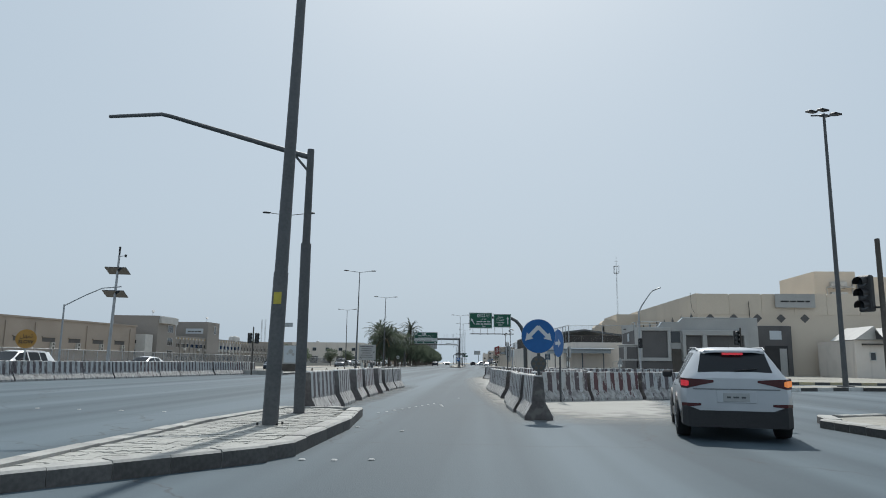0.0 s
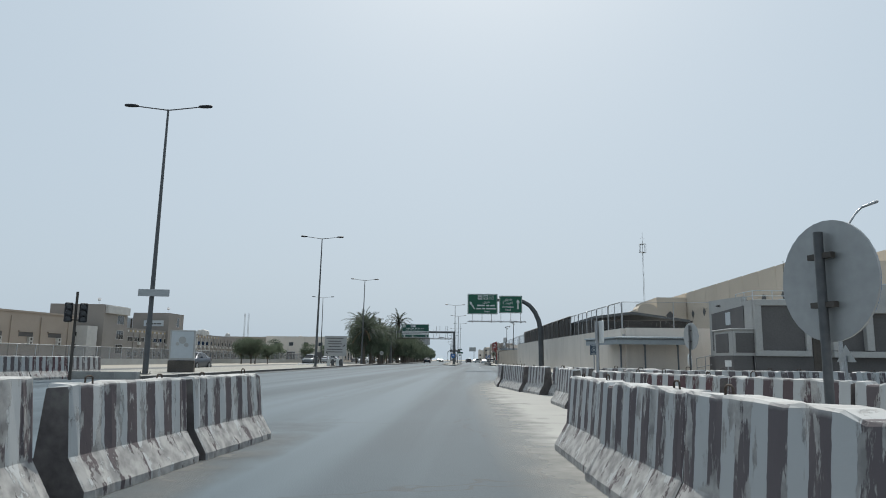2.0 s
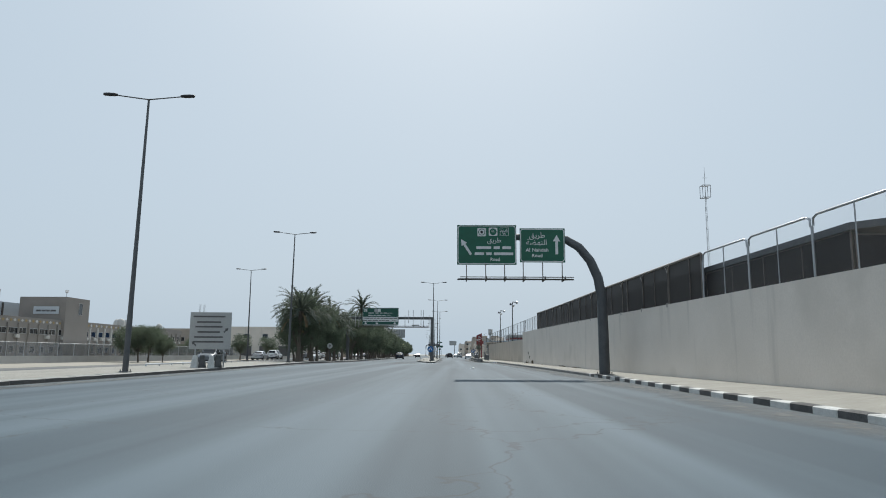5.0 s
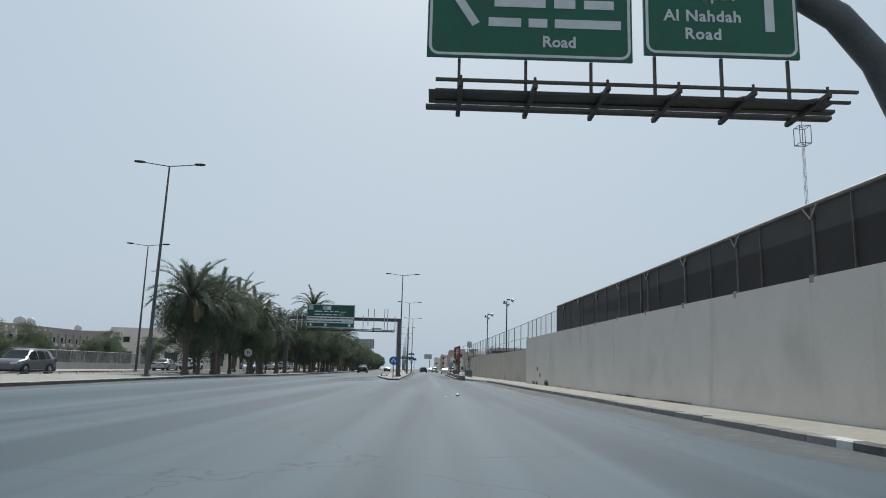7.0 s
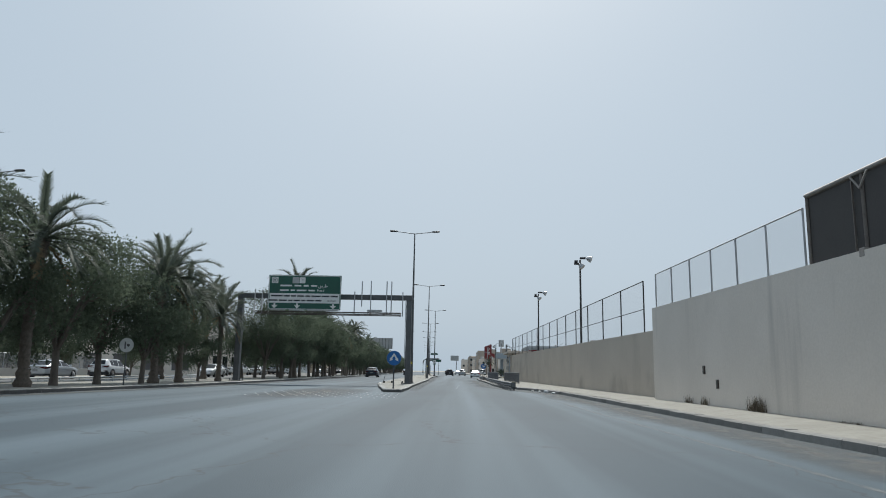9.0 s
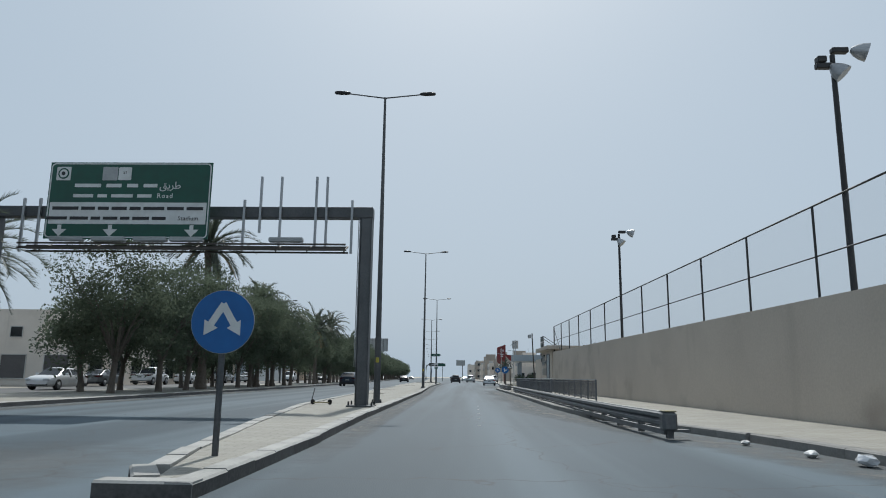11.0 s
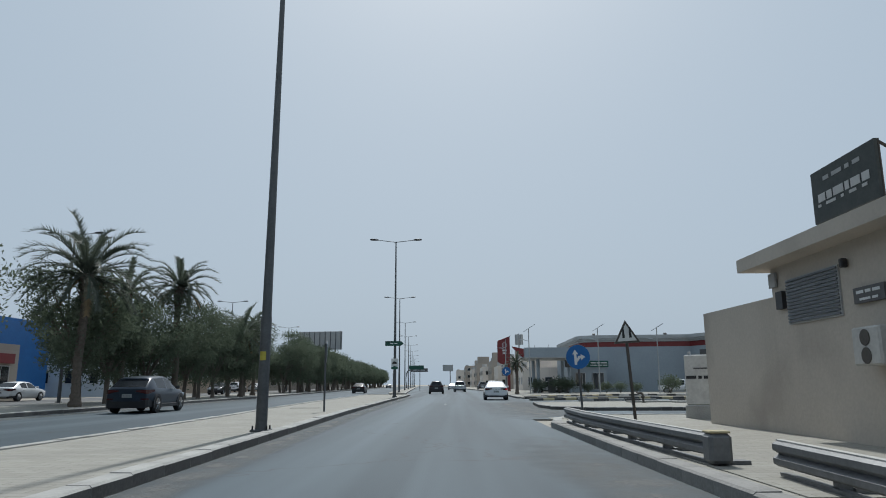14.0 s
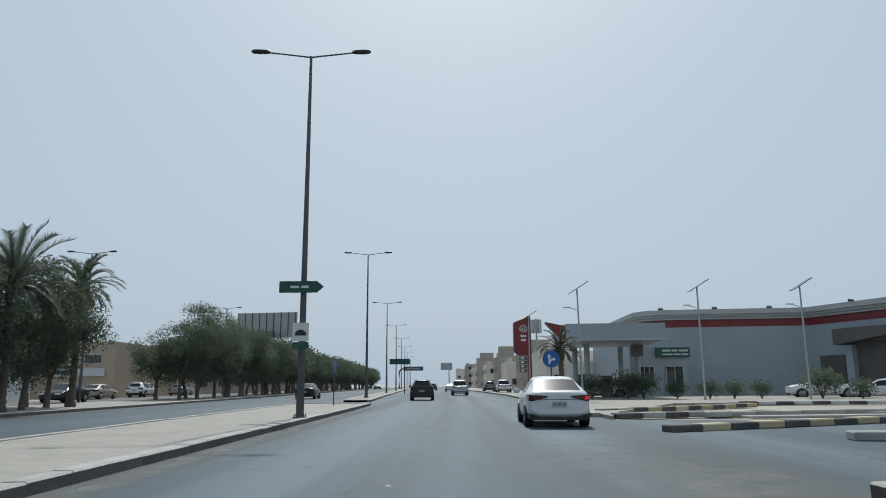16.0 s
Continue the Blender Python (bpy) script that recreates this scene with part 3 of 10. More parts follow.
MED_L = [(158.8, -4.0), (159.8, -4.5), (163, -4.95), (167.3, -5.6), (177.5, -6.85), (183, -7.1), (195, -7.55), (207, -7.95), (218, -8.1), (227, -8.4), (236, -8.95), (246, -9.35), (262, -9.65), (280.5, -9.9)]
FAR_R = [(262, 5.0), (286, 5.3), (315, 5.6), (345, 4.6), (500, -2.5), (900, -20)]


def road_z(x, y):
    """The road rises a little towards its left edge along the first stretch."""
    k = between(y, [(140, 1.0), (165, 0.0)])
    return 0.012 * min(max(-3 - x, 0), 11) * k


def verge_z(y):
    return between(y, [(140, 0.28), (165, 0.15)])


def field(name, xa, xb, ys, nx, zf, material, label, category="ground", kind="structure"):
    """A sheet between two edges x(y), cut into nx strips."""
    bm = bmesh.new()
    rows = []
    for y in ys:
        a, b = xa(y), xb(y)
        rows.append([bm.verts.new((a + (b - a) * i / nx, y, zf(a + (b - a) * i / nx, y))) for i in range(nx + 1)])
    for r0, r1 in zip(rows, rows[1:]):
        for i in range(nx):
            bm.faces.new((r0[i], r0[i + 1], r1[i + 1], r1[i]))
    return tagged(obj(name, bm, material), label, category, kind=kind)


def raised(name, poly, z0, z1, material, label, category="pavement"):
    bm = bmesh.new()
    prism(bm, poly, z0, z1)
    return tagged(obj(name, bm, material), label, category, kind="structure")


steps = lambda a, b, s: [a + (b - a) * i / max(1, round((b - a) / s)) for i in range(max(1, round((b - a) / s)) + 1)]

# ground to the horizon
bm = bmesh.new()
box(bm, (0, 600, -0.55), (6000, 6000, 1.0))
tagged(obj("ground", bm, M_SAND), "pale dusty ground reaching to the horizon", "ground", kind="structure")
# asphalt: crossing, main road, far road
field("road_crossing", lambda y: -90, lambda y: 46, steps(-80, 58, 3), 34, lambda x, y: road_z(x, y) - 0.006, M_ROAD, "worn grey asphalt of the wide crossing", "road")
field("road", lambda y: between(y, LEFT_EDGE), lambda y: between(y, RIGHT_EDGE) if y > 62 else 12.0, steps(54, 228, 3), 14, lambda x, y: road_z(x, y) - (0.012 if y < 55 else 0), M_ROAD, "worn pale grey asphalt road with polished tracks", "road")
field("road_far", lambda y: between(y, LEFT_EDGE), lambda y: 48.0 if y < 262 else between(y, FAR_R) + 0.5, steps(228, 262, 3) + [262.5] + steps(270, 900, 15), 10, lambda x, y: 0.0, M_ROAD, "grey asphalt road running on to the horizon", "road")
field("service_road", lambda y: between(y, LEFT_EDGE) - 15.5, lambda y: between(y, LEFT_EDGE) - 7.0, steps(54, 620, 8), 3, lambda x, y: 0.08, M_SIDE_ROAD, "dusty service road behind the tree verge", "road")
# left verge
field("verge", lambda y: between(y, LEFT_EDGE) - 7.0, lambda y: between(y, LEFT_EDGE) - 0.28, steps(54, 620, 6), 2, lambda x, y: verge_z(y), M_PAVE, "pale paved verge beside the road", "pavement")
# median
def med_poly(inset, y0, y1, right, left):
    ys = [y for y in steps(y0, y1, 4)]
    return [(between(y, right) - inset, y) for y in ys] + [(between(y, left) + inset, y) for y in reversed(ys)]


raised("median", med_poly(0.2, 159.0, 280.3, MED_R, MED_L), -0.05, 0.145, M_PAVE, "pale sand-dusted paving of the central median")
FAR_MED_R = [(290, -6.2), (301, -6.9), (340, -8.7), (500, -16), (900, -34)]
FAR_MED_L = [(290, -8.2), (301, -9.4), (340, -11.2), (500, -18.5), (900, -36.5)]
raised("median_far", med_poly(0.0, 290, 900, FAR_MED_R, FAR_MED_L), -0.05, 0.15, M_PAVE, "pale paving of the next stretch of median")
# right pavement: rises from the kerb to the wall
WALL_X = lambda y: float(np.interp(y, [69, 149], [9.95, 7.84]))
LOW_X = lambda y: float(np.interp(y, [149, 210], [8.5, 6.45]))
field("pavement", lambda y: between(y, RIGHT_EDGE) + 0.28, lambda y: WALL_X(y) + 0.05 if y < 149 else LOW_X(y) + 0.05, steps(66, 149, 4) + [149.01] + steps(152, 226, 4), 4,
      lambda x, y: 0.145 + (0.075 * max(0, x - between(y, RIGHT_EDGE) - 0.3) if y < 149 else 0.02 * max(0, x - 4)), M_PAVE, "pale tiled pavement along the wall", "pavement")
raised("pavement_corner", [(8.5, 61.5), (30, 58.0), (30, 69.5), (9.0, 69.5), (7.2, 66.5), (7.4, 63)], -0.05, 0.15, M_PAVE, "pale pavement at the street corner")
raised("pavement_front", [(11.5, 47.5), (95, 49), (95, 79), (14.5, 79), (14.5, 67.5), (11.5, 60)], -0.05, 0.14, M_PAVE, "pale forecourt in front of the guard building")
raised("pavement_side", [(2.9, 223.2), (3.2, 226.6), (5.0, 227.6), (40, 227.8), (40, 210), (6.2, 210), (2.9, 210)], -0.05, 0.16, M_PAVE, "pale pavement round the booth corner")
raised("traffic_island", [(4.6, 244.9), (4.35, 240), (4.75, 237.4), (6.2, 235.9), (40, 235.9), (40, 252), (20, 249), (10, 247)], -0.05, 0.15, M_PAVE, "pale paved corner island with sand on it")
raised("pavement_far", [(between(y, FAR_R) + 0.3, y) for y in (262, 286, 315, 345, 500, 900)] + [(20, 900), (26, 500), (30, 345), (40, 290), (40, 282), (12, 277), (6.5, 266)], -0.05, 0.13, M_PAVE, "pale pavement and forecourt edge")
raised("crossing_island", [(8.9, 12.0), (8.75, 14.0), (9.1, 15.2), (10.2, 15.9), (12, 16.0), (40, 14), (40, 6), (9.5, 8)], -0.05, 0.14, M_PAVE, "rounded concrete island at the crossing")
raised("crossing_kerb_island", [(16.4, 35.4), (20, 36.9), (45, 38.5), (45, 42), (20, 40.2), (15.8, 36.2)], -0.05, 0.15, M_PAVE, "kerbed island at the side street")
def drift(name, xa, xb, ys, label, sand=None):
    """A thin sheet of sand over the asphalt, full in its middle and bare at its edges."""
    bm = bmesh.new()
    lay = bm.verts.layers.float.new("cover")
    rows = []
    for k, y in enumerate(ys):
        end = min(1.0, k / 3, (len(ys) - 1 - k) / 3)
        row = []
        for i, c in enumerate((0, 0.6, 1.0, 0.8, 0.0)):
            x = xa(y) + (xb(y) - xa(y)) * i / 4
            v = bm.verts.new((x, y, road_z(x, y) + 0.005))
            v[lay] = c * end
            row.append(v)
        rows.append(row)
    for r0, r1 in zip(rows, rows[1:]):
        for i in range(4):
            bm.faces.new((r0[i], r0[i + 1], r1[i + 1], r1[i]))
    return tagged(obj(name, bm, sand or M_DRIFT), label, "ground", kind="structure")


drift("dust_strip", lambda y: between(y, RIGHT_EDGE) - 1.9 - 0.3 * math.sin(y * 0.5), lambda y: between(y, RIGHT_EDGE) + 0.35, steps(66, 222, 3), "thin sand drift in the gutter", M_DRIFT_THIN)
drift("dust_strip", lambda y: between(y, [(14, 2.2), (32, 1.0), (52, 0.2), (66, 1.0)]), lambda y: between(y, [(14, 7.0), (32, 8.5), (52, 9.5), (66, 9)]), steps(14, 68, 3), "sandy dust between the barriers")
drift("dust_strip", lambda y: -3.2, lambda y: -1.3, steps(14, 40, 3), "sandy dust along the barriers", M_DRIFT_THIN)
drift("dust_strip", lambda y: between(y, MED_R) - 0.3, lambda y: between(y, MED_R) + 0.9, steps(159, 281, 3), "thin sand drift beside the median", M_DRIFT_THIN)
drift("dust_strip", lambda y: between(y, LEFT_EDGE) - 0.3, lambda y: between(y, LEFT_EDGE) + 1.6, steps(56, 300, 4), "thin sand drift beside the verge", M_DRIFT_THIN)
drift("dust_strip", lambda y: -10.5, lambda y: -4.6, steps(146, 166, 2), "sandy dust before the median nose", M_DRIFT_THIN)
drift("dust_strip", lambda y: 0.6, lambda y: 5.5, steps(224, 256, 3), "sandy dust at the side street", M_DRIFT_THIN)


# worn edge line, most of its paint gone
bm = bmesh.new()
lay = bm.verts.layers.float.new("cover")
edge_line = []
for y in steps(96, 166, 2):
    x = between(y, [(96, 4.75), (112, 4.5), (126, 4.45), (150, 3.9), (166, 3.2)])
    row_v = []
    for dx, c in ((-0.09, 0.3), (0.0, 0.95), (0.09, 0.3)):
        v = bm.verts.new((x + dx, y, 0.004))
        v[lay] = c * min(1.0, (y - 95) / 12, (167 - y) / 12)
        row_v.append(v)
    edge_line.append(row_v)
for r0, r1 in zip(edge_line, edge_line[1:]):
    for i in range(2):
        bm.faces.new((r0[i], r0[i + 1], r1[i + 1], r1[i]))
tagged(obj("road_line", bm, M_LINE), "worn pale edge line on the asphalt", "road marking", kind="structure")


# ---- kerbs: single stones along a line ----
def stone_mesh(name, length, material, h=0.17, w=0.28):
    bm = bmesh.new()
    prof = [(0, -0.06), (w, -0.06), (w, h), (0.03, h), (0.0, h - 0.025)]
    lo = [bm.verts.new((x, 0.004, z)) for x, z in prof]
    hi = [bm.verts.new((x, length - 0.004, z)) for x, z in prof]
    bm.faces.new(lo)
    bm.faces.new(hi[::-1])
    for i in range(5):
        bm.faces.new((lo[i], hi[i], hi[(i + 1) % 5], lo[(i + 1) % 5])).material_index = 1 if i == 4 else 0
    bmesh.ops.recalc_face_normals(bm, faces=bm.faces)
    me = bpy.data.meshes.new(name)
    bm.to_mesh(me)
    bm.free()
    me.materials.append(material)
    # plain kerb stones have a darker outer face
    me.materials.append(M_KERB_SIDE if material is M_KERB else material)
    return me


def walk_line(pts, length):
    """Places and headings every so many metres along plan points."""
    out, left = [], 0.0
    for (x0, y0), (x1, y1) in zip(pts, pts[1:]):
        d = math.hypot(x1 - x0, y1 - y0)
        if d < 1e-6:
            continue
        s = left
        while s < d - 1e-6:
            out.append((x0 + (x1 - x0) * s / d, y0 + (y1 - y0) * s / d, math.degrees(math.atan2(y1 - y0, x1 - x0)) - 90))
            s += length
        left = s - d
    return out


KERB_JOBS = []


def kerb(label, pts, length, materials, mirror=False, z=0.0, h=0.17, stuff=False):
    """A row of kerb stones; their outer face lies on the line and their body to its right (mirror: left)."""
    KERB_JOBS.append((label, pts, length, materials, mirror, z, h, stuff))


def lay_kerbs():
    for label, pts, length, materials, mirror, z, h, stuff in KERB_JOBS:
        meshes = [stone_mesh("kerb_stone", length, k, h) for k in materials]
        row = thing("kerb", Matrix(), label, "kerb", kind="structure")
        if stuff:
            bm = bmesh.new()
            for k, (x, y, a) in enumerate(walk_line(pts, length)):
                t = bmesh.new()
                t.from_mesh(meshes[0])
                t.transform(pose(x, y, z + random.uniform(-0.006, 0.006), 0, 0, a) @ Matrix.Diagonal((-1 if mirror else 1, 1, 1, 1)))
                if mirror:
                    bmesh.ops.reverse_faces(t, faces=t.faces)
                tmp = bpy.data.meshes.new("tmp")
                t.to_mesh(tmp)
                t.free()
                bm.from_mesh(tmp)
                bpy.data.meshes.remove(tmp)
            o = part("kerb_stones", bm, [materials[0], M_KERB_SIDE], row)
            o["kind"] = "stuff"
            continue
        for k, (x, y, a) in enumerate(walk_line(pts, length)):
            o = new("kerb_stone", meshes[k % len(meshes)])
            o.parent = row
            o.matrix_basis = pose(x, y, z + (road_z(x, y) if z == 0 else 0) + random.uniform(-0.008, 0.008), 0, random.uniform(-0.8, 0.8), a + random.uniform(-0.4, 0.4)) @ Matrix.Diagonal((-1 if mirror else 1, 1, 1, 1))


edge_pts = lambda table, y0, y1, s=4: [(between(y, table), y) for y in steps(y0, y1, s)]
kerb("grey kerb stones closing the verge", [(-13.85, 53.9), (-29.5, 53.9)], 1.0, [M_KERB], mirror=True, h=0.32)
kerb("grey kerb stones along the paved verge", edge_pts(LEFT_EDGE, 54, 160), 1.0, [M_KERB], mirror=True, h=0.16)
kerb("grey kerb stones along the tree verge", edge_pts(LEFT_EDGE, 160.5, 620, 10), 2.0, [M_KERB], mirror=True, stuff=True)
kerb("black and dusty white painted kerb stones", edge_pts(RIGHT_EDGE, 63, 102), 1.0, [M_KERB_BLACK, M_KERB_WHITE])
kerb("dark dusty kerb stones along the pavement", edge_pts(RIGHT_EDGE, 102.5, 223, 3), 1.0, [M_KERB_DUSTY])
kerb("grey kerb stones round the median nose", [(-3.4, 158.8)] + edge_pts(MED_R, 160, 280), 1.0, [M_KERB], mirror=True)
kerb("grey kerb stones on the far side of the median", [(-3.4, 158.8), (-4.0, 158.8)] + edge_pts(MED_L, 159.5, 280, 2), 1.0, [M_KERB])
kerb("kerb stones closing the median end", [(-5.1, 280.6), (-9.9, 280.6)], 1.0, [M_KERB], mirror=True)
kerb("kerb stones of the far median", [(-8.2, 290), (-6.2, 290)] + edge_pts(FAR_MED_R, 291, 500, 20), 2.0, [M_KERB], mirror=True, stuff=True)
kerb("curved kerb stones at the side street", [(2.35, 223), (2.7, 225.4), (3.6, 227.2), (5.0, 228.0), (40, 228.2)], 0.5, [M_KERB])
kerb("curved kerb stones of the corner island", [(40, 235.6), (6.0, 235.6), (4.4, 237.2), (4.05, 240), (4.3, 245.2), (10, 247.4), (20, 249.4)], 0.5, [M_KERB])
kerb("kerb stones of the rounded island", [(9.2, 8.0), (8.6, 12.0), (8.45, 14.1), (8.9, 15.5), (10.2, 16.2), (12, 16.3), (40, 14.3)], 0.5, [M_KERB])
kerb("black and white kerb stones of the side street", [(15.5, 36.0), (16.3, 35.1), (20, 36.6), (45, 38.2)], 1.0, [M_KERB_BLACK, M_KERB_WHITE], mirror=False)
kerb("black and faded yellow kerb stones before the forecourt", [(11.3, 47.2), (60, 48.7)], 1.0, [M_KERB_BLACK, M_KERB_YELLOW])
kerb("kerb stones along the far pavement", edge_pts(FAR_R, 264, 500, 10), 2.0, [M_KERB], stuff=True)


# ---- concrete barriers ----
def barrier_mesh(length):
    bm = bmesh.new()
    prof = [(-0.31, 0.0), (0.31, 0.0), (0.31, 0.08), (0.15, 0.35), (0.10, 0.93), (0.085, 0.95), (-0.085, 0.95), (-0.10, 0.93), (-0.15, 0.35), (-0.31, 0.08)]
    xs = [-length / 2, -length / 2 + 0.03, -length / 2 + 0.12] + [(-0.5 + i / 14) * length for i in range(1, 14)] + [length / 2 - 0.12, length / 2 - 0.03, length / 2]
    rings = []
    for k, x in enumerate(xs):
        s = 0.965 if k in (0, len(xs) - 1) else 1.0
        if random.random() < 0.09:      # a broken-out piece of the top or of the foot
            s -= random.uniform(0.012, 0.04)
        rings.append([bm.verts.new((x, py * s + random.uniform(-0.006, 0.006), max(0.0, pz * (s if pz > 0.5 else 1) + (random.uniform(-0.012, 0.008) if pz > 0.7 else 0)))) for py, pz in prof])
    for a, b in zip(rings, rings[1:]):
        for i in range(len(prof)):
            bm.faces.new((a[i], a[(i + 1) % len(prof)], b[(i + 1) % len(prof)], b[i]))
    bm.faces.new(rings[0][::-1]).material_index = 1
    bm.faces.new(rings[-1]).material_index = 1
    bmesh.ops.recalc_face_normals(bm, faces=bm.faces)
    return bm


def make_barrier(length):
    th = thing("concrete_barrier", Matrix(), "worn concrete road barrier with red and white bands", "barrier", "concrete barriers")
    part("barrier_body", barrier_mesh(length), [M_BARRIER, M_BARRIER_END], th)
    for x in (-length * 0.3, length * 0.3):
        if random.random() < 0.4:       # many loops are bent flat or gone
            continue
        bm = bmesh.new()
        h = random.uniform(0.035, 0.09)
        tube(bm, [(x - 0.06, 0, 0.92), (x - 0.055, 0, 0.95 + h * 0.7), (x - 0.028, 0, 0.95 + h), (x + 0.028, 0, 0.95 + h), (x + 0.055, 0, 0.95 + h * 0.7), (x + 0.06, 0, 0.92)], 0.009, 6)
        part("lifting_loop", bm, M_REBAR, th, "rusty bent lifting loop")
    return th


BARRIERS = [make_barrier(L) for L in (2.18, 2.22, 2.15, 2.2, 2.17)]


def barrier_run(points, pitch=2.26, jitter=1.5, shift=0.03):
    for k, (x, y, a) in enumerate(walk_line(points, pitch)):
        ang = radians(a + 90)
        cx, cy = x + math.cos(ang) * pitch / 2, y + math.sin(ang) * pitch / 2
        cx, cy = cx + random.uniform(-shift, shift), cy + random.uniform(-shift, shift)
        flip = 180 if random.random() < 0.5 else 0
        copy_thing(BARRIERS[random.randrange(len(BARRIERS))], pose(cx, cy, road_z(cx, cy) - 0.0, 0, 0, a + 90 + flip + random.uniform(-jitter, jitter)))


for k, (x, y, a) in enumerate(((-2.26, 16.85, 88), (-2.36, 19.95, 93), (-2.46, 22.95, 95), (-2.5, 25.25, 91), (-2.52, 27.95, 95), (-2.5, 30.45, 89), (-2.42, 32.8, 88))):
    copy_thing(BARRIERS[k % len(BARRIERS)], pose(x, y, 0, 0, 0, a) @ Matrix.Diagonal((1, 1, 1.03 if k < 5 else 0.96, 1)))
barrier_run([(2.93, 15.2), (2.80, 17.6), (2.74, 20.0), (2.74, 23.0), (2.6, 26.0), (2.36, 29.3), (2.2, 32.2)])
barrier_run([(3.25, 22.7), (9.2, 26.25)], pitch=2.27)
barrier_run([(3.4, 39.1), (4.05, 36.85), (4.75, 34.7), (5.5, 32.5)], pitch=2.26)
barrier_run([(4.6, 42.1), (11.3, 43.5)], pitch=2.24)
copy_thing(BARRIERS[1], pose(3.2, 42.2, 0, 0, 0, 93))
barrier_run([(2.02, 61.2), (2.0, 54.9), (2.4, 52.0), (2.95, 49.2), (3.9, 46.9), (5.3, 45.6)], pitch=2.25)
barrier_run([(-20.6, 29.2), (-18.8, 39.3), (-17.0, 54.2)], pitch=2.24)
for src in BARRIERS:
    for o in (*src.children, src):
        bpy.data.objects.remove(o)


# ---- walls on the right ----
bm = bmesh.new()
ws = [69, 80, 90, 106, 120, 137, 149.2]
wall_line(bm, [(WALL_X(y), y) for y in ws], -0.1, [3.25, 3.36, 3.46, 3.62, 3.76, 3.88, 3.95], 0.28)
tagged(obj("wall_street", bm, M_WALL), "long pale rendered boundary wall with faint cracks and stains", "wall", kind="structure")
bm = bmesh.new()
wall_line(bm, [(17.0, 69.0), (WALL_X(69) + 0.28, 69.0)][::-1], -0.1, 3.28, 0.28)
tagged(obj("wall_side", bm, M_WALL), "pale rendered side wall behind the bus shelter", "wall", kind="structure")
bm = bmesh.new()
wall_line(bm, [(LOW_X(y), y) for y in (149.2, 165, 180, 195, 206, 210)], -0.1, [3.15, 3.2, 3.25, 3.3, 3.32, 3.35], 0.28)
wall_line(bm, [(8.15, 149.35), (12, 149.35)], -0.1, 3.9, 0.2)
tagged(obj("wall_low", bm, M_WALL_LOW), "brown grey rendered boundary wall of the school yard", "wall", kind="structure")
# dry weeds along the foot of the wall
weed_rnd = random.Random(8)
bm = bmesh.new()
for k in range(34):
    at, wide, tall = weed_rnd.choice(((144.3, 0.4, 0.34), (139.6, 0.3, 0.5), (121.2, 1.3, 0.12), (121.2, 1.3, 0.1), (116.4, 2.0, 0.09), (114.6, 0.8, 0.1), (131.0, 3.0, 0.07)))
    y = at + weed_rnd.gauss(0, wide)
    x = WALL_X(y) - weed_rnd.uniform(0.02, 0.06)
    foot = Vector((x, y, 0.145 + 0.075 * max(0, x - between(y, RIGHT_EDGE) - 0.3)))
    for j in range(weed_rnd.randint(22, 40)):
        a, h = weed_rnd.uniform(0, 6.28), weed_rnd.uniform(0.25, 1.0) * tall
        b = foot + Vector((-abs(weed_rnd.gauss(0, 0.05)), weed_rnd.gauss(0, 0.14), 0))
        d = b + Vector((math.cos(a), math.sin(a), 0)) * weed_rnd.uniform(0.01, 0.07)
        w = Vector((math.sin(a), -math.cos(a), 0)) * 0.008
        bm.faces.new([bm.verts.new(b + w), bm.verts.new(b - w), bm.verts.new((d.x, d.y, foot.z + h))])
tagged(obj("weeds", bm, M_WEED), "dry brown weeds along the foot of the wall", "weeds", kind="stuff")
# small dark vents low in the wall
for y, z in ((142.5, 0.95), (143.6, 1.4)):
    bm = bmesh.new()
    box(bm, (WALL_X(y) - 0.02, y, z), (0.05, 0.16, 0.28), bevel=0.01)
    tagged(obj("wall_vent", bm, M_DARK_STEEL), "small dark vent box on the pale wall", "vent", "wall vents")


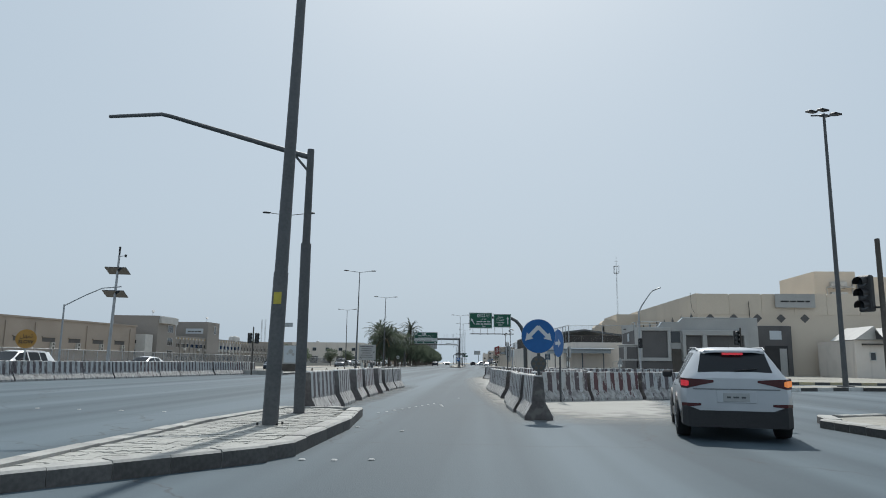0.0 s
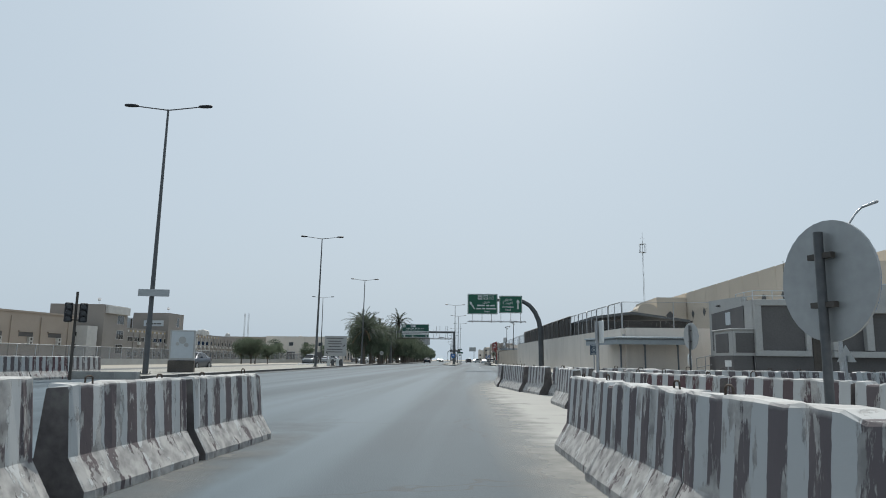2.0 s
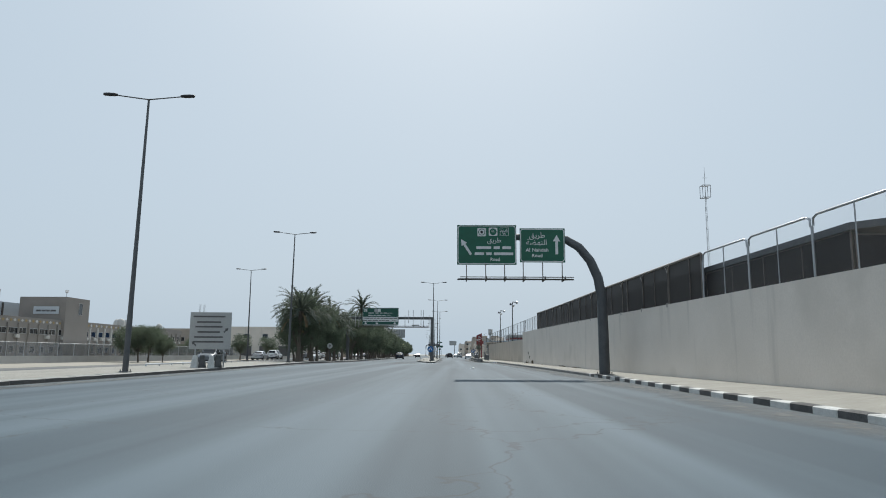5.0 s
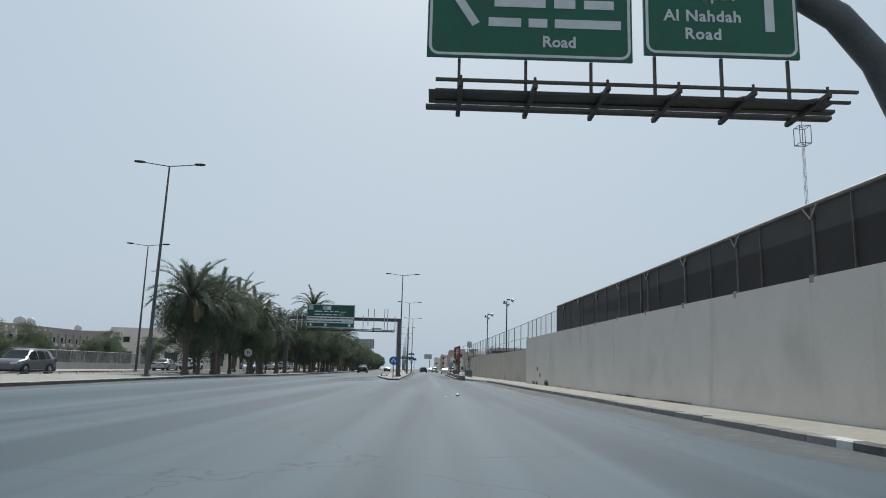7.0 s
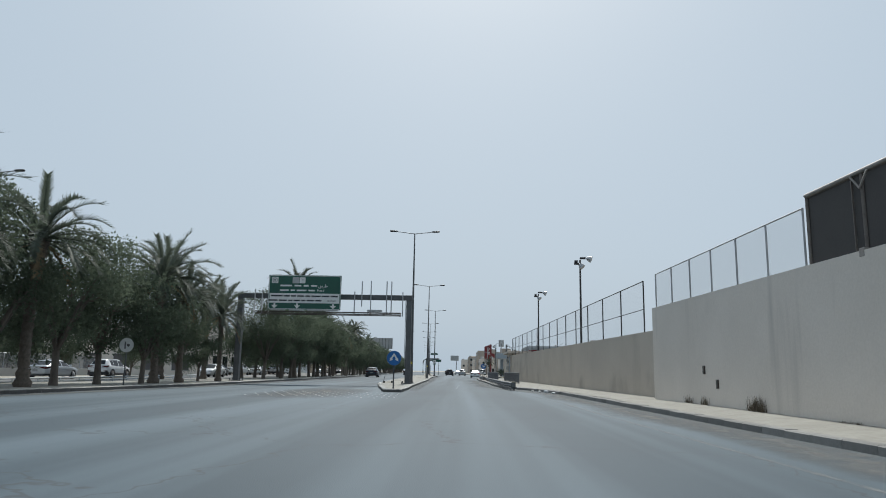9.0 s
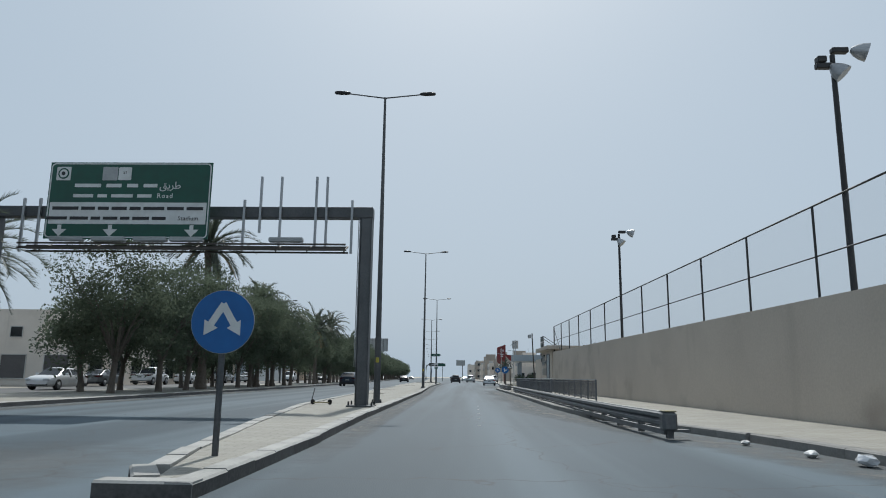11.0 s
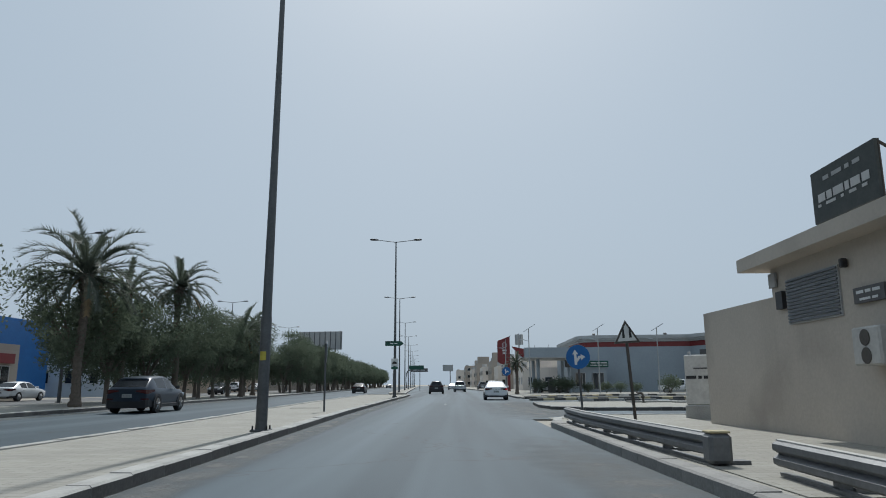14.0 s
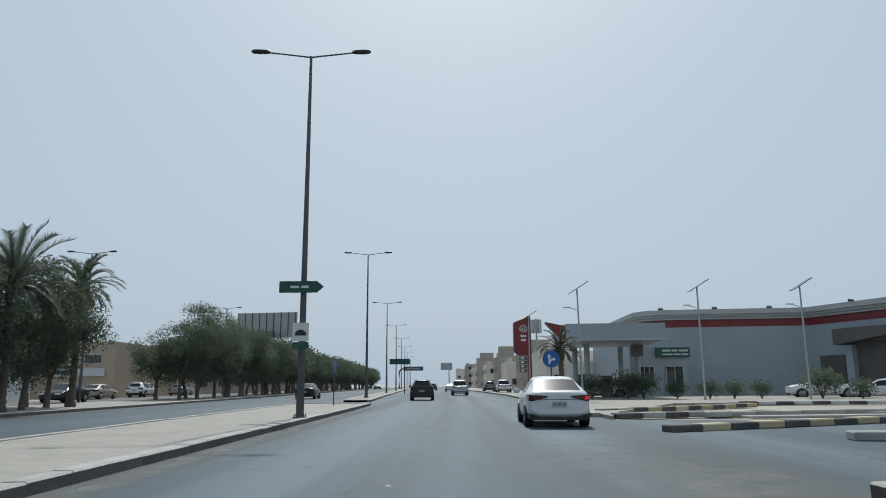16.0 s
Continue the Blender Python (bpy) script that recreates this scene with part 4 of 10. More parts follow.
# ---- mesh fences on the walls ----
def mesh_fence(label, pts, zb, zt, pitch, net, steel, curved=False, mid=False, net_part="mesh_panel", r=0.03):
    """Posts on a wall top with nets between them. pts: plan points; zb, zt: functions of y."""
    th = thing("mesh_fence", Matrix(), label, "fence")
    spots = [(x, y, 0) for x, y in pts] if pitch == 0 else walk_line(pts, pitch)
    for x, y, a in spots:
        bm = bmesh.new()
        rod(bm, (x, y, zb(y) - 0.15), (x, y, zt(y) - (0.3 if curved else 0.0)), r, r, 6)
        part("post", bm, steel, th)
    for (x0, y0, _), (x1, y1, _) in zip(spots, spots[1:]):
        bm = bmesh.new()
        if curved:
            c0, c1 = 0.3 / pitch, 1 - 0.3 / pitch
            mix = lambda k, z: (x0 + (x1 - x0) * k, y0 + (y1 - y0) * k, z)
            tube(bm, [mix(0.02, zt(y0) - 0.3), mix(c0 * 0.3, zt(y0) - 0.08), mix(c0, zt(y0)), mix(c1, zt(y1)), mix(1 - c0 * 0.3, zt(y1) - 0.08), mix(0.98, zt(y1) - 0.3)], r * 0.8, 6)
            rod(bm, mix(0.5, zb(y0)), mix(0.5, (zt(y0) + zt(y1)) / 2), r * 0.5, r * 0.5, 6)
        else:
            rod(bm, (x0, y0, zt(y0)), (x1, y1, zt(y1)), r * 0.7, r * 0.7, 6)
        part("top_rail", bm, steel, th)
        if mid:
            bm = bmesh.new()
            rod(bm, (x0, y0, (zb(y0) + zt(y0)) / 2 - 0.12), (x1, y1, (zb(y1) + zt(y1)) / 2 - 0.12), r * 0.55, r * 0.55, 6)
            part("middle_rail", bm, steel, th)
        bm = bmesh.new()
        v = [bm.verts.new(p) for p in ((x0, y0, zb(y0) + 0.02), (x1, y1, zb(y1) + 0.02), (x1, y1, zt(y1) - 0.02), (x0, y0, zt(y0) - 0.02))]
        bm.faces.new(v)
        part(net_part, bm, net, th)
    return th


wall_top = lambda y: float(np.interp(y, ws, [3.25, 3.36, 3.46, 3.62, 3.76, 3.88, 3.95]))
net_top = lambda y: float(np.interp(y, [69, 80, 90, 106, 118, 127, 137], [4.95, 5.12, 5.26, 5.39, 5.42, 5.48, 5.58]))
low_top = lambda y: float(np.interp(y, [149, 165, 180, 195, 210], [3.15, 3.2, 3.25, 3.3, 3.35]))
WX = lambda y: (WALL_X(y) + 0.14, y)
mesh_fence("dark brown shade net on grey posts along the wall top", [WX(89.9 + 4.05 * k) for k in range(12)] + [WX(136.7)], wall_top, net_top, 0, M_NET, M_NET_POST, net_part="net_panel", r=0.055)
mesh_fence("open wire mesh fence on the end of the wall", [WX(136.95), WX(149.05)], wall_top, lambda y: 5.36, 2.01, M_WIRE, M_GALV)
mesh_fence("open wire mesh panels with rounded steel frames", [WX(69.2), WX(89.9)], wall_top, net_top, 4.12, M_WIRE_THIN, M_GALV, curved=True, r=0.045)
# next two rows: dark sheets added for the shaded inside of the canopy
mesh_fence("dark sheets standing in for the shade under the canopy edge", [(WALL_X(80.4) + 0.52, 80.4), (WALL_X(90.5) + 0.5, 90.5)], lambda y: 3.1, lambda y: 4.5, 2.5, M_NET, M_NET_POST, net_part="net_panel", r=0.03)
mesh_fence("dark sheets standing in for the shade inside the canopy end", [(10.3, 80.42), (18.0, 80.42)], lambda y: 3.0, lambda y: 4.42, 2.55, M_NET, M_NET_POST, net_part="net_panel", r=0.03)
mesh_fence("open wire mesh panels above the side wall", [(10.1, 69.14), (16.7, 69.14)], lambda y: 3.28, lambda y: 4.95, 3.25, M_WIRE_THIN, M_GALV, r=0.03)
LX = lambda y: (LOW_X(y) + 0.14, y)
mesh_fence("tall wire mesh fence with dark posts on the yard wall", [LX(y) for y in (153.0, 157.1, 161.2, 165.3, 169.2, 173.05, 176.85, 180.65, 184.4, 188.15, 191.9, 195.75, 199.55, 203.1, 206.5, 210.06)], low_top, lambda y: float(np.interp(y, [150, 210], [5.6, 5.42])), 0, M_WIRE_THIN, M_FENCE, mid=True, r=0.035)
# small splayed struts at the head of every net post
for k in range(1, 12):
    y = 89.9 + 4.05 * k
    th = thing("fence_strut", Matrix(), "pale steel struts and foot plate at a net post", "strut", "net struts")
    for e in (-0.32, 0.32):
        bm = bmesh.new()
        rod(bm, (WALL_X(y) + 0.07, y, net_top(y) - 0.34), (WALL_X(y) + 0.07, y + e, net_top(y) - 0.02), 0.025, 0.025, 5)
        part("strut_arm", bm, M_NET_TOP, th)
    bm = bmesh.new()
    box(bm, (WALL_X(y) + 0.06, y, wall_top(y) - 0.04), (0.14, 0.2, 0.2), bevel=0.02)
    part("foot_plate", bm, M_NET_TOP, th)
bm = bmesh.new()
for k in range(12):
    y0, y1 = 89.9 + 4.05 * k, min(89.9 + 4.05 * (k + 1), 136.7)
    rod(bm, (WALL_X(y0) + 0.1, y0, net_top(y0) + 0.03), (WALL_X(y1) + 0.1, y1, net_top(y1) + 0.03), 0.05, 0.05, 6)
tagged(obj("fence_beam", bm, M_NET_TOP), "pale steel beam along the top of the shade net", "beam")
# stays between the net posts, unevenly set
net_rnd = random.Random(31)
y = 91.2
while y < 136.0:
    bm = bmesh.new()
    w = net_rnd.choice((0.03, 0.04, 0.09))
    box(bm, (WALL_X(y) + 0.1, y, (wall_top(y) + net_top(y)) / 2), (0.04, w, net_top(y) - wall_top(y) + 0.1))
    tagged(obj("fence_stay", bm, M_NET_POST), "brown steel stay before the shade net", "stay", "net stays")
    y += net_rnd.uniform(1.6, 4.2)
# brace at the end of the yard fence
bm = bmesh.new()
rod(bm, (6.55, 209.6, 5.2), (6.75, 207.6, 3.4), 0.02)
rod(bm, (6.6, 210.0, 2.6), (6.6, 210.0, 5.35), 0.04)
tagged(obj("fence_brace", bm, M_FENCE), "slanting steel brace at the fence end", "brace")


# ---- street lamps ----
def street_lamp(H=13.05, reach=2.15, rise=0.16):
    th = thing("street_lamp", Matrix(), "tall tapered grey street lamp with two arms", "street lamp", "street lamps")
    bm = bmesh.new()
    rod(bm, (0, 0, 0), (0, 0, 2.6), 0.135, 0.125, 12)
    rod(bm, (0, 0, 2.6), (0, 0, H), 0.115, 0.05, 12)
    part("pole", bm, M_POLE, th)
    bm = bmesh.new()
    box(bm, (0, 0, 0.02), (0.42, 0.42, 0.04), bevel=0.008)
    part("base_plate", bm, M_POLE, th)
    for i in range(4):
        bm = bmesh.new()
        rod(bm, (0.16 * (-1) ** i, 0.16 * (-1) ** (i // 2), 0.03), (0.16 * (-1) ** i, 0.16 * (-1) ** (i // 2), 0.13), 0.022, 0.018, 6)
        part("bolt", bm, M_BLACK, th)
    for s in (-1, 1):
        bm = bmesh.new()
        rod(bm, (0, 0, H - 0.03), (s * (reach - 0.55), 0, H + rise), 0.032, 0.028, 8)
        arm = part("arm", bm, M_POLE, th)
        bm = bmesh.new()
        prof = [(0.0, 0.045), (0.15, 0.085), (0.42, 0.10), (0.62, 0.075), (0.68, 0.03)]
        rings = []
        for u, w in prof:
            rings.append([bm.verts.new((s * (reach - 0.62 + u), w * math.cos(2 * math.pi * i / 10) * 1.25, H + rise + 0.02 + 0.085 * math.sin(2 * math.pi * i / 10) * (w / 0.1) ** 0.5 + 0.03 * u)) for i in range(10)])
        for a, b in zip(rings, rings[1:]):
            for i in range(10):
                bm.faces.new((a[i], a[(i + 1) % 10], b[(i + 1) % 10], b[i])).smooth = True
        bm.faces.new(rings[0])
        bm.faces.new(rings[-1])
        bmesh.ops.recalc_face_normals(bm, faces=bm.faces)
        part("lamp_head", bm, M_BLACK, th, "dark flat lamp head")
    return th


lamp0 = street_lamp()
LAMPS = [(-14.83, 56.4, 0.29, 0.6), (-15.46, 93.9, 0.29, 0.8), (-17.2, 132.2, 0.29, 0.8), (-4.33, 180.5, 0.15, 0), (-4.76, 219.6, 0.15, 0.3), (-5.23, 261.6, 0.15, 0), (-7.94, 301.4, 0.15, 0),
         (-9.9, 341, 0.15, 0), (-11.8, 381, 0.15, 0), (-13.7, 421, 0.15, 0), (-15.6, 461, 0.15, 0), (-17.5, 501, 0.15, 0), (-19.3, 541, 0.15, 0), (-21.2, 581, 0.15, 0)]
for k, (x, y, z, lean) in enumerate(LAMPS):
    m = pose(x, y, z, 0, lean, 2)
    if k:
        copy_thing(lamp0, m)
    else:
        lamp0.matrix_basis = m
# lower lamps along the service road
copy_thing(lamp0, pose(-30.3, 162.0, 0.08, 0, 0, 2))
for x, y in ((-26.75, 250.4), (-28.4, 291.0), (-30.6, 331.0), (-33.0, 371.0)):
    o = copy_thing(lamp0, pose(x, y, 0.05, 0, 0, 2))
    o.matrix_basis = pose(x, y, 0.05, 0, 0, 2) @ Matrix.Diagonal((0.88, 0.88, 0.88, 1))


# ---- overhead signs ----
def sign_panel(parent, name, x0, x1, z0, z1, y, face, label, rim=True):
    """A sign board facing -y with a white rim line, on the parent's own axes."""
    w, h = x1 - x0, z1 - z0
    bm = bmesh.new()
    slab(bm, [(-w / 2, -h / 2), (w / 2, -h / 2), (w / 2, h / 2), (-w / 2, h / 2)], 0.05, facing((x0 + x1) / 2, y + 0.05, (z0 + z1) / 2))
    p = part(name, bm, face, parent, label)
    if rim:
        outer, inner = round_rect(w - 0.06, h - 0.06, 0.16, 6), round_rect(w - 0.15, h - 0.15, 0.12, 6)
        bm = bmesh.new()
        m = facing((x0 + x1) / 2, y - 0.004, (z0 + z1) / 2)
        vo = [bm.verts.new(m @ Vector((*q, 0))) for q in outer]
        vi = [bm.verts.new(m @ Vector((*q, 0))) for q in inner]
        for i in range(len(vo)):
            j = (i + 1) % len(vo)
            bm.faces.new((vo[i], vo[j], vi[j], vi[i]))
        part("rim_line", bm, M_WHITE, p, "white rim line")
    return p


def plate(parent, name, outline, m, material, depth=0.006, label=""):
    bm = bmesh.new()
    slab(bm, outline, depth, m)
    return part(name, bm, material, parent, label)


AR_ROAD = "\ufed6\ufef3\ufeae\ufec3"
AR_NAHDAH = "\ufe94\ufec0\ufeec\ufee8\ufedf\ufe8d"
AR_WEST = "\ufe8f\ufeae\ufecf"
AR_SLOW = "\ufede\ufeec\ufee4\ufe97"


def bar_words(parent, m, widths, h, material, gap=0.1):
    """Writing that stays unread: plain bars of its size."""
    total = sum(widths) + gap * (len(widths) - 1)
    x = -total / 2
    for w in widths:
        plate(parent, "text_bar", [(x, -h / 2), (x + w, -h / 2), (x + w, h / 2), (x, h / 2)], m, material, 0.005)
        x += w + gap


cant = thing("overhead_sign", pose(0, 100.0, 0), "curved grey cantilever with two green road signs over the road", "road sign")
bm = bmesh.new()
curve = [(7.68, 0.2, 0.14), (7.66, 0.2, 2.5), (7.62, 0.2, 4.4), (7.45, 0.2, 5.4), (7.05, 0.2, 6.35), (6.45, 0.2, 7.1), (5.75, 0.2, 7.52), (5.0, 0.2, 7.62), (2.5, 0.2, 7.68), (-0.15, 0.2, 7.72)]
tube(bm, curve, [0.29, 0.28, 0.27, 0.26, 0.25, 0.235, 0.22, 0.2, 0.17, 0.14], 14)
part("curved_column", bm, M_POLE, cant)
bm = bmesh.new()
box(bm, (7.68, 0.2, 0.17), (0.95, 0.95, 0.06), bevel=0.01)
base = part("base_plate", bm, M_POLE, cant)
for i in range(6):
    bm = bmesh.new()
    a = i * math.pi / 3
    rod(bm, (7.68 + 0.38 * math.cos(a), 0.2 + 0.38 * math.sin(a), 0.18), (7.68 + 0.38 * math.cos(a), 0.2 + 0.38 * math.sin(a), 0.3), 0.03, 0.025, 6)
    part("bolt", bm, M_BLACK, base)
s1 = sign_panel(cant, "sign_board", -0.31, 2.96, 6.08, 8.30, -0.05, M_GREEN, "green sign board with a slanting arrow")
s2 = sign_panel(cant, "sign_board", 3.15, 5.64, 6.22, 8.12, -0.05, M_GREEN, "green sign board with an arrow straight up")
S1 = lambda u, v: facing(-0.31 + u, -0.054, 8.30 - v)
plate(s1, "arrow", turned(arrow_outline(1.02, 0.36, 0.34, 0.135), 33, 0.77, -1.66), S1(0, 0), M_WHITE)
plate(s1, "route_shield", round_rect(0.48, 0.46, 0.05), S1(1.36, 0.40), M_WHITE)
plate(s1, "route_shield", round_rect(0.48, 0.46, 0.05), S1(1.99, 0.38), M_WHITE)
plate(s1, "shield_ring", disc_outline(0.19), facing(-0.31 + 1.36, -0.062, 7.90), M_GREEN)
plate(s1, "shield_ring", disc_outline(0.155), facing(-0.31 + 1.36, -0.07, 7.90), M_WHITE)
plate(s1, "shield_dot", disc_outline(0.08), facing(-0.31 + 1.36, -0.078, 7.90), M_BLACK)
plate(s1, "shield_disc", disc_outline(0.19), facing(-0.31 + 1.99, -0.062, 7.92), M_GREEN)
lettering("route_number", "\u0664\u0664", 0.2, facing(-0.31 + 1.99, -0.074, 7.95), M_WHITE, s1)
for zz in (7.70, 7.93, 8.14):
    plate(s1, "box_line", [(-0.23, -0.008), (0.23, -0.008), (0.23, 0.008), (-0.23, 0.008)], facing(2.3, -0.054, zz), M_WHITE)
for xx in (2.07, 2.53):
    plate(s1, "box_line", [(-0.008, -0.22), (0.008, -0.22), (0.008, 0.22), (-0.008, 0.22)], facing(xx, -0.054, 7.92), M_WHITE)
lettering("direction_letter", "W", 0.2, S1(2.61, 0.49), M_WHITE, s1)
lettering("direction_word", AR_WEST, 0.2, S1(2.61, 0.27), M_WHITE, s1)
lettering("road_word", AR_ROAD, 0.36, S1(2.05, 0.87), M_WHITE, s1)
bar_words(s1, S1(2.02, 1.27), [0.82, 0.34, 0.48], 0.15, M_WHITE, 0.14)
bar_words(s1, S1(2.03, 1.61), [0.52, 0.30, 1.06], 0.15, M_WHITE, 0.12)
lettering("road_word", "Road", 0.26, S1(2.10, 1.93), M_WHITE, s1, thin=0.006)
S2 = lambda u, v: facing(3.15 + u, -0.054, 8.12 - v)
plate(s2, "arrow", turned(arrow_outline(1.08, 0.40, 0.36, 0.15), 0, 2.03, -1.45), S2(0, 0), M_WHITE)
lettering("road_word", AR_ROAD, 0.42, S2(0.95, 0.40), M_WHITE, s2)
lettering("road_name", AR_NAHDAH, 0.42, S2(0.92, 0.80), M_WHITE, s2)
lettering("road_name", "Al Nahdah", 0.27, S2(0.95, 1.22), M_WHITE, s2, gap=1.08, thin=0.006)
lettering("road_word", "Road", 0.27, S2(0.95, 1.53), M_WHITE, s2, gap=1.08, thin=0.006)
for x, top in ((0.21, 6.08), (1.27, 6.08), (2.31, 6.08), (3.33, 6.22), (4.40, 6.22), (5.47, 6.22)):
    bm = bmesh.new()
    box(bm, (x, 0.03, (top + 5.15) / 2), (0.045, 0.045, top - 5.15))
    part("hanger", bm, M_DARK_STEEL, cant)
    bm = bmesh.new()
    box(bm, (x, -0.45, 5.2), (0.07, 1.25, 0.08), bevel=0.01)
    rod(bm, (x, 0.05, 5.5), (x, -0.95, 5.2), 0.022, 0.022, 4)
    rod(bm, (x, -1.02, 5.12), (x, -1.02, 5.34), 0.022, 0.022, 4)
    part("bracket", bm, M_DARK_STEEL, cant)
for y, z, h in ((0.05, 5.27, 0.05), (-0.95, 5.30, 0.04), (-0.3, 5.24, 0.05), (-0.75, 5.22, 0.04)):
    bm = bmesh.new()
    box(bm, (2.9, y, z), (6.4 if y > 0 else 6.1, 0.14 if h == 0.05 and y > -0.5 else 0.05, h))
    part("walkway_rail", bm, M_DARK_STEEL, cant)
bm = bmesh.new()
box(bm, (2.75, -0.45, 5.245), (6.0, 0.5, 0.02))
part("walkway", bm, M_DARK_STEEL, cant)

port = thing("overhead_gantry", pose(0, 176.5, 0), "dark steel road portal with one green sign and empty hangers", "road gantry")
for x in (-4.36, -18.2):
    bm = bmesh.new()
    box(bm, (x, 0, 3.487), (0.38, 0.42, 6.674), bevel=0.02)
    col = part("column", bm, M_POLE, port)
    for s in (-0.2, 0.2):
        bm = bmesh.new()
        box(bm, (x + s, 0, 3.485), (0.025, 0.48, 6.67))
        part("flange", bm, M_POLE, col)
    bm = bmesh.new()
    box(bm, (x, 0, 0.18), (0.95, 0.85, 0.06), bevel=0.01)
    part("base_plate", bm, M_POLE, col)
    for i in range(4):
        bm = bmesh.new()
        q = (x + 0.4 * (-1) ** i, 0.34 * (-1) ** (i // 2))
        rod(bm, (*q, 0.2), (*q, 0.34), 0.035, 0.03, 6)
        part("bolt", bm, M_BLACK, col)
bm = bmesh.new()
for i in range(18):
    rod(bm, (-4.64, -0.12, 1.6 + 0.3 * i), (-4.64, 0.12, 1.6 + 0.3 * i), 0.012, 0.012, 5)
for s in (-0.14, 0.14):
    rod(bm, (-4.64, s, 1.5), (-4.64, s, 7.0), 0.016, 0.016, 5)
part("ladder", bm, M_GALV, port)
bm = bmesh.new()
box(bm, (-11.3, 0, 7.03), (14.34, 0.43, 0.40), bevel=0.02)
part("beam", bm, M_POLE, port)
for y, z in ((-0.3, 5.72), (-0.85, 5.55), (-0.85, 5.72), (-0.3, 5.52)):
    bm = bmesh.new()
    box(bm, (-10.85, y, z), (11.75, 0.05, 0.06))
    part("walkway_rail", bm, M_DARK_STEEL, port)
bm = bmesh.new()
box(bm, (-10.85, -0.58, 5.60), (11.65, 0.5, 0.03))
part("walkway", bm, M_DARK_STEEL, port)
for x, zt, zb in ((-8.82, 7.46, 5.5), (-8.23, 8.34, 6.25), (-7.49, 8.34, 5.6), (-6.2, 8.34, 5.6), (-5.81, 8.34, 5.6), (-4.88, 7.46, 5.5), (-16.4, 7.5, 5.5), (-17.0, 7.5, 5.5)):
    bm = bmesh.new()
    box(bm, (x, -0.27, (zt + zb) / 2), (0.08, 0.09, zt - zb))
    part("hanger", bm, M_GALV, port)
for x in (-15.8, -14, -12.2, -10.4, -7.4, -6.3, -5.0):
    bm = bmesh.new()
    rod(bm, (x, -0.25, 5.75), (x, -1.0, 5.45), 0.04, 0.03, 4)
    part("bracket", bm, M_DARK_STEEL, port)
for x in (-7.07, -14.9, -13.4, -11.9, -10.6):
    bm = bmesh.new()
    box(bm, (x, -0.9, 5.86), (1.2, 0.22, 0.17), bevel=0.03)
    part("light_box", bm, M_SIGN_BACK, port, "grey sign light box")
s3 = sign_panel(port, "sign_board", -15.74, -9.84, 5.86, 8.66, -0.95, M_GREEN_OLD, "dulled green sign board with a white band and arrows")
S3 = lambda u, v: facing(-15.74 + u, -0.954, 8.66 - v)
plate(s3, "white_band", [(0.12, -2.27), (5.78, -2.27), (5.78, -1.48), (0.12, -1.48)], S3(0, 0), M_WHITE)
plate(s3, "route_shield", round_rect(0.52, 0.5, 0.04), S3(0.5, 0.42), M_WHITE)
plate(s3, "shield_ring", disc_outline(0.2), facing(-15.24, -0.964, 8.24), M_GREEN_OLD)
plate(s3, "shield_ring", disc_outline(0.15), facing(-15.24, -0.972, 8.24), M_WHITE)
plate(s3, "shield_dot", disc_outline(0.07), facing(-15.24, -0.98, 8.24), M_BLACK)
plate(s3, "route_shield", round_rect(0.55, 0.5, 0.04), S3(2.2, 0.42), M_SIGN_BACK)
plate(s3, "route_shield", round_rect(0.47, 0.48, 0.04), S3(2.74, 0.42), M_WHITE)
lettering("route_number", "51", 0.14, facing(-15.74 + 2.74, -0.964, 8.28), M_BLACK, s3)
lettering("road_word", AR_ROAD, 0.36, S3(4.42, 0.86), M_WHITE, s3)
bar_words(s3, S3(2.45, 0.86), [0.95, 0.55, 0.4, 0.5], 0.13, M_WHITE, 0.2)
bar_words(s3, S3(2.35, 1.24), [0.72, 0.34, 0.78, 0.52], 0.12, M_WHITE, 0.16)
lettering("road_word", "Road", 0.25, S3(4.25, 1.24), M_WHITE, s3, gap=1.15)
S3B = lambda u, v: facing(-15.74 + u, -0.964, 8.66 - v)
bar_words(s3, S3B(2.95, 1.70), [0.95, 0.5, 0.4, 0.55, 0.4, 0.75, 0.6, 0.6], 0.12, M_BLACK, 0.1)
bar_words(s3, S3B(2.2, 2.06), [0.75, 0.66, 0.34, 0.52, 0.34, 0.6, 0.5], 0.11, M_BLACK, 0.1)
lettering("stadium_word", "Stadium", 0.22, S3B(5.15, 2.06), M_BLACK, s3, gap=1.05)
for u in (0.55, 2.38, 5.3):
    plate(s3, "arrow", turned(arrow_outline(0.42, 0.52, 0.26, 0.14), 180, u, -2.3), S3(0, 0), M_WHITE)


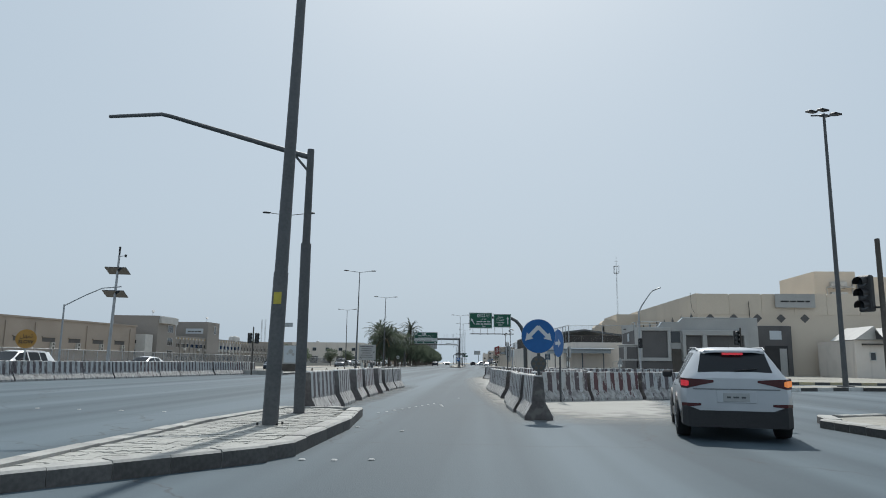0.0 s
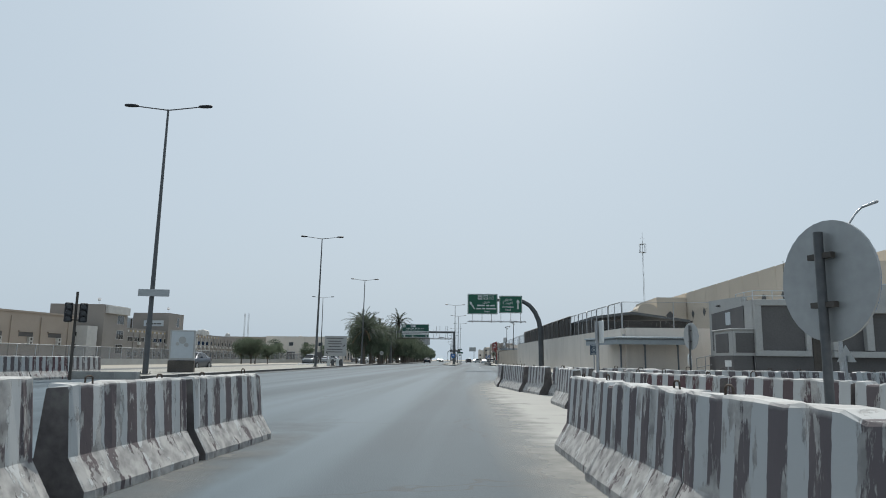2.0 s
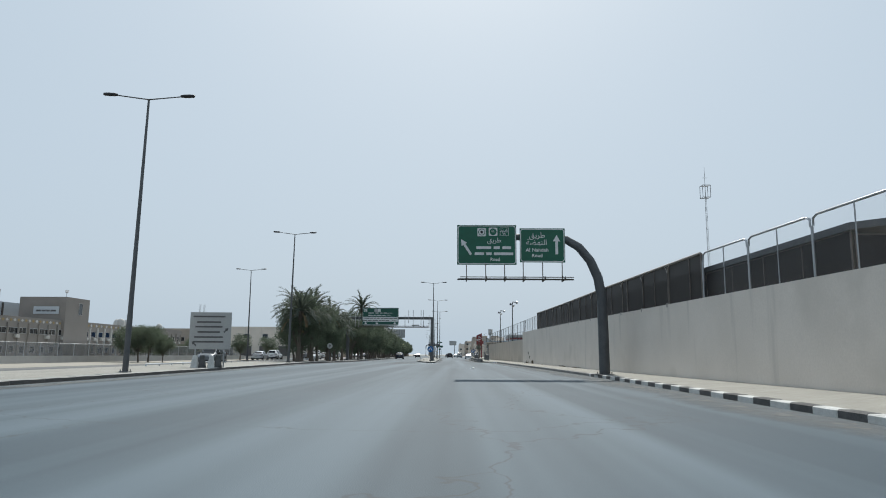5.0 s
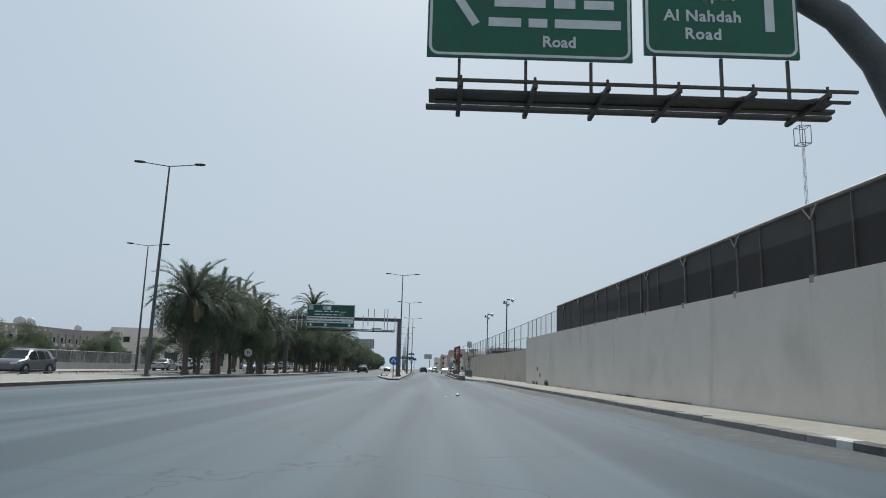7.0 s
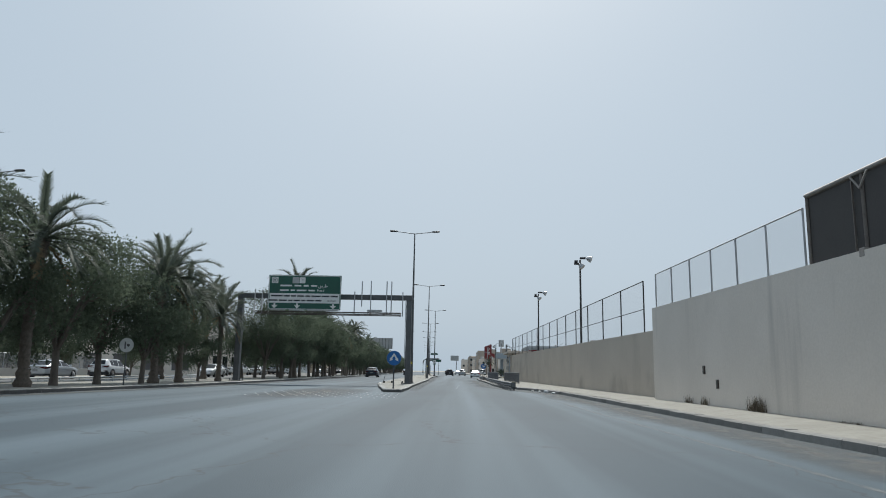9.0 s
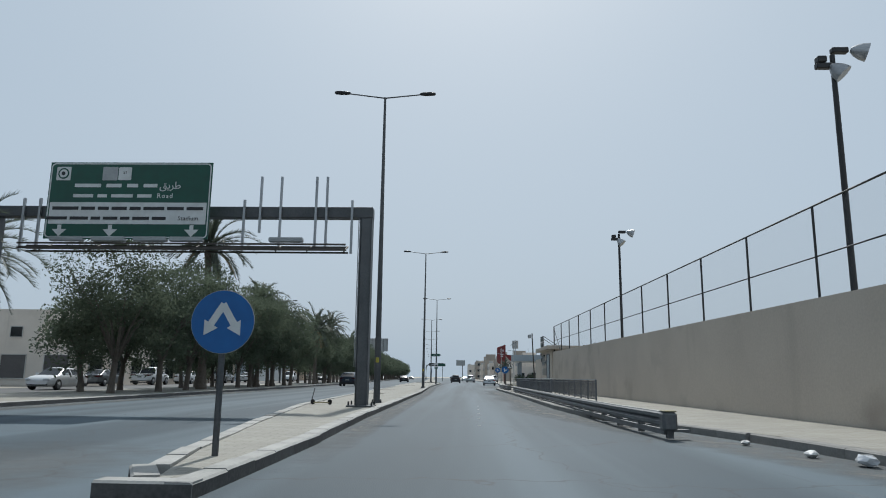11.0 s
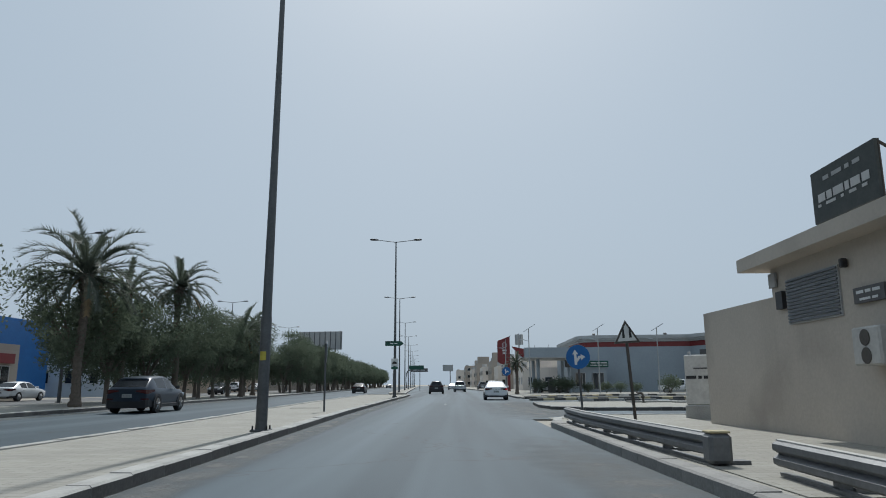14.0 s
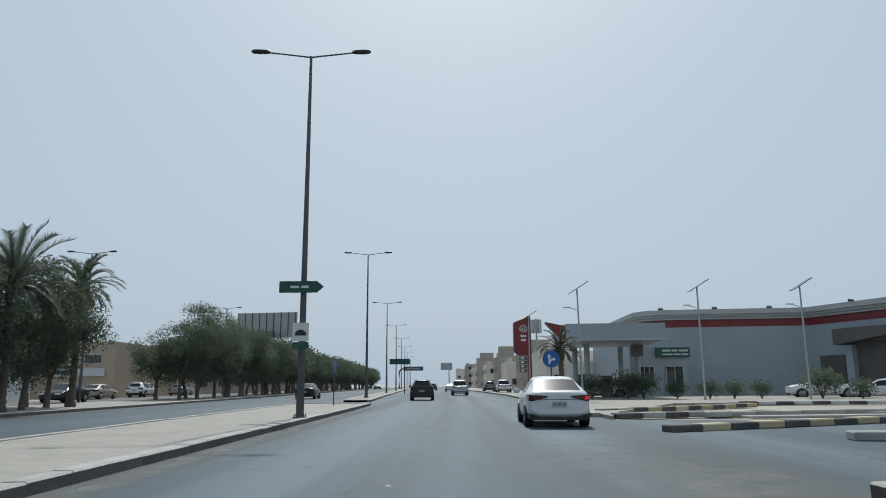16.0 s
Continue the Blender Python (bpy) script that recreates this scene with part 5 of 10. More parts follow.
# ---- posts and signs along the way ----
def round_sign(x, y, z0, zc, r, face, yaw, label, arrows=(), ry=0.0, back=M_SIGN_BACK, post=True, post_r=0.035, category="road sign"):
    th = thing("round_sign", pose(x, y, z0, 0, ry, yaw), label, category)
    if post:
        bm = bmesh.new()
        rod(bm, (0, 0.04, 0), (0, 0.04, zc - z0 + r * 0.8), post_r, post_r, 8)
        part("post", bm, M_POLE, th)
    bm = bmesh.new()
    slab(bm, disc_outline(r, 32), 0.012, facing(0, 0.0, zc - z0))
    part("sign_back", bm, back, th)
    bm = bmesh.new()
    slab(bm, disc_outline(r * 0.985, 32), 0.006, facing(0, -0.013, zc - z0))
    d = part("sign_face", bm, face, th)
    for k, o in enumerate(arrows):
        plate(d, "arrow", o, facing(0, -0.0195 - 0.0012 * k, zc - z0), M_WHITE)
    for s in (-0.4, 0.4):
        bm = bmesh.new()
        box(bm, (0, 0.03, zc - z0 + s * r), (0.16, 0.03, 0.03))
        part("clamp", bm, M_DARK_STEEL, th)
    return th


def two_way(r, spread=44):
    out = []
    for s in (-1, 1):
        a = turned(arrow_outline(1.15 * r, 0.5 * r, 0.42 * r, 0.22 * r), 180 - s * spread, s * 0.02 * r, 0.56 * r)
        out.append(a)
    return out


def ahead_right(r):
    return [turned(arrow_outline(1.25 * r, 0.48 * r, 0.4 * r, 0.2 * r), 0, -0.22 * r, -0.62 * r),
            turned(arrow_outline(0.62 * r, 0.48 * r, 0.36 * r, 0.2 * r), -90, -0.02 * r, -0.02 * r),
            turned([(0, 0), (0.2 * r, 0), (0.2 * r, 0.42 * r), (0, 0.42 * r)], -42, -0.28 * r, -0.32 * r)]


keep = round_sign(2.95, 15.4, 0.88, 1.80, 0.375, M_BLUE, -6, "blue round sign with two white arrows on the barrier end", two_way(0.375))
bm = bmesh.new()
slab(bm, disc_outline(0.17, 24), 0.09, facing(0, 0.02, 0.32))
lampd = part("flasher_housing", bm, M_POLE, keep, "round grey flasher lamp housing")
for i in range(7):
    bm = bmesh.new()
    a = i * math.pi / 3
    c = (0, 0) if i == 6 else (0.105 * math.cos(a), 0.105 * math.sin(a))
    slab(bm, disc_outline(0.042, 14, *c), 0.012, facing(0, -0.07, 0.32))
    part("flasher_lens", bm, M_DARK_LENS, lampd)
round_sign(2.72, 27.6, 0.9, 1.58, 0.325, M_BLUE, 108, "round road sign on a steel post, its grey back turned", post_r=0.024)
round_sign(4.17, 22.75, 0.0, 1.86, 0.45, M_BLUE, -74, "blue round sign with a white arrow", [turned(arrow_outline(0.46, 0.26, 0.2, 0.1), -90, -0.23, 0)], post_r=0.036)
rs = round_sign(7.15, 44.9, 0.0, 1.91, 0.40, M_BLUE, 104, "round road sign with dull grey back and a small disc below", post_r=0.03)
plate(rs, "small_disc", disc_outline(0.21), Matrix.Translation((0.1, 0.02, 1.19)) @ Matrix.Rotation(radians(-45), 4, "Z") @ facing(0, 0, 0), M_WHITE, 0.03)
round_sign(-4.05, 161.2, 0.14, 1.9, 0.43, M_BLUE, 2, "blue round sign with two white arrows on the median nose", two_way(0.43, 31), post_r=0.045)
round_sign(-5.5, 231.7, 0.14, 2.5, 0.43, M_BLUE, 100, "blue round sign turned aside on the median", [turned(arrow_outline(0.5, 0.3, 0.22, 0.12), -90, -0.25, 0)], ry=2.0, post_r=0.04)
round_sign(3.45, 224.3, 0.15, 1.98, 0.36, M_BLUE, 0, "blue round sign with two joined white arrows", ahead_right(0.36), ry=-3.0, post_r=0.035)
round_sign(4.85, 273.2, 0.1, 2.45, 0.43, M_BLUE, 0, "blue round sign by the filling station", ahead_right(0.42), post_r=0.04)
speed = round_sign(-17.3, 155.5, 0.2, 2.22, 0.37, M_WHITE, 0, "white round speed sign on a post before the trees", post_r=0.035)
plate(speed, "sign_mark", [(-0.1, -0.18), (-0.03, -0.18), (-0.03, 0.18), (-0.1, 0.18)], facing(0, -0.0195, 2.02), M_DARK_CLAD)
plate(speed, "sign_mark", disc_outline(0.075, 14, 0.1, 0.0), facing(0, -0.0195, 2.02), M_DARK_CLAD)
round_sign(-6.6, 276.5, 0.14, 2.2, 0.3, M_BLUE, 85, "road sign seen edge on at the median end", post_r=0.035)

th = thing("slow_sign", pose(-23.4, 37.0, -0.1, 0, 0, 22), "orange round sign with the word slow", "road sign")
bm = bmesh.new()
rod(bm, (0, 0.04, 0), (0, 0.04, 2.2), 0.04, 0.04, 8)
part("post", bm, M_GALV, th)
bm = bmesh.new()
slab(bm, disc_outline(0.52, 32), 0.02, facing(0, 0, 2.35))
d = part("sign_face", bm, M_ORANGE, th)
lettering("sign_word", "SLOW", 0.26, facing(0, -0.024, 2.18), M_BLACK, d, thin=0.008)
lettering("sign_word", AR_SLOW, 0.30, facing(0, -0.024, 2.50), M_BLACK, d)


def triangle_sign(x, y, z0, zt, size, yaw, label, ry=0.0, back=False):
    th = thing("warning_sign", pose(x, y, z0, 0, ry, yaw), label, "road sign")
    bm = bmesh.new()
    rod(bm, (0, 0.04, 0), (0, 0.04, zt - z0 - 0.25), 0.035, 0.035, 8)
    part("post", bm, M_DARK_STEEL if not back else M_GALV, th)
    h = size * 0.88
    tri = [(-size / 2, 0), (size / 2, 0), (0, h)]
    bm = bmesh.new()
    slab(bm, tri, 0.015, facing(0, 0, zt - z0 - h))
    part("sign_back", bm, M_SIGN_BACK, th)
    bm = bmesh.new()
    slab(bm, tri, 0.004, facing(0, -0.016, zt - z0 - h))
    f = part("sign_rim", bm, M_DARK_STEEL, th)
    k = 0.74
    bm = bmesh.new()
    slab(bm, [(px * k, py * k + h * 0.09) for px, py in tri], 0.004, facing(0, -0.022, zt - z0 - h))
    part("sign_field", bm, M_WHITE, f)
    for bx in (-0.07, 0.08):
        bm = bmesh.new()
        slab(bm, [(bx - 0.028, 0.12 * size / 0.6), (bx + 0.028, 0.12 * size / 0.6), (bx + 0.02, 0.36 * size / 0.6), (bx - 0.02, 0.36 * size / 0.6)], 0.003, facing(0, -0.028, zt - z0 - h))
        part("sign_mark", bm, M_BLACK, f)
    return th


triangle_sign(3.6, 218.8, 0.15, 2.58, 0.58, 0, "triangular warning sign on a rusty post", ry=-3.5)
triangle_sign(9.6, 41.0, 0.0, 1.6, 0.46, 125, "triangular warning sign seen from its grey back", back=True)

# rectangular signs
def board_sign(name, x, y, z0, zc, w, h, face, label, yaw=0.0, ry=0.0, r=0.035, bars=(), ink=M_WHITE, category="sign"):
    th = thing(name, pose(x, y, z0, 0, ry, yaw), label, category)
    bm = bmesh.new()
    rod(bm, (0, 0.05, 0), (0, 0.05, zc - z0 + h / 2), r, r, 8)
    part("post", bm, M_GALV, th)
    bm = bmesh.new()
    slab(bm, round_rect(w, h, min(w, h) * 0.08), 0.03, facing(0, 0.015, zc - z0))
    b = part("sign_face", bm, face, th)
    for u, v, bw, bh in bars:
        plate(b, "text_bar", [(u - bw / 2, v - bh / 2), (u + bw / 2, v - bh / 2), (u + bw / 2, v + bh / 2), (u - bw / 2, v + bh / 2)], facing(0, -0.018, zc - z0), ink)
    return th


bs = board_sign("bus_stop_sign", 7.66, 65.45, 0.15, 1.81, 0.48, 0.60, M_BOARD_NAVY, "dark blue bus stop sign on a thin post", bars=((0, 0.24, 0.3, 0.05), (0, -0.24, 0.34, 0.06)), ink=M_SHELTER)
plate(bs, "bus_ring", disc_outline(0.145), facing(0, -0.018, 1.66), M_SHELTER)
plate(bs, "bus_ring", disc_outline(0.12), facing(0, -0.026, 1.66), M_BOARD_NAVY)
plate(bs, "bus_mark", round_rect(0.12, 0.11, 0.02), facing(0, -0.034, 1.66), M_SHELTER)
ls = board_sign("turned_sign", 3.36, 38.4, 0.92, 1.74, 0.60, 0.45, M_WHITE, "white rectangular sign seen from its back on a steel post", yaw=95, r=0.028)
bm = bmesh.new()
box(bm, (0.06, 0.05, 0.82), (0.06, 0.05, 0.36), bevel=0.01)
part("bracket", bm, M_GALV, ls)
board_sign("small_sign", 12.9, 58.4, 0.15, 1.12, 0.3, 0.3, M_WHITE, "small white box sign on a thin post")

# tall mast behind the wall
mast = thing("radio_mast", pose(28.7, 142.0, 0) @ Matrix.Diagonal((0.75, 0.75, 0.955, 1)), "thin lattice radio mast with a cage near its top", "mast")
for k in range(3):
    bm = bmesh.new()
    a = k * 2 * math.pi / 3
    rod(bm, (0.25 * math.cos(a), 0.25 * math.sin(a), 0), (0.12 * math.cos(a), 0.12 * math.sin(a), 20.4), 0.022, 0.018, 5)
    part("mast_leg", bm, M_POLE, mast)
bm = bmesh.new()
for i in range(34):
    z = i * 0.6
    k = 0.25 - 0.13 * z / 20.4
    p = [(k * math.cos(j * 2 * math.pi / 3), k * math.sin(j * 2 * math.pi / 3), z + (0.6 if i % 2 else 0)) for j in range(3)]
    q = [(k * math.cos(j * 2 * math.pi / 3), k * math.sin(j * 2 * math.pi / 3), z) for j in range(3)]
    for j in range(3):
        rod(bm, q[j], p[(j + 1) % 3], 0.008, 0.008, 4)
part("bracing", bm, M_POLE, mast)
bm = bmesh.new()
for z in (20.4, 21.9):
    for i in range(4):
        s = [(-0.6, -0.6), (0.6, -0.6), (0.6, 0.6), (-0.6, 0.6)]
        rod(bm, (*s[i], z), (*s[(i + 1) % 4], z), 0.03, 0.03, 4)
        rod(bm, (0, 0, z), (*s[i], z), 0.025, 0.025, 4)
for sx, sy in ((-0.6, -0.6), (0.6, -0.6), (0.6, 0.6), (-0.6, 0.6)):
    rod(bm, (sx, sy, 20.4), (sx, sy, 21.9), 0.04, 0.04, 5)
part("cage", bm, M_POLE, mast)
bm = bmesh.new()
rod(bm, (0, 0, 20.4), (0, 0, 24.2), 0.05, 0.02, 6)
rod(bm, (-0.45, 0, 22.9), (0.45, 0, 22.9), 0.02, 0.02, 4)
part("aerial", bm, M_POLE, mast)


# ---- poles at the crossing ----
copy_thing(lamp0, pose(-1.76, 11.35, 0.08, 0, 1.5, 0))
def sticker(x, y, z, r):
    bm = bmesh.new()
    v = []
    for k in range(5):
        a = radians(-120 + 60 * k / 4)
        v.append((bm.verts.new((x + r * math.cos(a), y + r * math.sin(a), z)), bm.verts.new((x + r * math.cos(a), y + r * math.sin(a), z + 0.2))))
    for a, b in zip(v, v[1:]):
        bm.faces.new((a[0], b[0], b[1], a[1]))
    tagged(obj("pole_sticker", bm, M_YELLOW), "yellow number sticker round a lamp pole", "sticker", "pole stickers")


sticker(-1.7, 11.35, 2.14, 0.1345)
for x, y in ((-4.33, 180.5), (-4.76, 219.6)):
    sticker(x, y, 1.75, 0.137)

mastarm = thing("signal_mast", pose(-1.98, 14.0, 0.13), "grey stepped signal mast with a long bent arm", "signal mast")
bm = bmesh.new()
rod(bm, (0, 0, 0), (0, 0, 3.5), 0.115, 0.11, 12)
rod(bm, (0, 0, 3.5), (0.02, 0, 5.55), 0.085, 0.075, 12)
part("pole", bm, M_POLE, mastarm)
bm = bmesh.new()
tube(bm, [(0, 0, 5.38), (-0.9, 0, 5.65), (-3.12, 0, 6.33), (-3.32, 0, 6.38), (-4.5, 0, 6.34)], [0.06, 0.055, 0.045, 0.045, 0.04], 8)
part("arm", bm, M_POLE, mastarm)
bm = bmesh.new()
rod(bm, (0.0, 0, 5.05), (-0.35, 0, 5.46), 0.03, 0.03, 6)
part("strut", bm, M_POLE, mastarm)
bm = bmesh.new()
box(bm, (0, 0, 0.02), (0.4, 0.4, 0.04))
part("base_plate", bm, M_POLE, mastarm)


def traffic_light(x, y, z0, zt, heads, label, yaw=0.0):
    th = thing("traffic_light", pose(x, y, z0, 0, 0, yaw), label, "traffic light", "traffic lights")
    bm = bmesh.new()
    rod(bm, (0, 0, 0), (0, 0, zt - z0), 0.06, 0.05, 10)
    part("pole", bm, M_DARK_STEEL, th)
    for dx, hz in heads:
        bm = bmesh.new()
        box(bm, (dx, -0.05, hz - z0), (0.3, 0.16, 0.78), bevel=0.03)
        hd = part("signal_head", bm, M_BLACK, th)
        for k in (-0.25, 0, 0.25):
            bm = bmesh.new()
            pts = [(dx + 0.115 * math.cos(radians(a)), -0.13, hz - z0 + k + 0.115 * math.sin(radians(a))) for a in range(-20, 201, 20)]
            vf = [(bm.verts.new(p), bm.verts.new((p[0], p[1] - 0.2, p[2] - 0.02))) for p in pts]
            for a, b in zip(vf, vf[1:]):
                bm.faces.new((a[0], b[0], b[1], a[1]))
            part("visor", bm, M_BLACK, hd)
            bm = bmesh.new()
            slab(bm, disc_outline(0.1, 16), 0.01, facing(dx, -0.13, hz - z0 + k))
            part("lens", bm, M_GLASS, hd)
        bm = bmesh.new()
        rod(bm, (0, 0, hz - z0 - 0.3), (dx, 0, hz - z0 - 0.3), 0.025, 0.025, 6)
        part("bracket", bm, M_BLACK, th)
    return th


traffic_light(-15.5, 51.4, 0.15, 3.7, [(-0.27, 2.85), (0.27, 2.85)], "traffic light with two black heads on a thin pole", yaw=35)
traffic_light(10.1, 14.9, 0.14, 3.9, [(-0.3, 2.75)], "traffic light with a black hooded head", yaw=-60)
traffic_light(16.2, 40.2, 0.15, 3.3, [(-0.25, 2.75)], "slim traffic light pole with one black head")
th = thing("bollard", pose(14.5, 38.4, 0.0), "yellow bollard with a white reflector top", "bollard")
bm = bmesh.new()
rod(bm, (0, 0, 0), (0, 0, 0.75), 0.17, 0.16, 12)
part("post", bm, M_YELLOW, th)
bm = bmesh.new()
slab(bm, round_rect(0.26, 0.75, 0.12), 0.1, facing(0, 0.05, 1.1))
part("reflector", bm, M_WHITE, th, "white rounded reflector plate")

quad = thing("area_light", pose(20.5, 37.7, 0.15) @ Matrix.Diagonal((1, 1, 1.045, 1)), "tall grey light pole with four flood heads", "light pole")
bm = bmesh.new()
rod(bm, (0, 0, 0), (0, 0, 14.2), 0.14, 0.07, 12)
part("pole", bm, M_POLE, quad)
bm = bmesh.new()
rod(bm, (-0.7, 0, 14.1), (0.7, 0, 14.1), 0.04, 0.04, 6)
part("crossbar", bm, M_POLE, quad)
for dx, dy in ((-0.75, -0.2), (-0.25, -0.45), (0.25, 0.45), (0.75, 0.2)):
    bm = bmesh.new()
    box(bm, (dx, dy, 14.25), (0.42, 0.6, 0.1), tilt=Matrix.Rotation(radians(14), 4, "X") @ Matrix.Rotation(radians(12), 4, "Y"), bevel=0.02)
    part("lamp_head", bm, M_BLACK, quad)
bm = bmesh.new()
box(bm, (0, 0, 0.03), (0.6, 0.6, 0.06))
part("base_plate", bm, M_POLE, quad)

arml = thing("street_lamp", pose(12.85, 45.5, 0.1), "slim grey street lamp with a bent arm", "street lamp")
bm = bmesh.new()
rod(bm, (-1.1, 0, 0), (-1.1, 0, 4.5), 0.07, 0.05, 10)
part("pole", bm, M_GALV, arml)
bm = bmesh.new()
tube(bm, [(-1.1, 0, 4.45), (-0.9, 0, 4.85), (-0.35, 0, 5.65), (-0.15, 0, 5.85), (0.35, 0, 6.05)], [0.045, 0.04, 0.035, 0.035, 0.05], 8)
part("arm", bm, M_GALV, arml)
bm = bmesh.new()
box(bm, (-1.1, -0.14, 2.45), (0.26, 0.2, 0.62), bevel=0.04)
sgn = part("signal_head", bm, M_BLACK, arml, "small black signal head")
for dz in (-0.15, 0.15):
    bm = bmesh.new()
    rod(bm, (-1.1, -0.22, 2.45 + dz), (-1.1, -0.36, 2.44 + dz), 0.09, 0.1, 10)
    part("visor", bm, M_BLACK, sgn)
leftl = thing("street_lamp", pose(-31.2, 52.7, 0.1), "slim grey street lamp with a long rising arm", "street lamp")
bm = bmesh.new()
rod(bm, (0, 0, 0), (0, 0, 5.3), 0.09, 0.06, 10)
part("pole", bm, M_GALV, leftl)
bm = bmesh.new()
tube(bm, [(0, 0, 5.2), (1.7, 0, 6.05), (3.0, 0, 6.6), (4.5, 0, 6.72)], [0.05, 0.045, 0.04, 0.05], 8)
part("arm", bm, M_GALV, leftl)

cp = thing("sensor_pole", pose(-31.6, 60.5, 0.1, 0, 1.5, 0), "grey pole with two solar panels and a weather sensor", "sensor pole")
bm = bmesh.new()
rod(bm, (0, 0, 0), (0, 0, 10.4), 0.16, 0.09, 12)
part("pole", bm, M_GALV, cp)
for z in (6.9, 9.0):
    bm = bmesh.new()
    box(bm, (0, 0, z), (2.0, 1.1, 0.06), tilt=Matrix.Rotation(radians(-28), 4, "X"))
    part("solar_panel", bm, M_GLASS, cp, "dark tilted solar panel")
bm = bmesh.new()
rod(bm, (0, 0, 10.4), (0, 0, 11.2), 0.07, 0.1, 8)
rod(bm, (0, 0, 10.3), (0.6, 0, 10.4), 0.025, 0.025, 6)
rod(bm, (0.6, 0, 10.25), (0.6, 0, 10.5), 0.1, 0.1, 8)
part("weather_sensor", bm, M_BLACK, cp)

# plate on the first lamp, boards on the verge
th = thing("name_plate", pose(-14.6, 56.2, 4.12, 0, 0, 8), "plain grey street plate clamped to a lamp pole", "street plate")
bm = bmesh.new()
box(bm, (0, -0.03, 0), (1.45, 0.04, 0.34), bevel=0.01)
part("plate", bm, M_SIGN_BACK, th)
bm = bmesh.new()
box(bm, (0, 0.08, 0), (0.3, 0.25, 0.08))
part("clamp", bm, M_DARK_STEEL, th)
ad = thing("advert_stand", pose(-15.6, 62.2, 0.28, 0, 0, 12), "grey advertising stand with a pale blank poster", "advertising stand")
bm = bmesh.new()
box(bm, (0, 0, 0.32), (1.4, 0.36, 0.64), bevel=0.02)
part("plinth", bm, M_DARK_STEEL, ad)
bm = bmesh.new()
box(bm, (0, 0, 1.48), (1.36, 0.24, 1.66), bevel=0.02)
cab = part("case", bm, M_GREY_CLAD, ad)
bm = bmesh.new()
box(bm, (0, -0.125, 1.5), (1.18, 0.012, 1.46))
part("poster", bm, M_LIGHT_PANEL, cab, "pale faded poster behind glass")
for u, v, r in ((0, 1.75, 0.2), (-0.25, 1.55, 0.1), (0.22, 1.5, 0.12)):
    plate(cab, "poster_mark", disc_outline(r, 18), facing(u, -0.133, v), M_GREY_CLAD)
db = thing("direction_board", pose(-16.0, 106.2, 0.28, 0, 0, 4), "white direction board with dark lines of writing", "road sign")
for x in (-0.9, 0.9):
    bm = bmesh.new()
    rod(bm, (x, 0.06, 0), (x, 0.06, 3.45), 0.05, 0.05, 8)
    part("post", bm, M_GALV, db)
bm = bmesh.new()
box(bm, (0, 0, 2.3), (2.6, 0.05, 2.35), bevel=0.01)
f = part("board", bm, M_GREY_CLAD, db)
for v, w in ((3.2, 2.0), (2.85, 1.5), (2.55, 1.7), (2.22, 1.4), (1.9, 1.8), (1.6, 1.9)):
    plate(f, "text_bar", [(-w / 2, -0.05), (w / 2, -0.05), (w / 2, 0.05), (-w / 2, 0.05)], facing(-0.1, -0.03, v), M_DARK_CLAD)
plate(f, "arrow", turned(arrow_outline(0.4, 0.24, 0.2, 0.09), -45, 0.85, 2.2), facing(0, -0.03, 0), M_DARK_CLAD)
plate(f, "arrow", turned(arrow_outline(0.4, 0.24, 0.2, 0.09), 45, -0.85, 1.35), facing(0, -0.03, 0), M_DARK_CLAD)
for k, (dx, dy) in enumerate(((-0.55, -0.9), (-0.05, -1.0), (0.45, -0.85), (0.8, -0.6))):
    bm = bmesh.new()
    prism(bm, [(-0.22, -0.16), (0.22, -0.16), (0.22, 0.16), (-0.22, 0.16)], 0, 0.75)
    for v in bm.verts:
        if v.co.z > 0.5:
            v.co.x *= 0.55
            v.co.y *= 0.5
    o = tagged(obj("barrier_block", bm, [M_KERB_WHITE, M_KERB_BLACK][k % 2]), "small tapered concrete block at the board's foot", "concrete block", "blocks at the board")
    o.matrix_basis = pose(-16.0 + dx, 106.2 + dy, verge_z(106), 0, 0, 10 * k)

# signs on the lamp by the filling station
th = thing("arrow_sign", pose(-5.23, 261.45, 4.55), "dark green arrow-shaped street sign on a lamp pole", "road sign")
bm = bmesh.new()
slab(bm, [(-0.8, -0.2), (0.5, -0.2), (0.74, 0.0), (0.5, 0.2), (-0.8, 0.2)], 0.03, facing(0, -0.05, 0))
f = part("sign_face", bm, M_GREEN_OLD, th)
bar_words(f, facing(-0.1, -0.084, 0), [0.3, 0.25], 0.08, M_WHITE, 0.08)
bm = bmesh.new()
box(bm, (0, 0.03, 0), (0.16, 0.2, 0.06))
part("clamp", bm, M_DARK_STEEL, th)
th = thing("speed_hump_sign", pose(-5.23, 261.45, 2.55), "white square sign with a dark dome on a lamp pole", "road sign")
bm = bmesh.new()
slab(bm, round_rect(0.55, 0.62, 0.04), 0.03, facing(0, -0.11, 0.45))
f = part("sign_face", bm, M_WHITE, th)
plate(f, "dome_mark", [(0.2 * math.cos(radians(a)), 0.2 * math.sin(radians(a))) for a in range(0, 181, 15)], facing(0, -0.144, 0.33), M_BLACK)
bm = bmesh.new()
slab(bm, round_rect(0.55, 0.22, 0.02), 0.03, facing(0, -0.11, 0.0))
part("sub_plate", bm, M_GREEN_OLD, th)
bm = bmesh.new()
box(bm, (0, 0.03, 0.4), (0.16, 0.2, 0.06))
part("clamp", bm, M_DARK_STEEL, th)


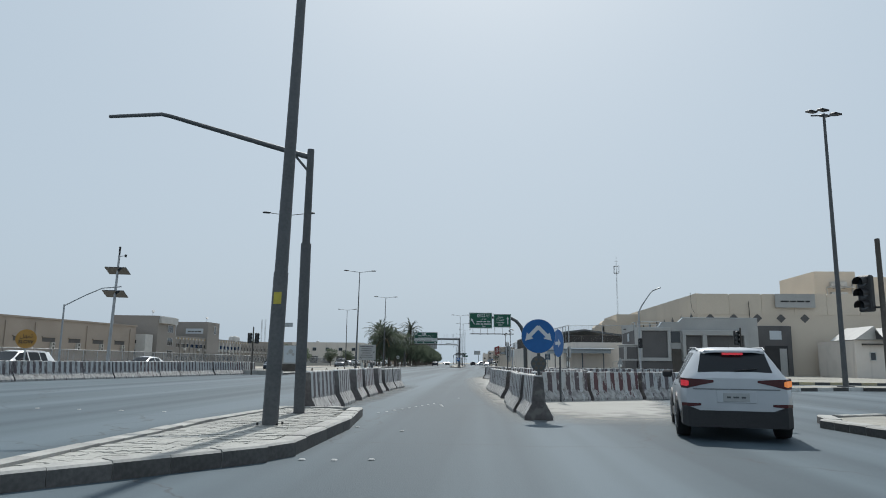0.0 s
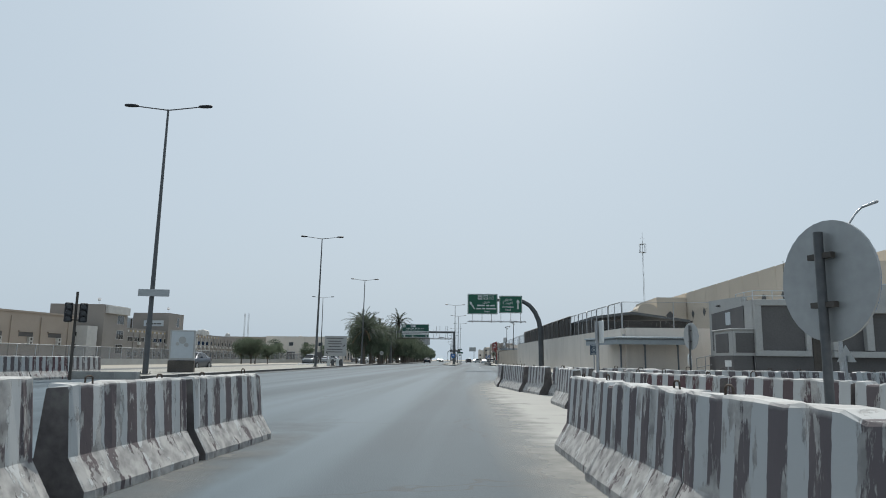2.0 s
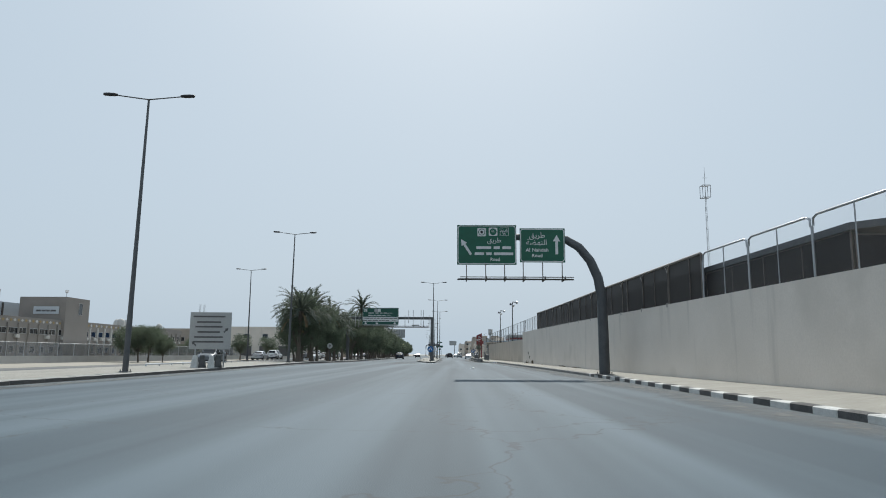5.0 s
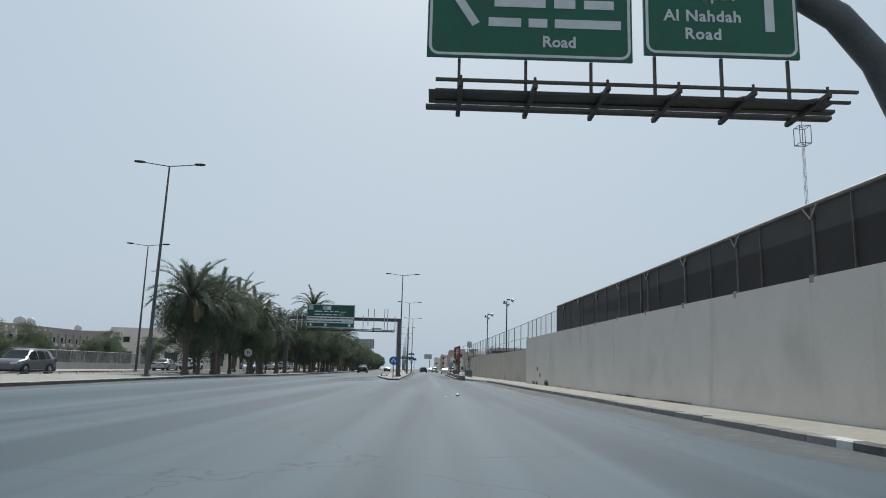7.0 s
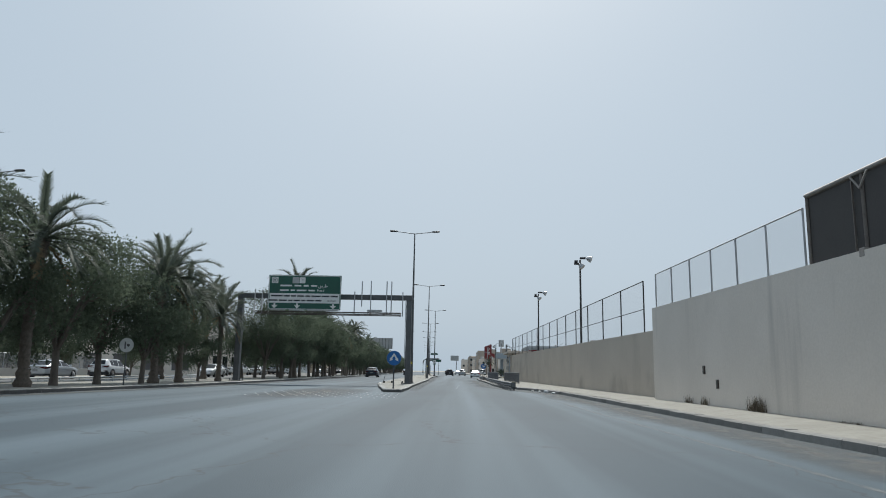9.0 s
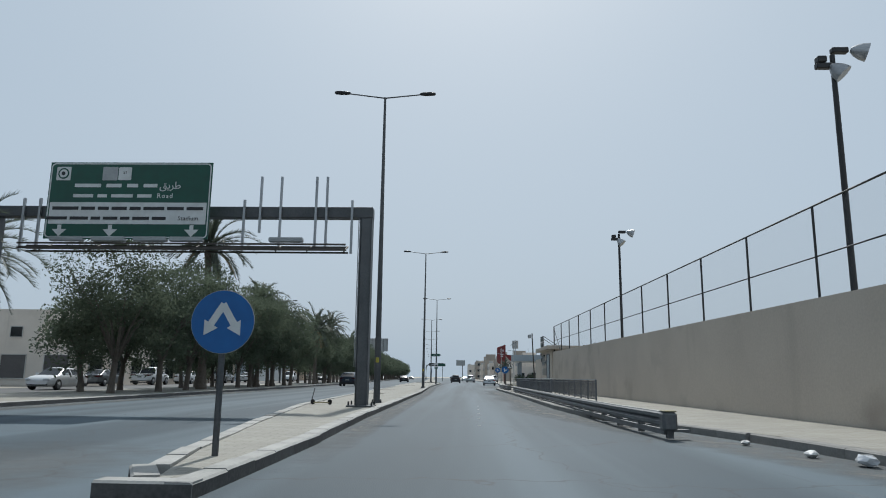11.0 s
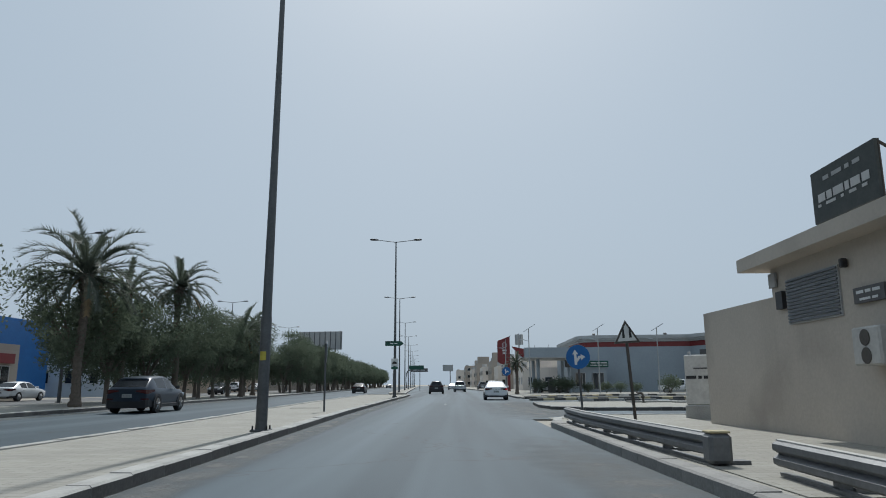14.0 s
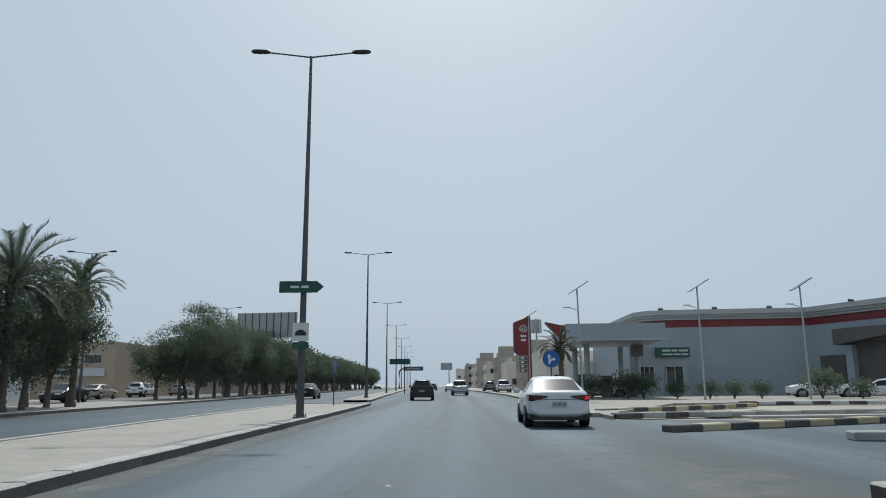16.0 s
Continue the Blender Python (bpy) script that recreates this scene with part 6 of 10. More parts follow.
# ---- flood lights behind the yard wall ----
def flood(x, y, zt, label):
    th = thing("flood_light", pose(x, y, 0.1), label, "flood light", "yard flood lights")
    bm = bmesh.new()
    rod(bm, (0, 0, 0), (0, 0, zt - 0.1), 0.085, 0.06, 10)
    part("pole", bm, M_BLACK, th)
    for (dx, dz, lx) in ((0.28, 0.12, 0.62), (-0.12, -0.28, 0.12)):
        bm = bmesh.new()
        box(bm, (dx - 0.1, 0, zt + dz - 0.1), (0.4, 0.16, 0.14), bevel=0.02)
        hs = part("gear_box", bm, M_BLACK, th)
        bm = bmesh.new()
        ang = radians(-20 if dz > 0 else -50)
        d = Vector((math.cos(ang), -0.3, math.sin(ang)))
        c = Vector((lx - 0.2, -0.05, zt + dz - 0.1))
        tube(bm, [c, c + d * 0.1, c + d * 0.22, c + d * 0.36], [0.06, 0.14, 0.2, 0.23], 14)
        part("reflector", bm, M_GALV, hs, "pale bowl reflector")
    bm = bmesh.new()
    box(bm, (-0.28, 0, zt - 0.22), (0.22, 0.2, 0.16), bevel=0.02)
    part("junction_box", bm, M_BLACK, th)


flood(8.1, 167.9, 9.0, "dark flood light pole with two bowl reflectors")
flood(7.6, 189.4, 9.0, "dark flood light pole with two bowl reflectors")
th = thing("flood_light", pose(4.05, 200.6, 0.16, 0, -2.5, 0), "dark leaning pole with a boxy lamp by the booth", "flood light")
bm = bmesh.new()
rod(bm, (0, 0, 0), (0, 0, 3.98), 0.048, 0.042, 10)
part("pole", bm, M_DARK_STEEL, th)
bm = bmesh.new()
box(bm, (-0.18, 0, 3.9), (0.22, 0.2, 0.27), bevel=0.04)
box(bm, (0.0, -0.06, 3.95), (0.08, 0.12, 0.32), bevel=0.03)
part("lamp_head", bm, M_SIGN_BACK, th)


# ---- guard rail and walkers' railings ----
def guard_rail(pts, label):
    th = thing("guard_rail", Matrix(), label, "guard rail")
    prof = [(0.0, 0.27), (-0.045, 0.30), (-0.045, 0.36), (0.02, 0.405), (-0.045, 0.45), (-0.045, 0.515), (0.0, 0.545), (0.05, 0.545), (0.05, 0.27)]
    bm = bmesh.new()
    rings = []
    for k, (x, y) in enumerate(pts):
        p0, p1 = Vector(pts[max(k - 1, 0)]), Vector(pts[min(k + 1, len(pts) - 1)])
        d = (p1 - p0).normalized()
        nx = Vector((d.y, -d.x))
        rings.append([bm.verts.new((x + nx.x * u, y + nx.y * u, v + 0.004 * math.sin(k * 2.3))) for u, v in prof])
    for a, b in zip(rings, rings[1:]):
        for i in range(len(prof)):
            bm.faces.new((a[i], a[(i + 1) % len(prof)], b[(i + 1) % len(prof)], b[i]))
    bm.faces.new(rings[0])
    bm.faces.new(rings[-1])
    bmesh.ops.recalc_face_normals(bm, faces=bm.faces)
    part("beam", bm, M_GUARD, th)
    bm = bmesh.new()
    wall_line(bm, [(x - 0.0, y) for x, y in pts], 0.547, 0.56, 0.085)
    part("dust_layer", bm, M_GUARD_TOP, th, "pale dust lying on the beam")
    bm = bmesh.new()
    wall_line(bm, [(x + 0.02, y) for x, y in pts], 0.10, 0.2, 0.1)
    part("lower_rail", bm, M_GUARD, th)
    for x, y, a in walk_line(pts, 1.9):
        bm = bmesh.new()
        box(bm, (x + 0.13, y, 0.275), (0.13, 0.11, 0.5), rz=a)
        part("post", bm, M_GUARD, th)
        bm = bmesh.new()
        box(bm, (x + 0.35, y, 0.185), (0.3, 0.22, 0.05), rz=a)
        part("foot", bm, M_GUARD, th)
    x, y = pts[0]
    bm = bmesh.new()
    box(bm, (x + 0.08, y - 0.12, 0.37), (0.3, 0.3, 0.38), bevel=0.05)
    cap_ = part("end_cap", bm, M_GUARD, th)
    # sunlight on top of the cap, put in as a yellow plate
    bm = bmesh.new()
    box(bm, (x + 0.08, y - 0.12, 0.575), (0.27, 0.27, 0.03), bevel=0.01)
    part("cap_paint", bm, M_KERB_YELLOW, cap_, "yellow plate standing for the sunlit cap top")
    return th


guard_rail([(3.28, 166.6), (3.1, 170), (3.02, 176), (3.0, 183), (2.98, 190), (2.98, 200), (3.0, 206), (3.3, 211.5)], "long weathered steel guard rail at the kerb")
guard_rail([(2.95, 212.7), (2.80, 216), (2.68, 220), (2.72, 223.0)], "short weathered steel guard rail with a square end")


def railing(pts, label, top=1.16, gap=0.16):
    th = thing("railing", Matrix(), label, "railing", "walkers' railings")
    (x0, y0), (x1, y1) = pts[0], pts[-1]
    ang = math.degrees(math.atan2(y1 - y0, x1 - x0)) - 90
    L = math.hypot(x1 - x0, y1 - y0)
    th.matrix_basis = pose(x0, y0, 0.17, 0, 0, ang)
    for z, h, w in ((top - 0.17, 0.05, 0.07), (top - 0.32, 0.03, 0.03), (0.12, 0.04, 0.04)):
        bm = bmesh.new()
        box(bm, (0, L / 2, z), (w, L, h), bevel=0.006)
        part("rail", bm, M_GALV if h == 0.05 else M_RAIL_DARK, th)
    n = int(L / 2.05)
    for i in range(n + 1):
        bm = bmesh.new()
        box(bm, (0, i * L / n, (top - 0.17) / 2), (0.07, 0.14, top - 0.17), bevel=0.008)
        part("post", bm, M_RAIL_DARK, th)
    me = None
    for i in range(int(L / gap)):
        y = (i + 0.5) * gap
        if me is None:
            bm = bmesh.new()
            box(bm, (0, 0, (top - 0.2) / 2 + 0.04), (0.018, 0.018, top - 0.32))
            o = part("baluster", bm, M_RAIL_DARK, th)
            me = o.data
        else:
            o = new("baluster", me)
            o.parent = th
        o.matrix_basis = pose(0, y, 0)


railing([(3.45, 186.6), (3.4, 208.6)], "grey blue steel railing with thin upright bars")
railing([(5.25, 184.6), (5.3, 206.0)], "second grey steel railing along the ramp")


# ---- buildings ----
def window(parent, m, w, h, depth=0.12, frame=M_CORNICE, pane=M_GLASS, bars=0, name="window"):
    """A framed pane set into its opening; m lays (u, v, out)."""
    bm = bmesh.new()
    for u, v, a, b in ((0, h / 2, w, 0.07), (0, -h / 2, w, 0.07), (-w / 2, 0, 0.07, h), (w / 2, 0, 0.07, h)):
        slab(bm, [(u - a / 2, v - b / 2), (u + a / 2, v - b / 2), (u + a / 2, v + b / 2), (u - a / 2, v + b / 2)], 0.06, m)
    for k in range(bars):
        u = -w / 2 + w * (k + 1) / (bars + 1)
        slab(bm, [(u - 0.02, -h / 2), (u + 0.02, -h / 2), (u + 0.02, h / 2), (u - 0.02, h / 2)], 0.05, m)
    win = part(name, bm, frame, parent)
    bm = bmesh.new()
    slab(bm, [(-w / 2, -h / 2), (w / 2, -h / 2), (w / 2, h / 2), (-w / 2, h / 2)], 0.02, m)
    part("pane", bm, pane, win)
    return win


def east(x, y, z):
    """Lays (u, v, out) on a wall that faces +x: u runs towards +y."""
    return Matrix.Translation((x, y, z)) @ Matrix(((0, 0, 1, 0), (1, 0, 0, 0), (0, 1, 0, 0), (0, 0, 0, 1)))


def west(x, y, z):
    """Lays (u, v, out) on a wall that faces -x: u runs towards -y."""
    return Matrix.Translation((x, y, z)) @ Matrix(((0, 0, -1, 0), (-1, 0, 0, 0), (0, 1, 0, 0), (0, 0, 0, 1)))


def house(name, poly, h, wall, label, category="building", parapet=0.5, group=""):
    th = thing(name, Matrix(), label, category, group)
    bm = bmesh.new()
    prism(bm, poly, -0.1, h - parapet)
    part("wall", bm, wall, th)
    cx, cy = sum(p[0] for p in poly) / len(poly), sum(p[1] for p in poly) / len(poly)
    bm = bmesh.new()
    outer = [bm.verts.new((x, y, h)) for x, y in poly]
    outer0 = [bm.verts.new((x, y, h - parapet + 0.002)) for x, y in poly]
    k = 0.97
    inner = [bm.verts.new((cx + (x - cx) * k, cy + (y - cy) * k, h)) for x, y in poly]
    inner0 = [bm.verts.new((cx + (x - cx) * k, cy + (y - cy) * k, h - parapet + 0.002)) for x, y in poly]
    for i in range(len(poly)):
        j = (i + 1) % len(poly)
        bm.faces.new((outer0[i], outer0[j], outer[j], outer[i]))
        bm.faces.new((outer[i], outer[j], inner[j], inner[i]))
        bm.faces.new((inner[i], inner[j], inner0[j], inner0[i]))
    bmesh.ops.recalc_face_normals(bm, faces=bm.faces)
    part("parapet", bm, wall, th)
    return th


# big tan school hall on the right, with diamond tiles
hall = house("school_hall", [(25.4, 78.5), (66, 78.5), (66, 118), (25.4, 118)], 8.75, M_TAN, "large tan rendered school hall with dark diamond tiles", parapet=1.2)


def parapet_piece(parent, m, length, h=2.3):
    """A length of flush parapet facing with small notches at its upper corners, an open joint beside it."""
    bm = bmesh.new()
    o = [(-length / 2, 0), (length / 2, 0), (length / 2, h - 0.09), (length / 2 - 0.12, h), (-length / 2 + 0.12, h), (-length / 2, h - 0.09)]
    slab(bm, o, 0.24, m)
    part("parapet_block", bm, M_TAN, parent)


for i in range(11):
    parapet_piece(hall, facing(27.1 + i * 3.5, 78.7, 6.75), 3.45)
for i in range(10):
    parapet_piece(hall, west(25.6, 80.3 + i * 3.6, 6.81 + 0.018 * i), 3.55)
dia = [(0, -0.5), (0.5, 0), (0, 0.5), (-0.5, 0)]
for i in range(5):
    plate(hall, "diamond_tile", dia, facing(26.75 + i * 2.54, 78.49, 6.37), M_DARK_CLAD, 0.03)
for i in range(7):
    plate(hall, "diamond_tile", dia, west(25.39, 80.8 + i * 4.0, 6.65), M_DARK_CLAD, 0.03)
bm = bmesh.new()
rod(bm, (31.0, 78.3, 5.2), (30.9, 78.3, 8.2), 0.04, 0.04, 6)
part("drain_pipe", bm, M_DARK_STEEL, hall)
bm = bmesh.new()
tube(bm, [(25.32, 80.5, 9.3), (25.3, 80.45, 8.2), (25.28, 80.1, 7.5), (25.25, 79.0, 6.9)], 0.02, 5)
part("loose_cable", bm, M_DARK_STEEL, hall, "loose dark cable hanging down the facade")
pb = part("name_board", (lambda b: (slab(b, round_rect(4.25, 1.5, 0.03), 0.1, facing(35.85, 78.2, 8.28)), b)[1])(bmesh.new()), M_GREY_CLAD, hall, "pale grey name board with dark writing")
bar_words(pb, facing(35.85, 78.09, 8.65), [0.8, 0.6, 1.0, 0.5], 0.12, M_GREY_CLAD, 0.12)
bar_words(pb, facing(35.85, 78.09, 8.2), [0.9, 0.65, 0.8, 0.5], 0.18, M_BLACK, 0.1)
bar_words(pb, facing(35.85, 78.09, 7.85), [1.6], 0.06, M_GREY_CLAD, 0.1)
bm = bmesh.new()
box(bm, (33.35, 78.2, 2.75), (3.5, 0.7, 5.5), bevel=0.02)
portal = part("portal", bm, M_DARK_CLAD, hall, "dark stone entrance portal")
plate(portal, "portal_window", round_rect(1.25, 0.95, 0.02), facing(33.4, 77.84, 4.5), M_LIGHT_PANEL, 0.02)
plate(portal, "recess", round_rect(2.4, 3.2, 0.02), facing(33.4, 77.84, 1.75), M_BLACK, 0.012)
plate(portal, "door", round_rect(0.75, 2.9, 0.02), facing(34.1, 77.82, 1.6), M_GREY_CLAD, 0.02)
# lower rounded blocks at the far end of the hall
wing = house("school_wing", [(21.9, 107.0), (25.3, 107.0), (25.3, 118), (21.9, 118)], 8.7, M_TAN, "lower tan wing at the end of the hall")
plate(wing, "diamond_tile", dia, facing(23.4, 106.99, 6.6), M_DARK_CLAD, 0.03)
for x, w, h in ((20.8, 2.2, 7.9), (19.3, 1.4, 7.2)):
    bm = bmesh.new()
    slab(bm, [(-w / 2, -0.1), (w / 2, -0.1), (w / 2, h - 0.5), (w / 2 - 0.25, h - 0.15), (w / 2 - 0.7, h), (-w / 2 + 0.7, h), (-w / 2 + 0.25, h - 0.15), (-w / 2, h - 0.5)], 3.0, facing(x, 110.0, 0))
    part("rounded_block", bm, M_TAN, wing)
tower = house("stair_tower", [(45.9, 95), (51.2, 95), (51.2, 106), (45.9, 106)], 13.75, M_TAN, "higher tan stair tower behind the hall with service ledges")
for z in (10.2, 11.6):
    bm = bmesh.new()
    box(bm, (49.2, 94.7, z), (3.4, 0.7, 0.14), bevel=0.02)
    part("ledge", bm, M_CORNICE, tower)
    for u in (48.2, 49.4):
        bm = bmesh.new()
        box(bm, (u, 94.65, z + 0.42), (0.85, 0.5, 0.62), bevel=0.03)
        part("cooling_unit", bm, M_AC, tower)
window(tower, facing(49.0, 94.99, 11.9), 1.6, 0.9)
bm = bmesh.new()
rod(bm, (50.7, 94.9, 9.0), (50.7, 94.9, 12.6), 0.08, 0.08, 8)
rod(bm, (47.4, 94.9, 9.0), (47.4, 94.9, 11.6), 0.06, 0.06, 8)
part("pipes", bm, M_CORNICE, tower)
block = house("school_block", [(52.0, 94), (90, 94), (90, 120), (52.0, 120)], 12.9, M_TAN, "tan school block beyond the hall")
porch = house("porch_building", [(37.6, 69.9), (60, 69.9), (60, 77.5), (37.6, 77.5)], 3.75, M_WALL, "pale low entrance building with gabled canopies")
for i in range(6):
    bm = bmesh.new()
    x = 37.5 + i * 2.7
    v = [bm.verts.new(p) for p in ((x, 69.6, 3.8), (x + 1.7, 69.3, 5.1), (x + 2.7, 69.6, 3.8), (x, 74.5, 3.8), (x + 1.7, 74.5, 5.1), (x + 2.7, 74.5, 3.8))]
    for f in ((0, 1, 4, 3), (1, 2, 5, 4), (0, 2, 1), (3, 4, 5), (0, 3, 5, 2)):
        bm.faces.new([v[j] for j in f])
    gb = part("gable", bm, M_CORNICE, porch)
    bm = bmesh.new()
    v = [bm.verts.new(p) for p in ((x + 1.75, 69.2, 3.82), (x + 1.72, 69.22, 4.8), (x + 2.75, 69.5, 3.82))]
    f = bm.faces.new(v)
    bmesh.ops.solidify(bm, geom=[f], thickness=0.05)
    part("gable_opening", bm, M_DARK_CLAD, gb)
    window(porch, facing(x + 1.7, 69.89, 2.2), 0.55, 0.75)
bm = bmesh.new()
box(bm, (41.0, 69.75, 3.35), (5.5, 0.3, 0.14))
part("ledge", bm, M_DARK_STEEL, porch)

guard = house("guard_building", [(14.65, 59.6), (24.6, 59.6), (24.6, 66.2), (14.65, 66.2)], 4.32, M_GREY_CLAD, "low grey guard building with dark panels and a stepped roofline", parapet=0.35)
bm = bmesh.new()
slab(bm, [(0, 4.0), (9.9, 4.0), (9.9, 5.1), (3.8, 5.1), (3.42, 4.72), (2.05, 4.72), (1.75, 4.32), (0, 4.32)], 0.3, facing(14.67, 59.88, 0))
slab(bm, [(-6.55, 4.0), (-1.4, 4.0), (-1.4, 4.6), (-6.55, 4.78)], 0.3, west(14.93, 59.62, 0))
part("roof_block", bm, M_GREY_CLAD, guard)
bm = bmesh.new()
slab(bm, [(3.8, 5.1), (3.42, 4.72), (2.05, 4.72), (1.75, 4.32), (1.4, 4.32), (1.4, 4.36), (1.72, 4.36), (2.02, 4.77), (3.39, 4.77), (3.78, 5.15), (9.9, 5.15), (9.9, 5.1)], 0.36, facing(14.67, 59.9, 0))
part("coping", bm, M_LIGHT_PANEL, guard, "pale coping along the stepped roof edge")
for z in (4.52, 4.78):
    bm = bmesh.new()
    tube(bm, [(14.72, 62.0, z + 0.02), (14.72, 59.7, z), (16.6, 59.7, z)], 0.022, 6)
    part("roof_rail", bm, M_LIGHT_PANEL, guard)
for x, y in ((14.72, 62.0), (14.72, 60.8), (14.72, 59.7), (15.7, 59.7), (16.55, 59.7)):
    bm = bmesh.new()
    rod(bm, (x, y, 4.3), (x, y, 4.8), 0.022, 0.022, 6)
    part("rail_post", bm, M_LIGHT_PANEL, guard)
bm = bmesh.new()
box(bm, (19.65, 59.56, 0.8), (10.0, 0.1, 1.42))
part("plinth", bm, M_DARK_CLAD, guard, "dark stone plinth")
bm = bmesh.new()
box(bm, (14.61, 62.95, 0.8), (0.1, 6.6, 1.42))
part("plinth", bm, M_DARK_CLAD, guard, "dark stone plinth")
# frame of the tall panel
bm = bmesh.new()
for u, v, a, b in ((16.0, 4.16, 2.7, 0.3), (16.0, 1.64, 2.7, 0.28), (14.82, 2.9, 0.34, 2.25), (17.23, 2.9, 0.26, 2.25)):
    box(bm, (u, 59.52, v), (a, 0.3, b), bevel=0.02)
part("bay_frame", bm, M_GREY_CLAD, guard)
plate(guard, "dark_panel", round_rect(2.1, 2.24, 0.02), facing(16.04, 59.56, 2.9), M_DARK_CLAD, 0.05)
plate(guard, "window", round_rect(0.77, 0.93, 0.02), facing(17.8, 59.59, 3.5), M_GLASS, 0.03)
plate(guard, "door", round_rect(0.76, 2.4, 0.02), facing(17.83, 59.54, 1.33), M_DARK_STEEL, 0.05)
# wide bay with two dark panels
bm = bmesh.new()
for u, v, a, b in ((20.95, 3.86, 5.3, 0.42), (20.95, 1.62, 5.3, 0.3), (18.42, 2.75, 0.26, 1.9), (20.1, 2.75, 0.36, 1.9), (23.45, 2.75, 0.3, 1.9)):
    box(bm, (u, 59.42, v), (a, 0.5, b), bevel=0.02)
part("bay_frame", bm, M_GREY_CLAD, guard)
plate(guard, "dark_panel", round_rect(1.36, 1.88, 0.02), facing(19.24, 59.52, 2.72), M_DARK_CLAD, 0.03)
plate(guard, "dark_panel", round_rect(3.04, 1.88, 0.02), facing(21.8, 59.52, 2.72), M_DARK_CLAD, 0.03)
# street side: dark panel with a pale window, a boxed-out corner window below it
plate(guard, "dark_panel", [(-5.9, 1.85), (-5.9, 3.98), (-0.95, 4.1), (-0.95, 2.7), (-2.7, 2.7), (-2.7, 1.85)], west(14.64, 59.8, 0), M_DARK_CLAD, 0.03)
plate(guard, "side_window", round_rect(0.72, 0.7, 0.02), west(14.6, 62.95, 3.55), M_LIGHT_PANEL, 0.03)
bm = bmesh.new()
box(bm, (14.15, 61.0, 2.15), (1.1, 2.8, 1.3), bevel=0.02)
box(bm, (14.12, 61.0, 2.83), (1.24, 2.96, 0.08), bevel=0.02)
cb = part("corner_box", bm, M_GREY_CLAD, guard, "grey boxed-out corner window")
plate(cb, "dark_window", round_rect(1.9, 0.98, 0.02), west(13.62, 61.15, 2.15), M_DARK_CLAD, 0.04)
plate(cb, "dark_window", round_rect(0.92, 0.98, 0.02), facing(14.2, 59.62, 2.15), M_DARK_CLAD, 0.04)
bm = bmesh.new()
box(bm, (14.1, 61.0, 0.8), (1.02, 2.7, 1.42))
part("plinth", bm, M_DARK_CLAD, guard, "dark stone plinth")
bm = bmesh.new()
box(bm, (14.55, 64.3, 4.35), (0.2, 0.3, 0.06), bevel=0.01)
part("wall_lamp", bm, M_BLACK, guard)
bm = bmesh.new()
box(bm, (14.4, 66.3, 0.35), (0.8, 1.4, 0.3), bevel=0.02)
box(bm, (14.55, 66.3, 0.6), (0.5, 1.4, 0.25), bevel=0.02)
part("step", bm, M_KERB, guard)
th = thing("handrail", pose(13.7, 65.9, 0.14), "short grey handrail beside low steps", "handrail")
for z in (0.7, 1.25):
    bm = bmesh.new()
    rod(bm, (0.0, 0, z), (1.0, 0, z + 0.22), 0.025, 0.025, 6)
    part("rail", bm, M_GALV, th)
for x in (0.0, 0.5, 1.0):
    bm = bmesh.new()
    rod(bm, (x, 0, 0), (x, 0, 1.25 + 0.22 * x), 0.025, 0.025, 6)
    part("post", bm, M_GALV, th)

# shade roof behind the corner wall
shade = thing("yard_canopy", Matrix(), "low shallow gabled shade roof on thin posts behind the wall", "canopy")
bm = bmesh.new()
prof = [(10.1, 4.72), (13.2, 5.12), (17.7, 4.5), (17.7, 4.3), (13.2, 4.92), (10.1, 4.52)]
ends = []
for y, dx, dz in ((80.3, 0.0, 0.0), (133.0, -1.4, 0.2)):
    ends.append([bm.verts.new((x + dx, y, z + dz)) for x, z in prof])
for i in range(6):
    bm.faces.new((ends[0][i], ends[0][(i + 1) % 6], ends[1][(i + 1) % 6], ends[1][i]))
bm.faces.new(ends[0])
bm.faces.new(ends[1][::-1])
bmesh.ops.recalc_face_normals(bm, faces=bm.faces)
part("roof", bm, M_POLE, shade)
for y in (81, 90, 100, 112, 122, 131):
    for x in (11.4, 15.5, 17.9):
        bm = bmesh.new()
        rod(bm, (x - (y - 80) * 0.025, y, -0.05), (x - (y - 80) * 0.025, y, 4.35), 0.06, 0.06, 8)
        part("post", bm, M_GALV, shade)
house("yard_store", [(12.0, 96), (17.0, 96), (17.0, 128), (11.0, 128)], 4.1, M_DARK_CLAD, "dark store room under the shade roof")

# bus shelter round the wall corner
sh = thing("bus_shelter", Matrix(), "pale blue grey bus shelter wrapped round the wall corner", "bus shelter")
bm = bmesh.new()
roofp = [(8.25, 72.4), (9.35, 67.35), (13.75, 67.1), (13.75, 68.95), (9.9, 68.95), (9.8, 72.4)]
prism(bm, roofp, 2.48, 2.62)
part("roof", bm, M_SHELTER, sh)
for (xa, ya), (xb, yb) in (((8.25, 72.4), (9.35, 67.35)), ((9.35, 67.35), (13.75, 67.1))):
    bm = bmesh.new()
    wall_line(bm, [(xa, ya), (xb, yb)], 2.2, 2.6, -0.06)
    part("fascia", bm, M_SHELTER, sh, "plain blue grey steel fascia")
    n = int(math.hypot(xb - xa, yb - ya) / 0.15)
    bm = bmesh.new()
    for i in range(n):
        k = (i + 0.5) / n
        x, y = xa + (xb - xa) * k, ya + (yb - ya) * k
        rod(bm, (x - 0.1, y - 0.12, 2.615), (x + 0.5, y + 0.6, 2.66), 0.055, 0.055, 6)
    part("corrugated_edge", bm, M_LIGHT_PANEL, sh, "pale corrugated roof sheet edge")
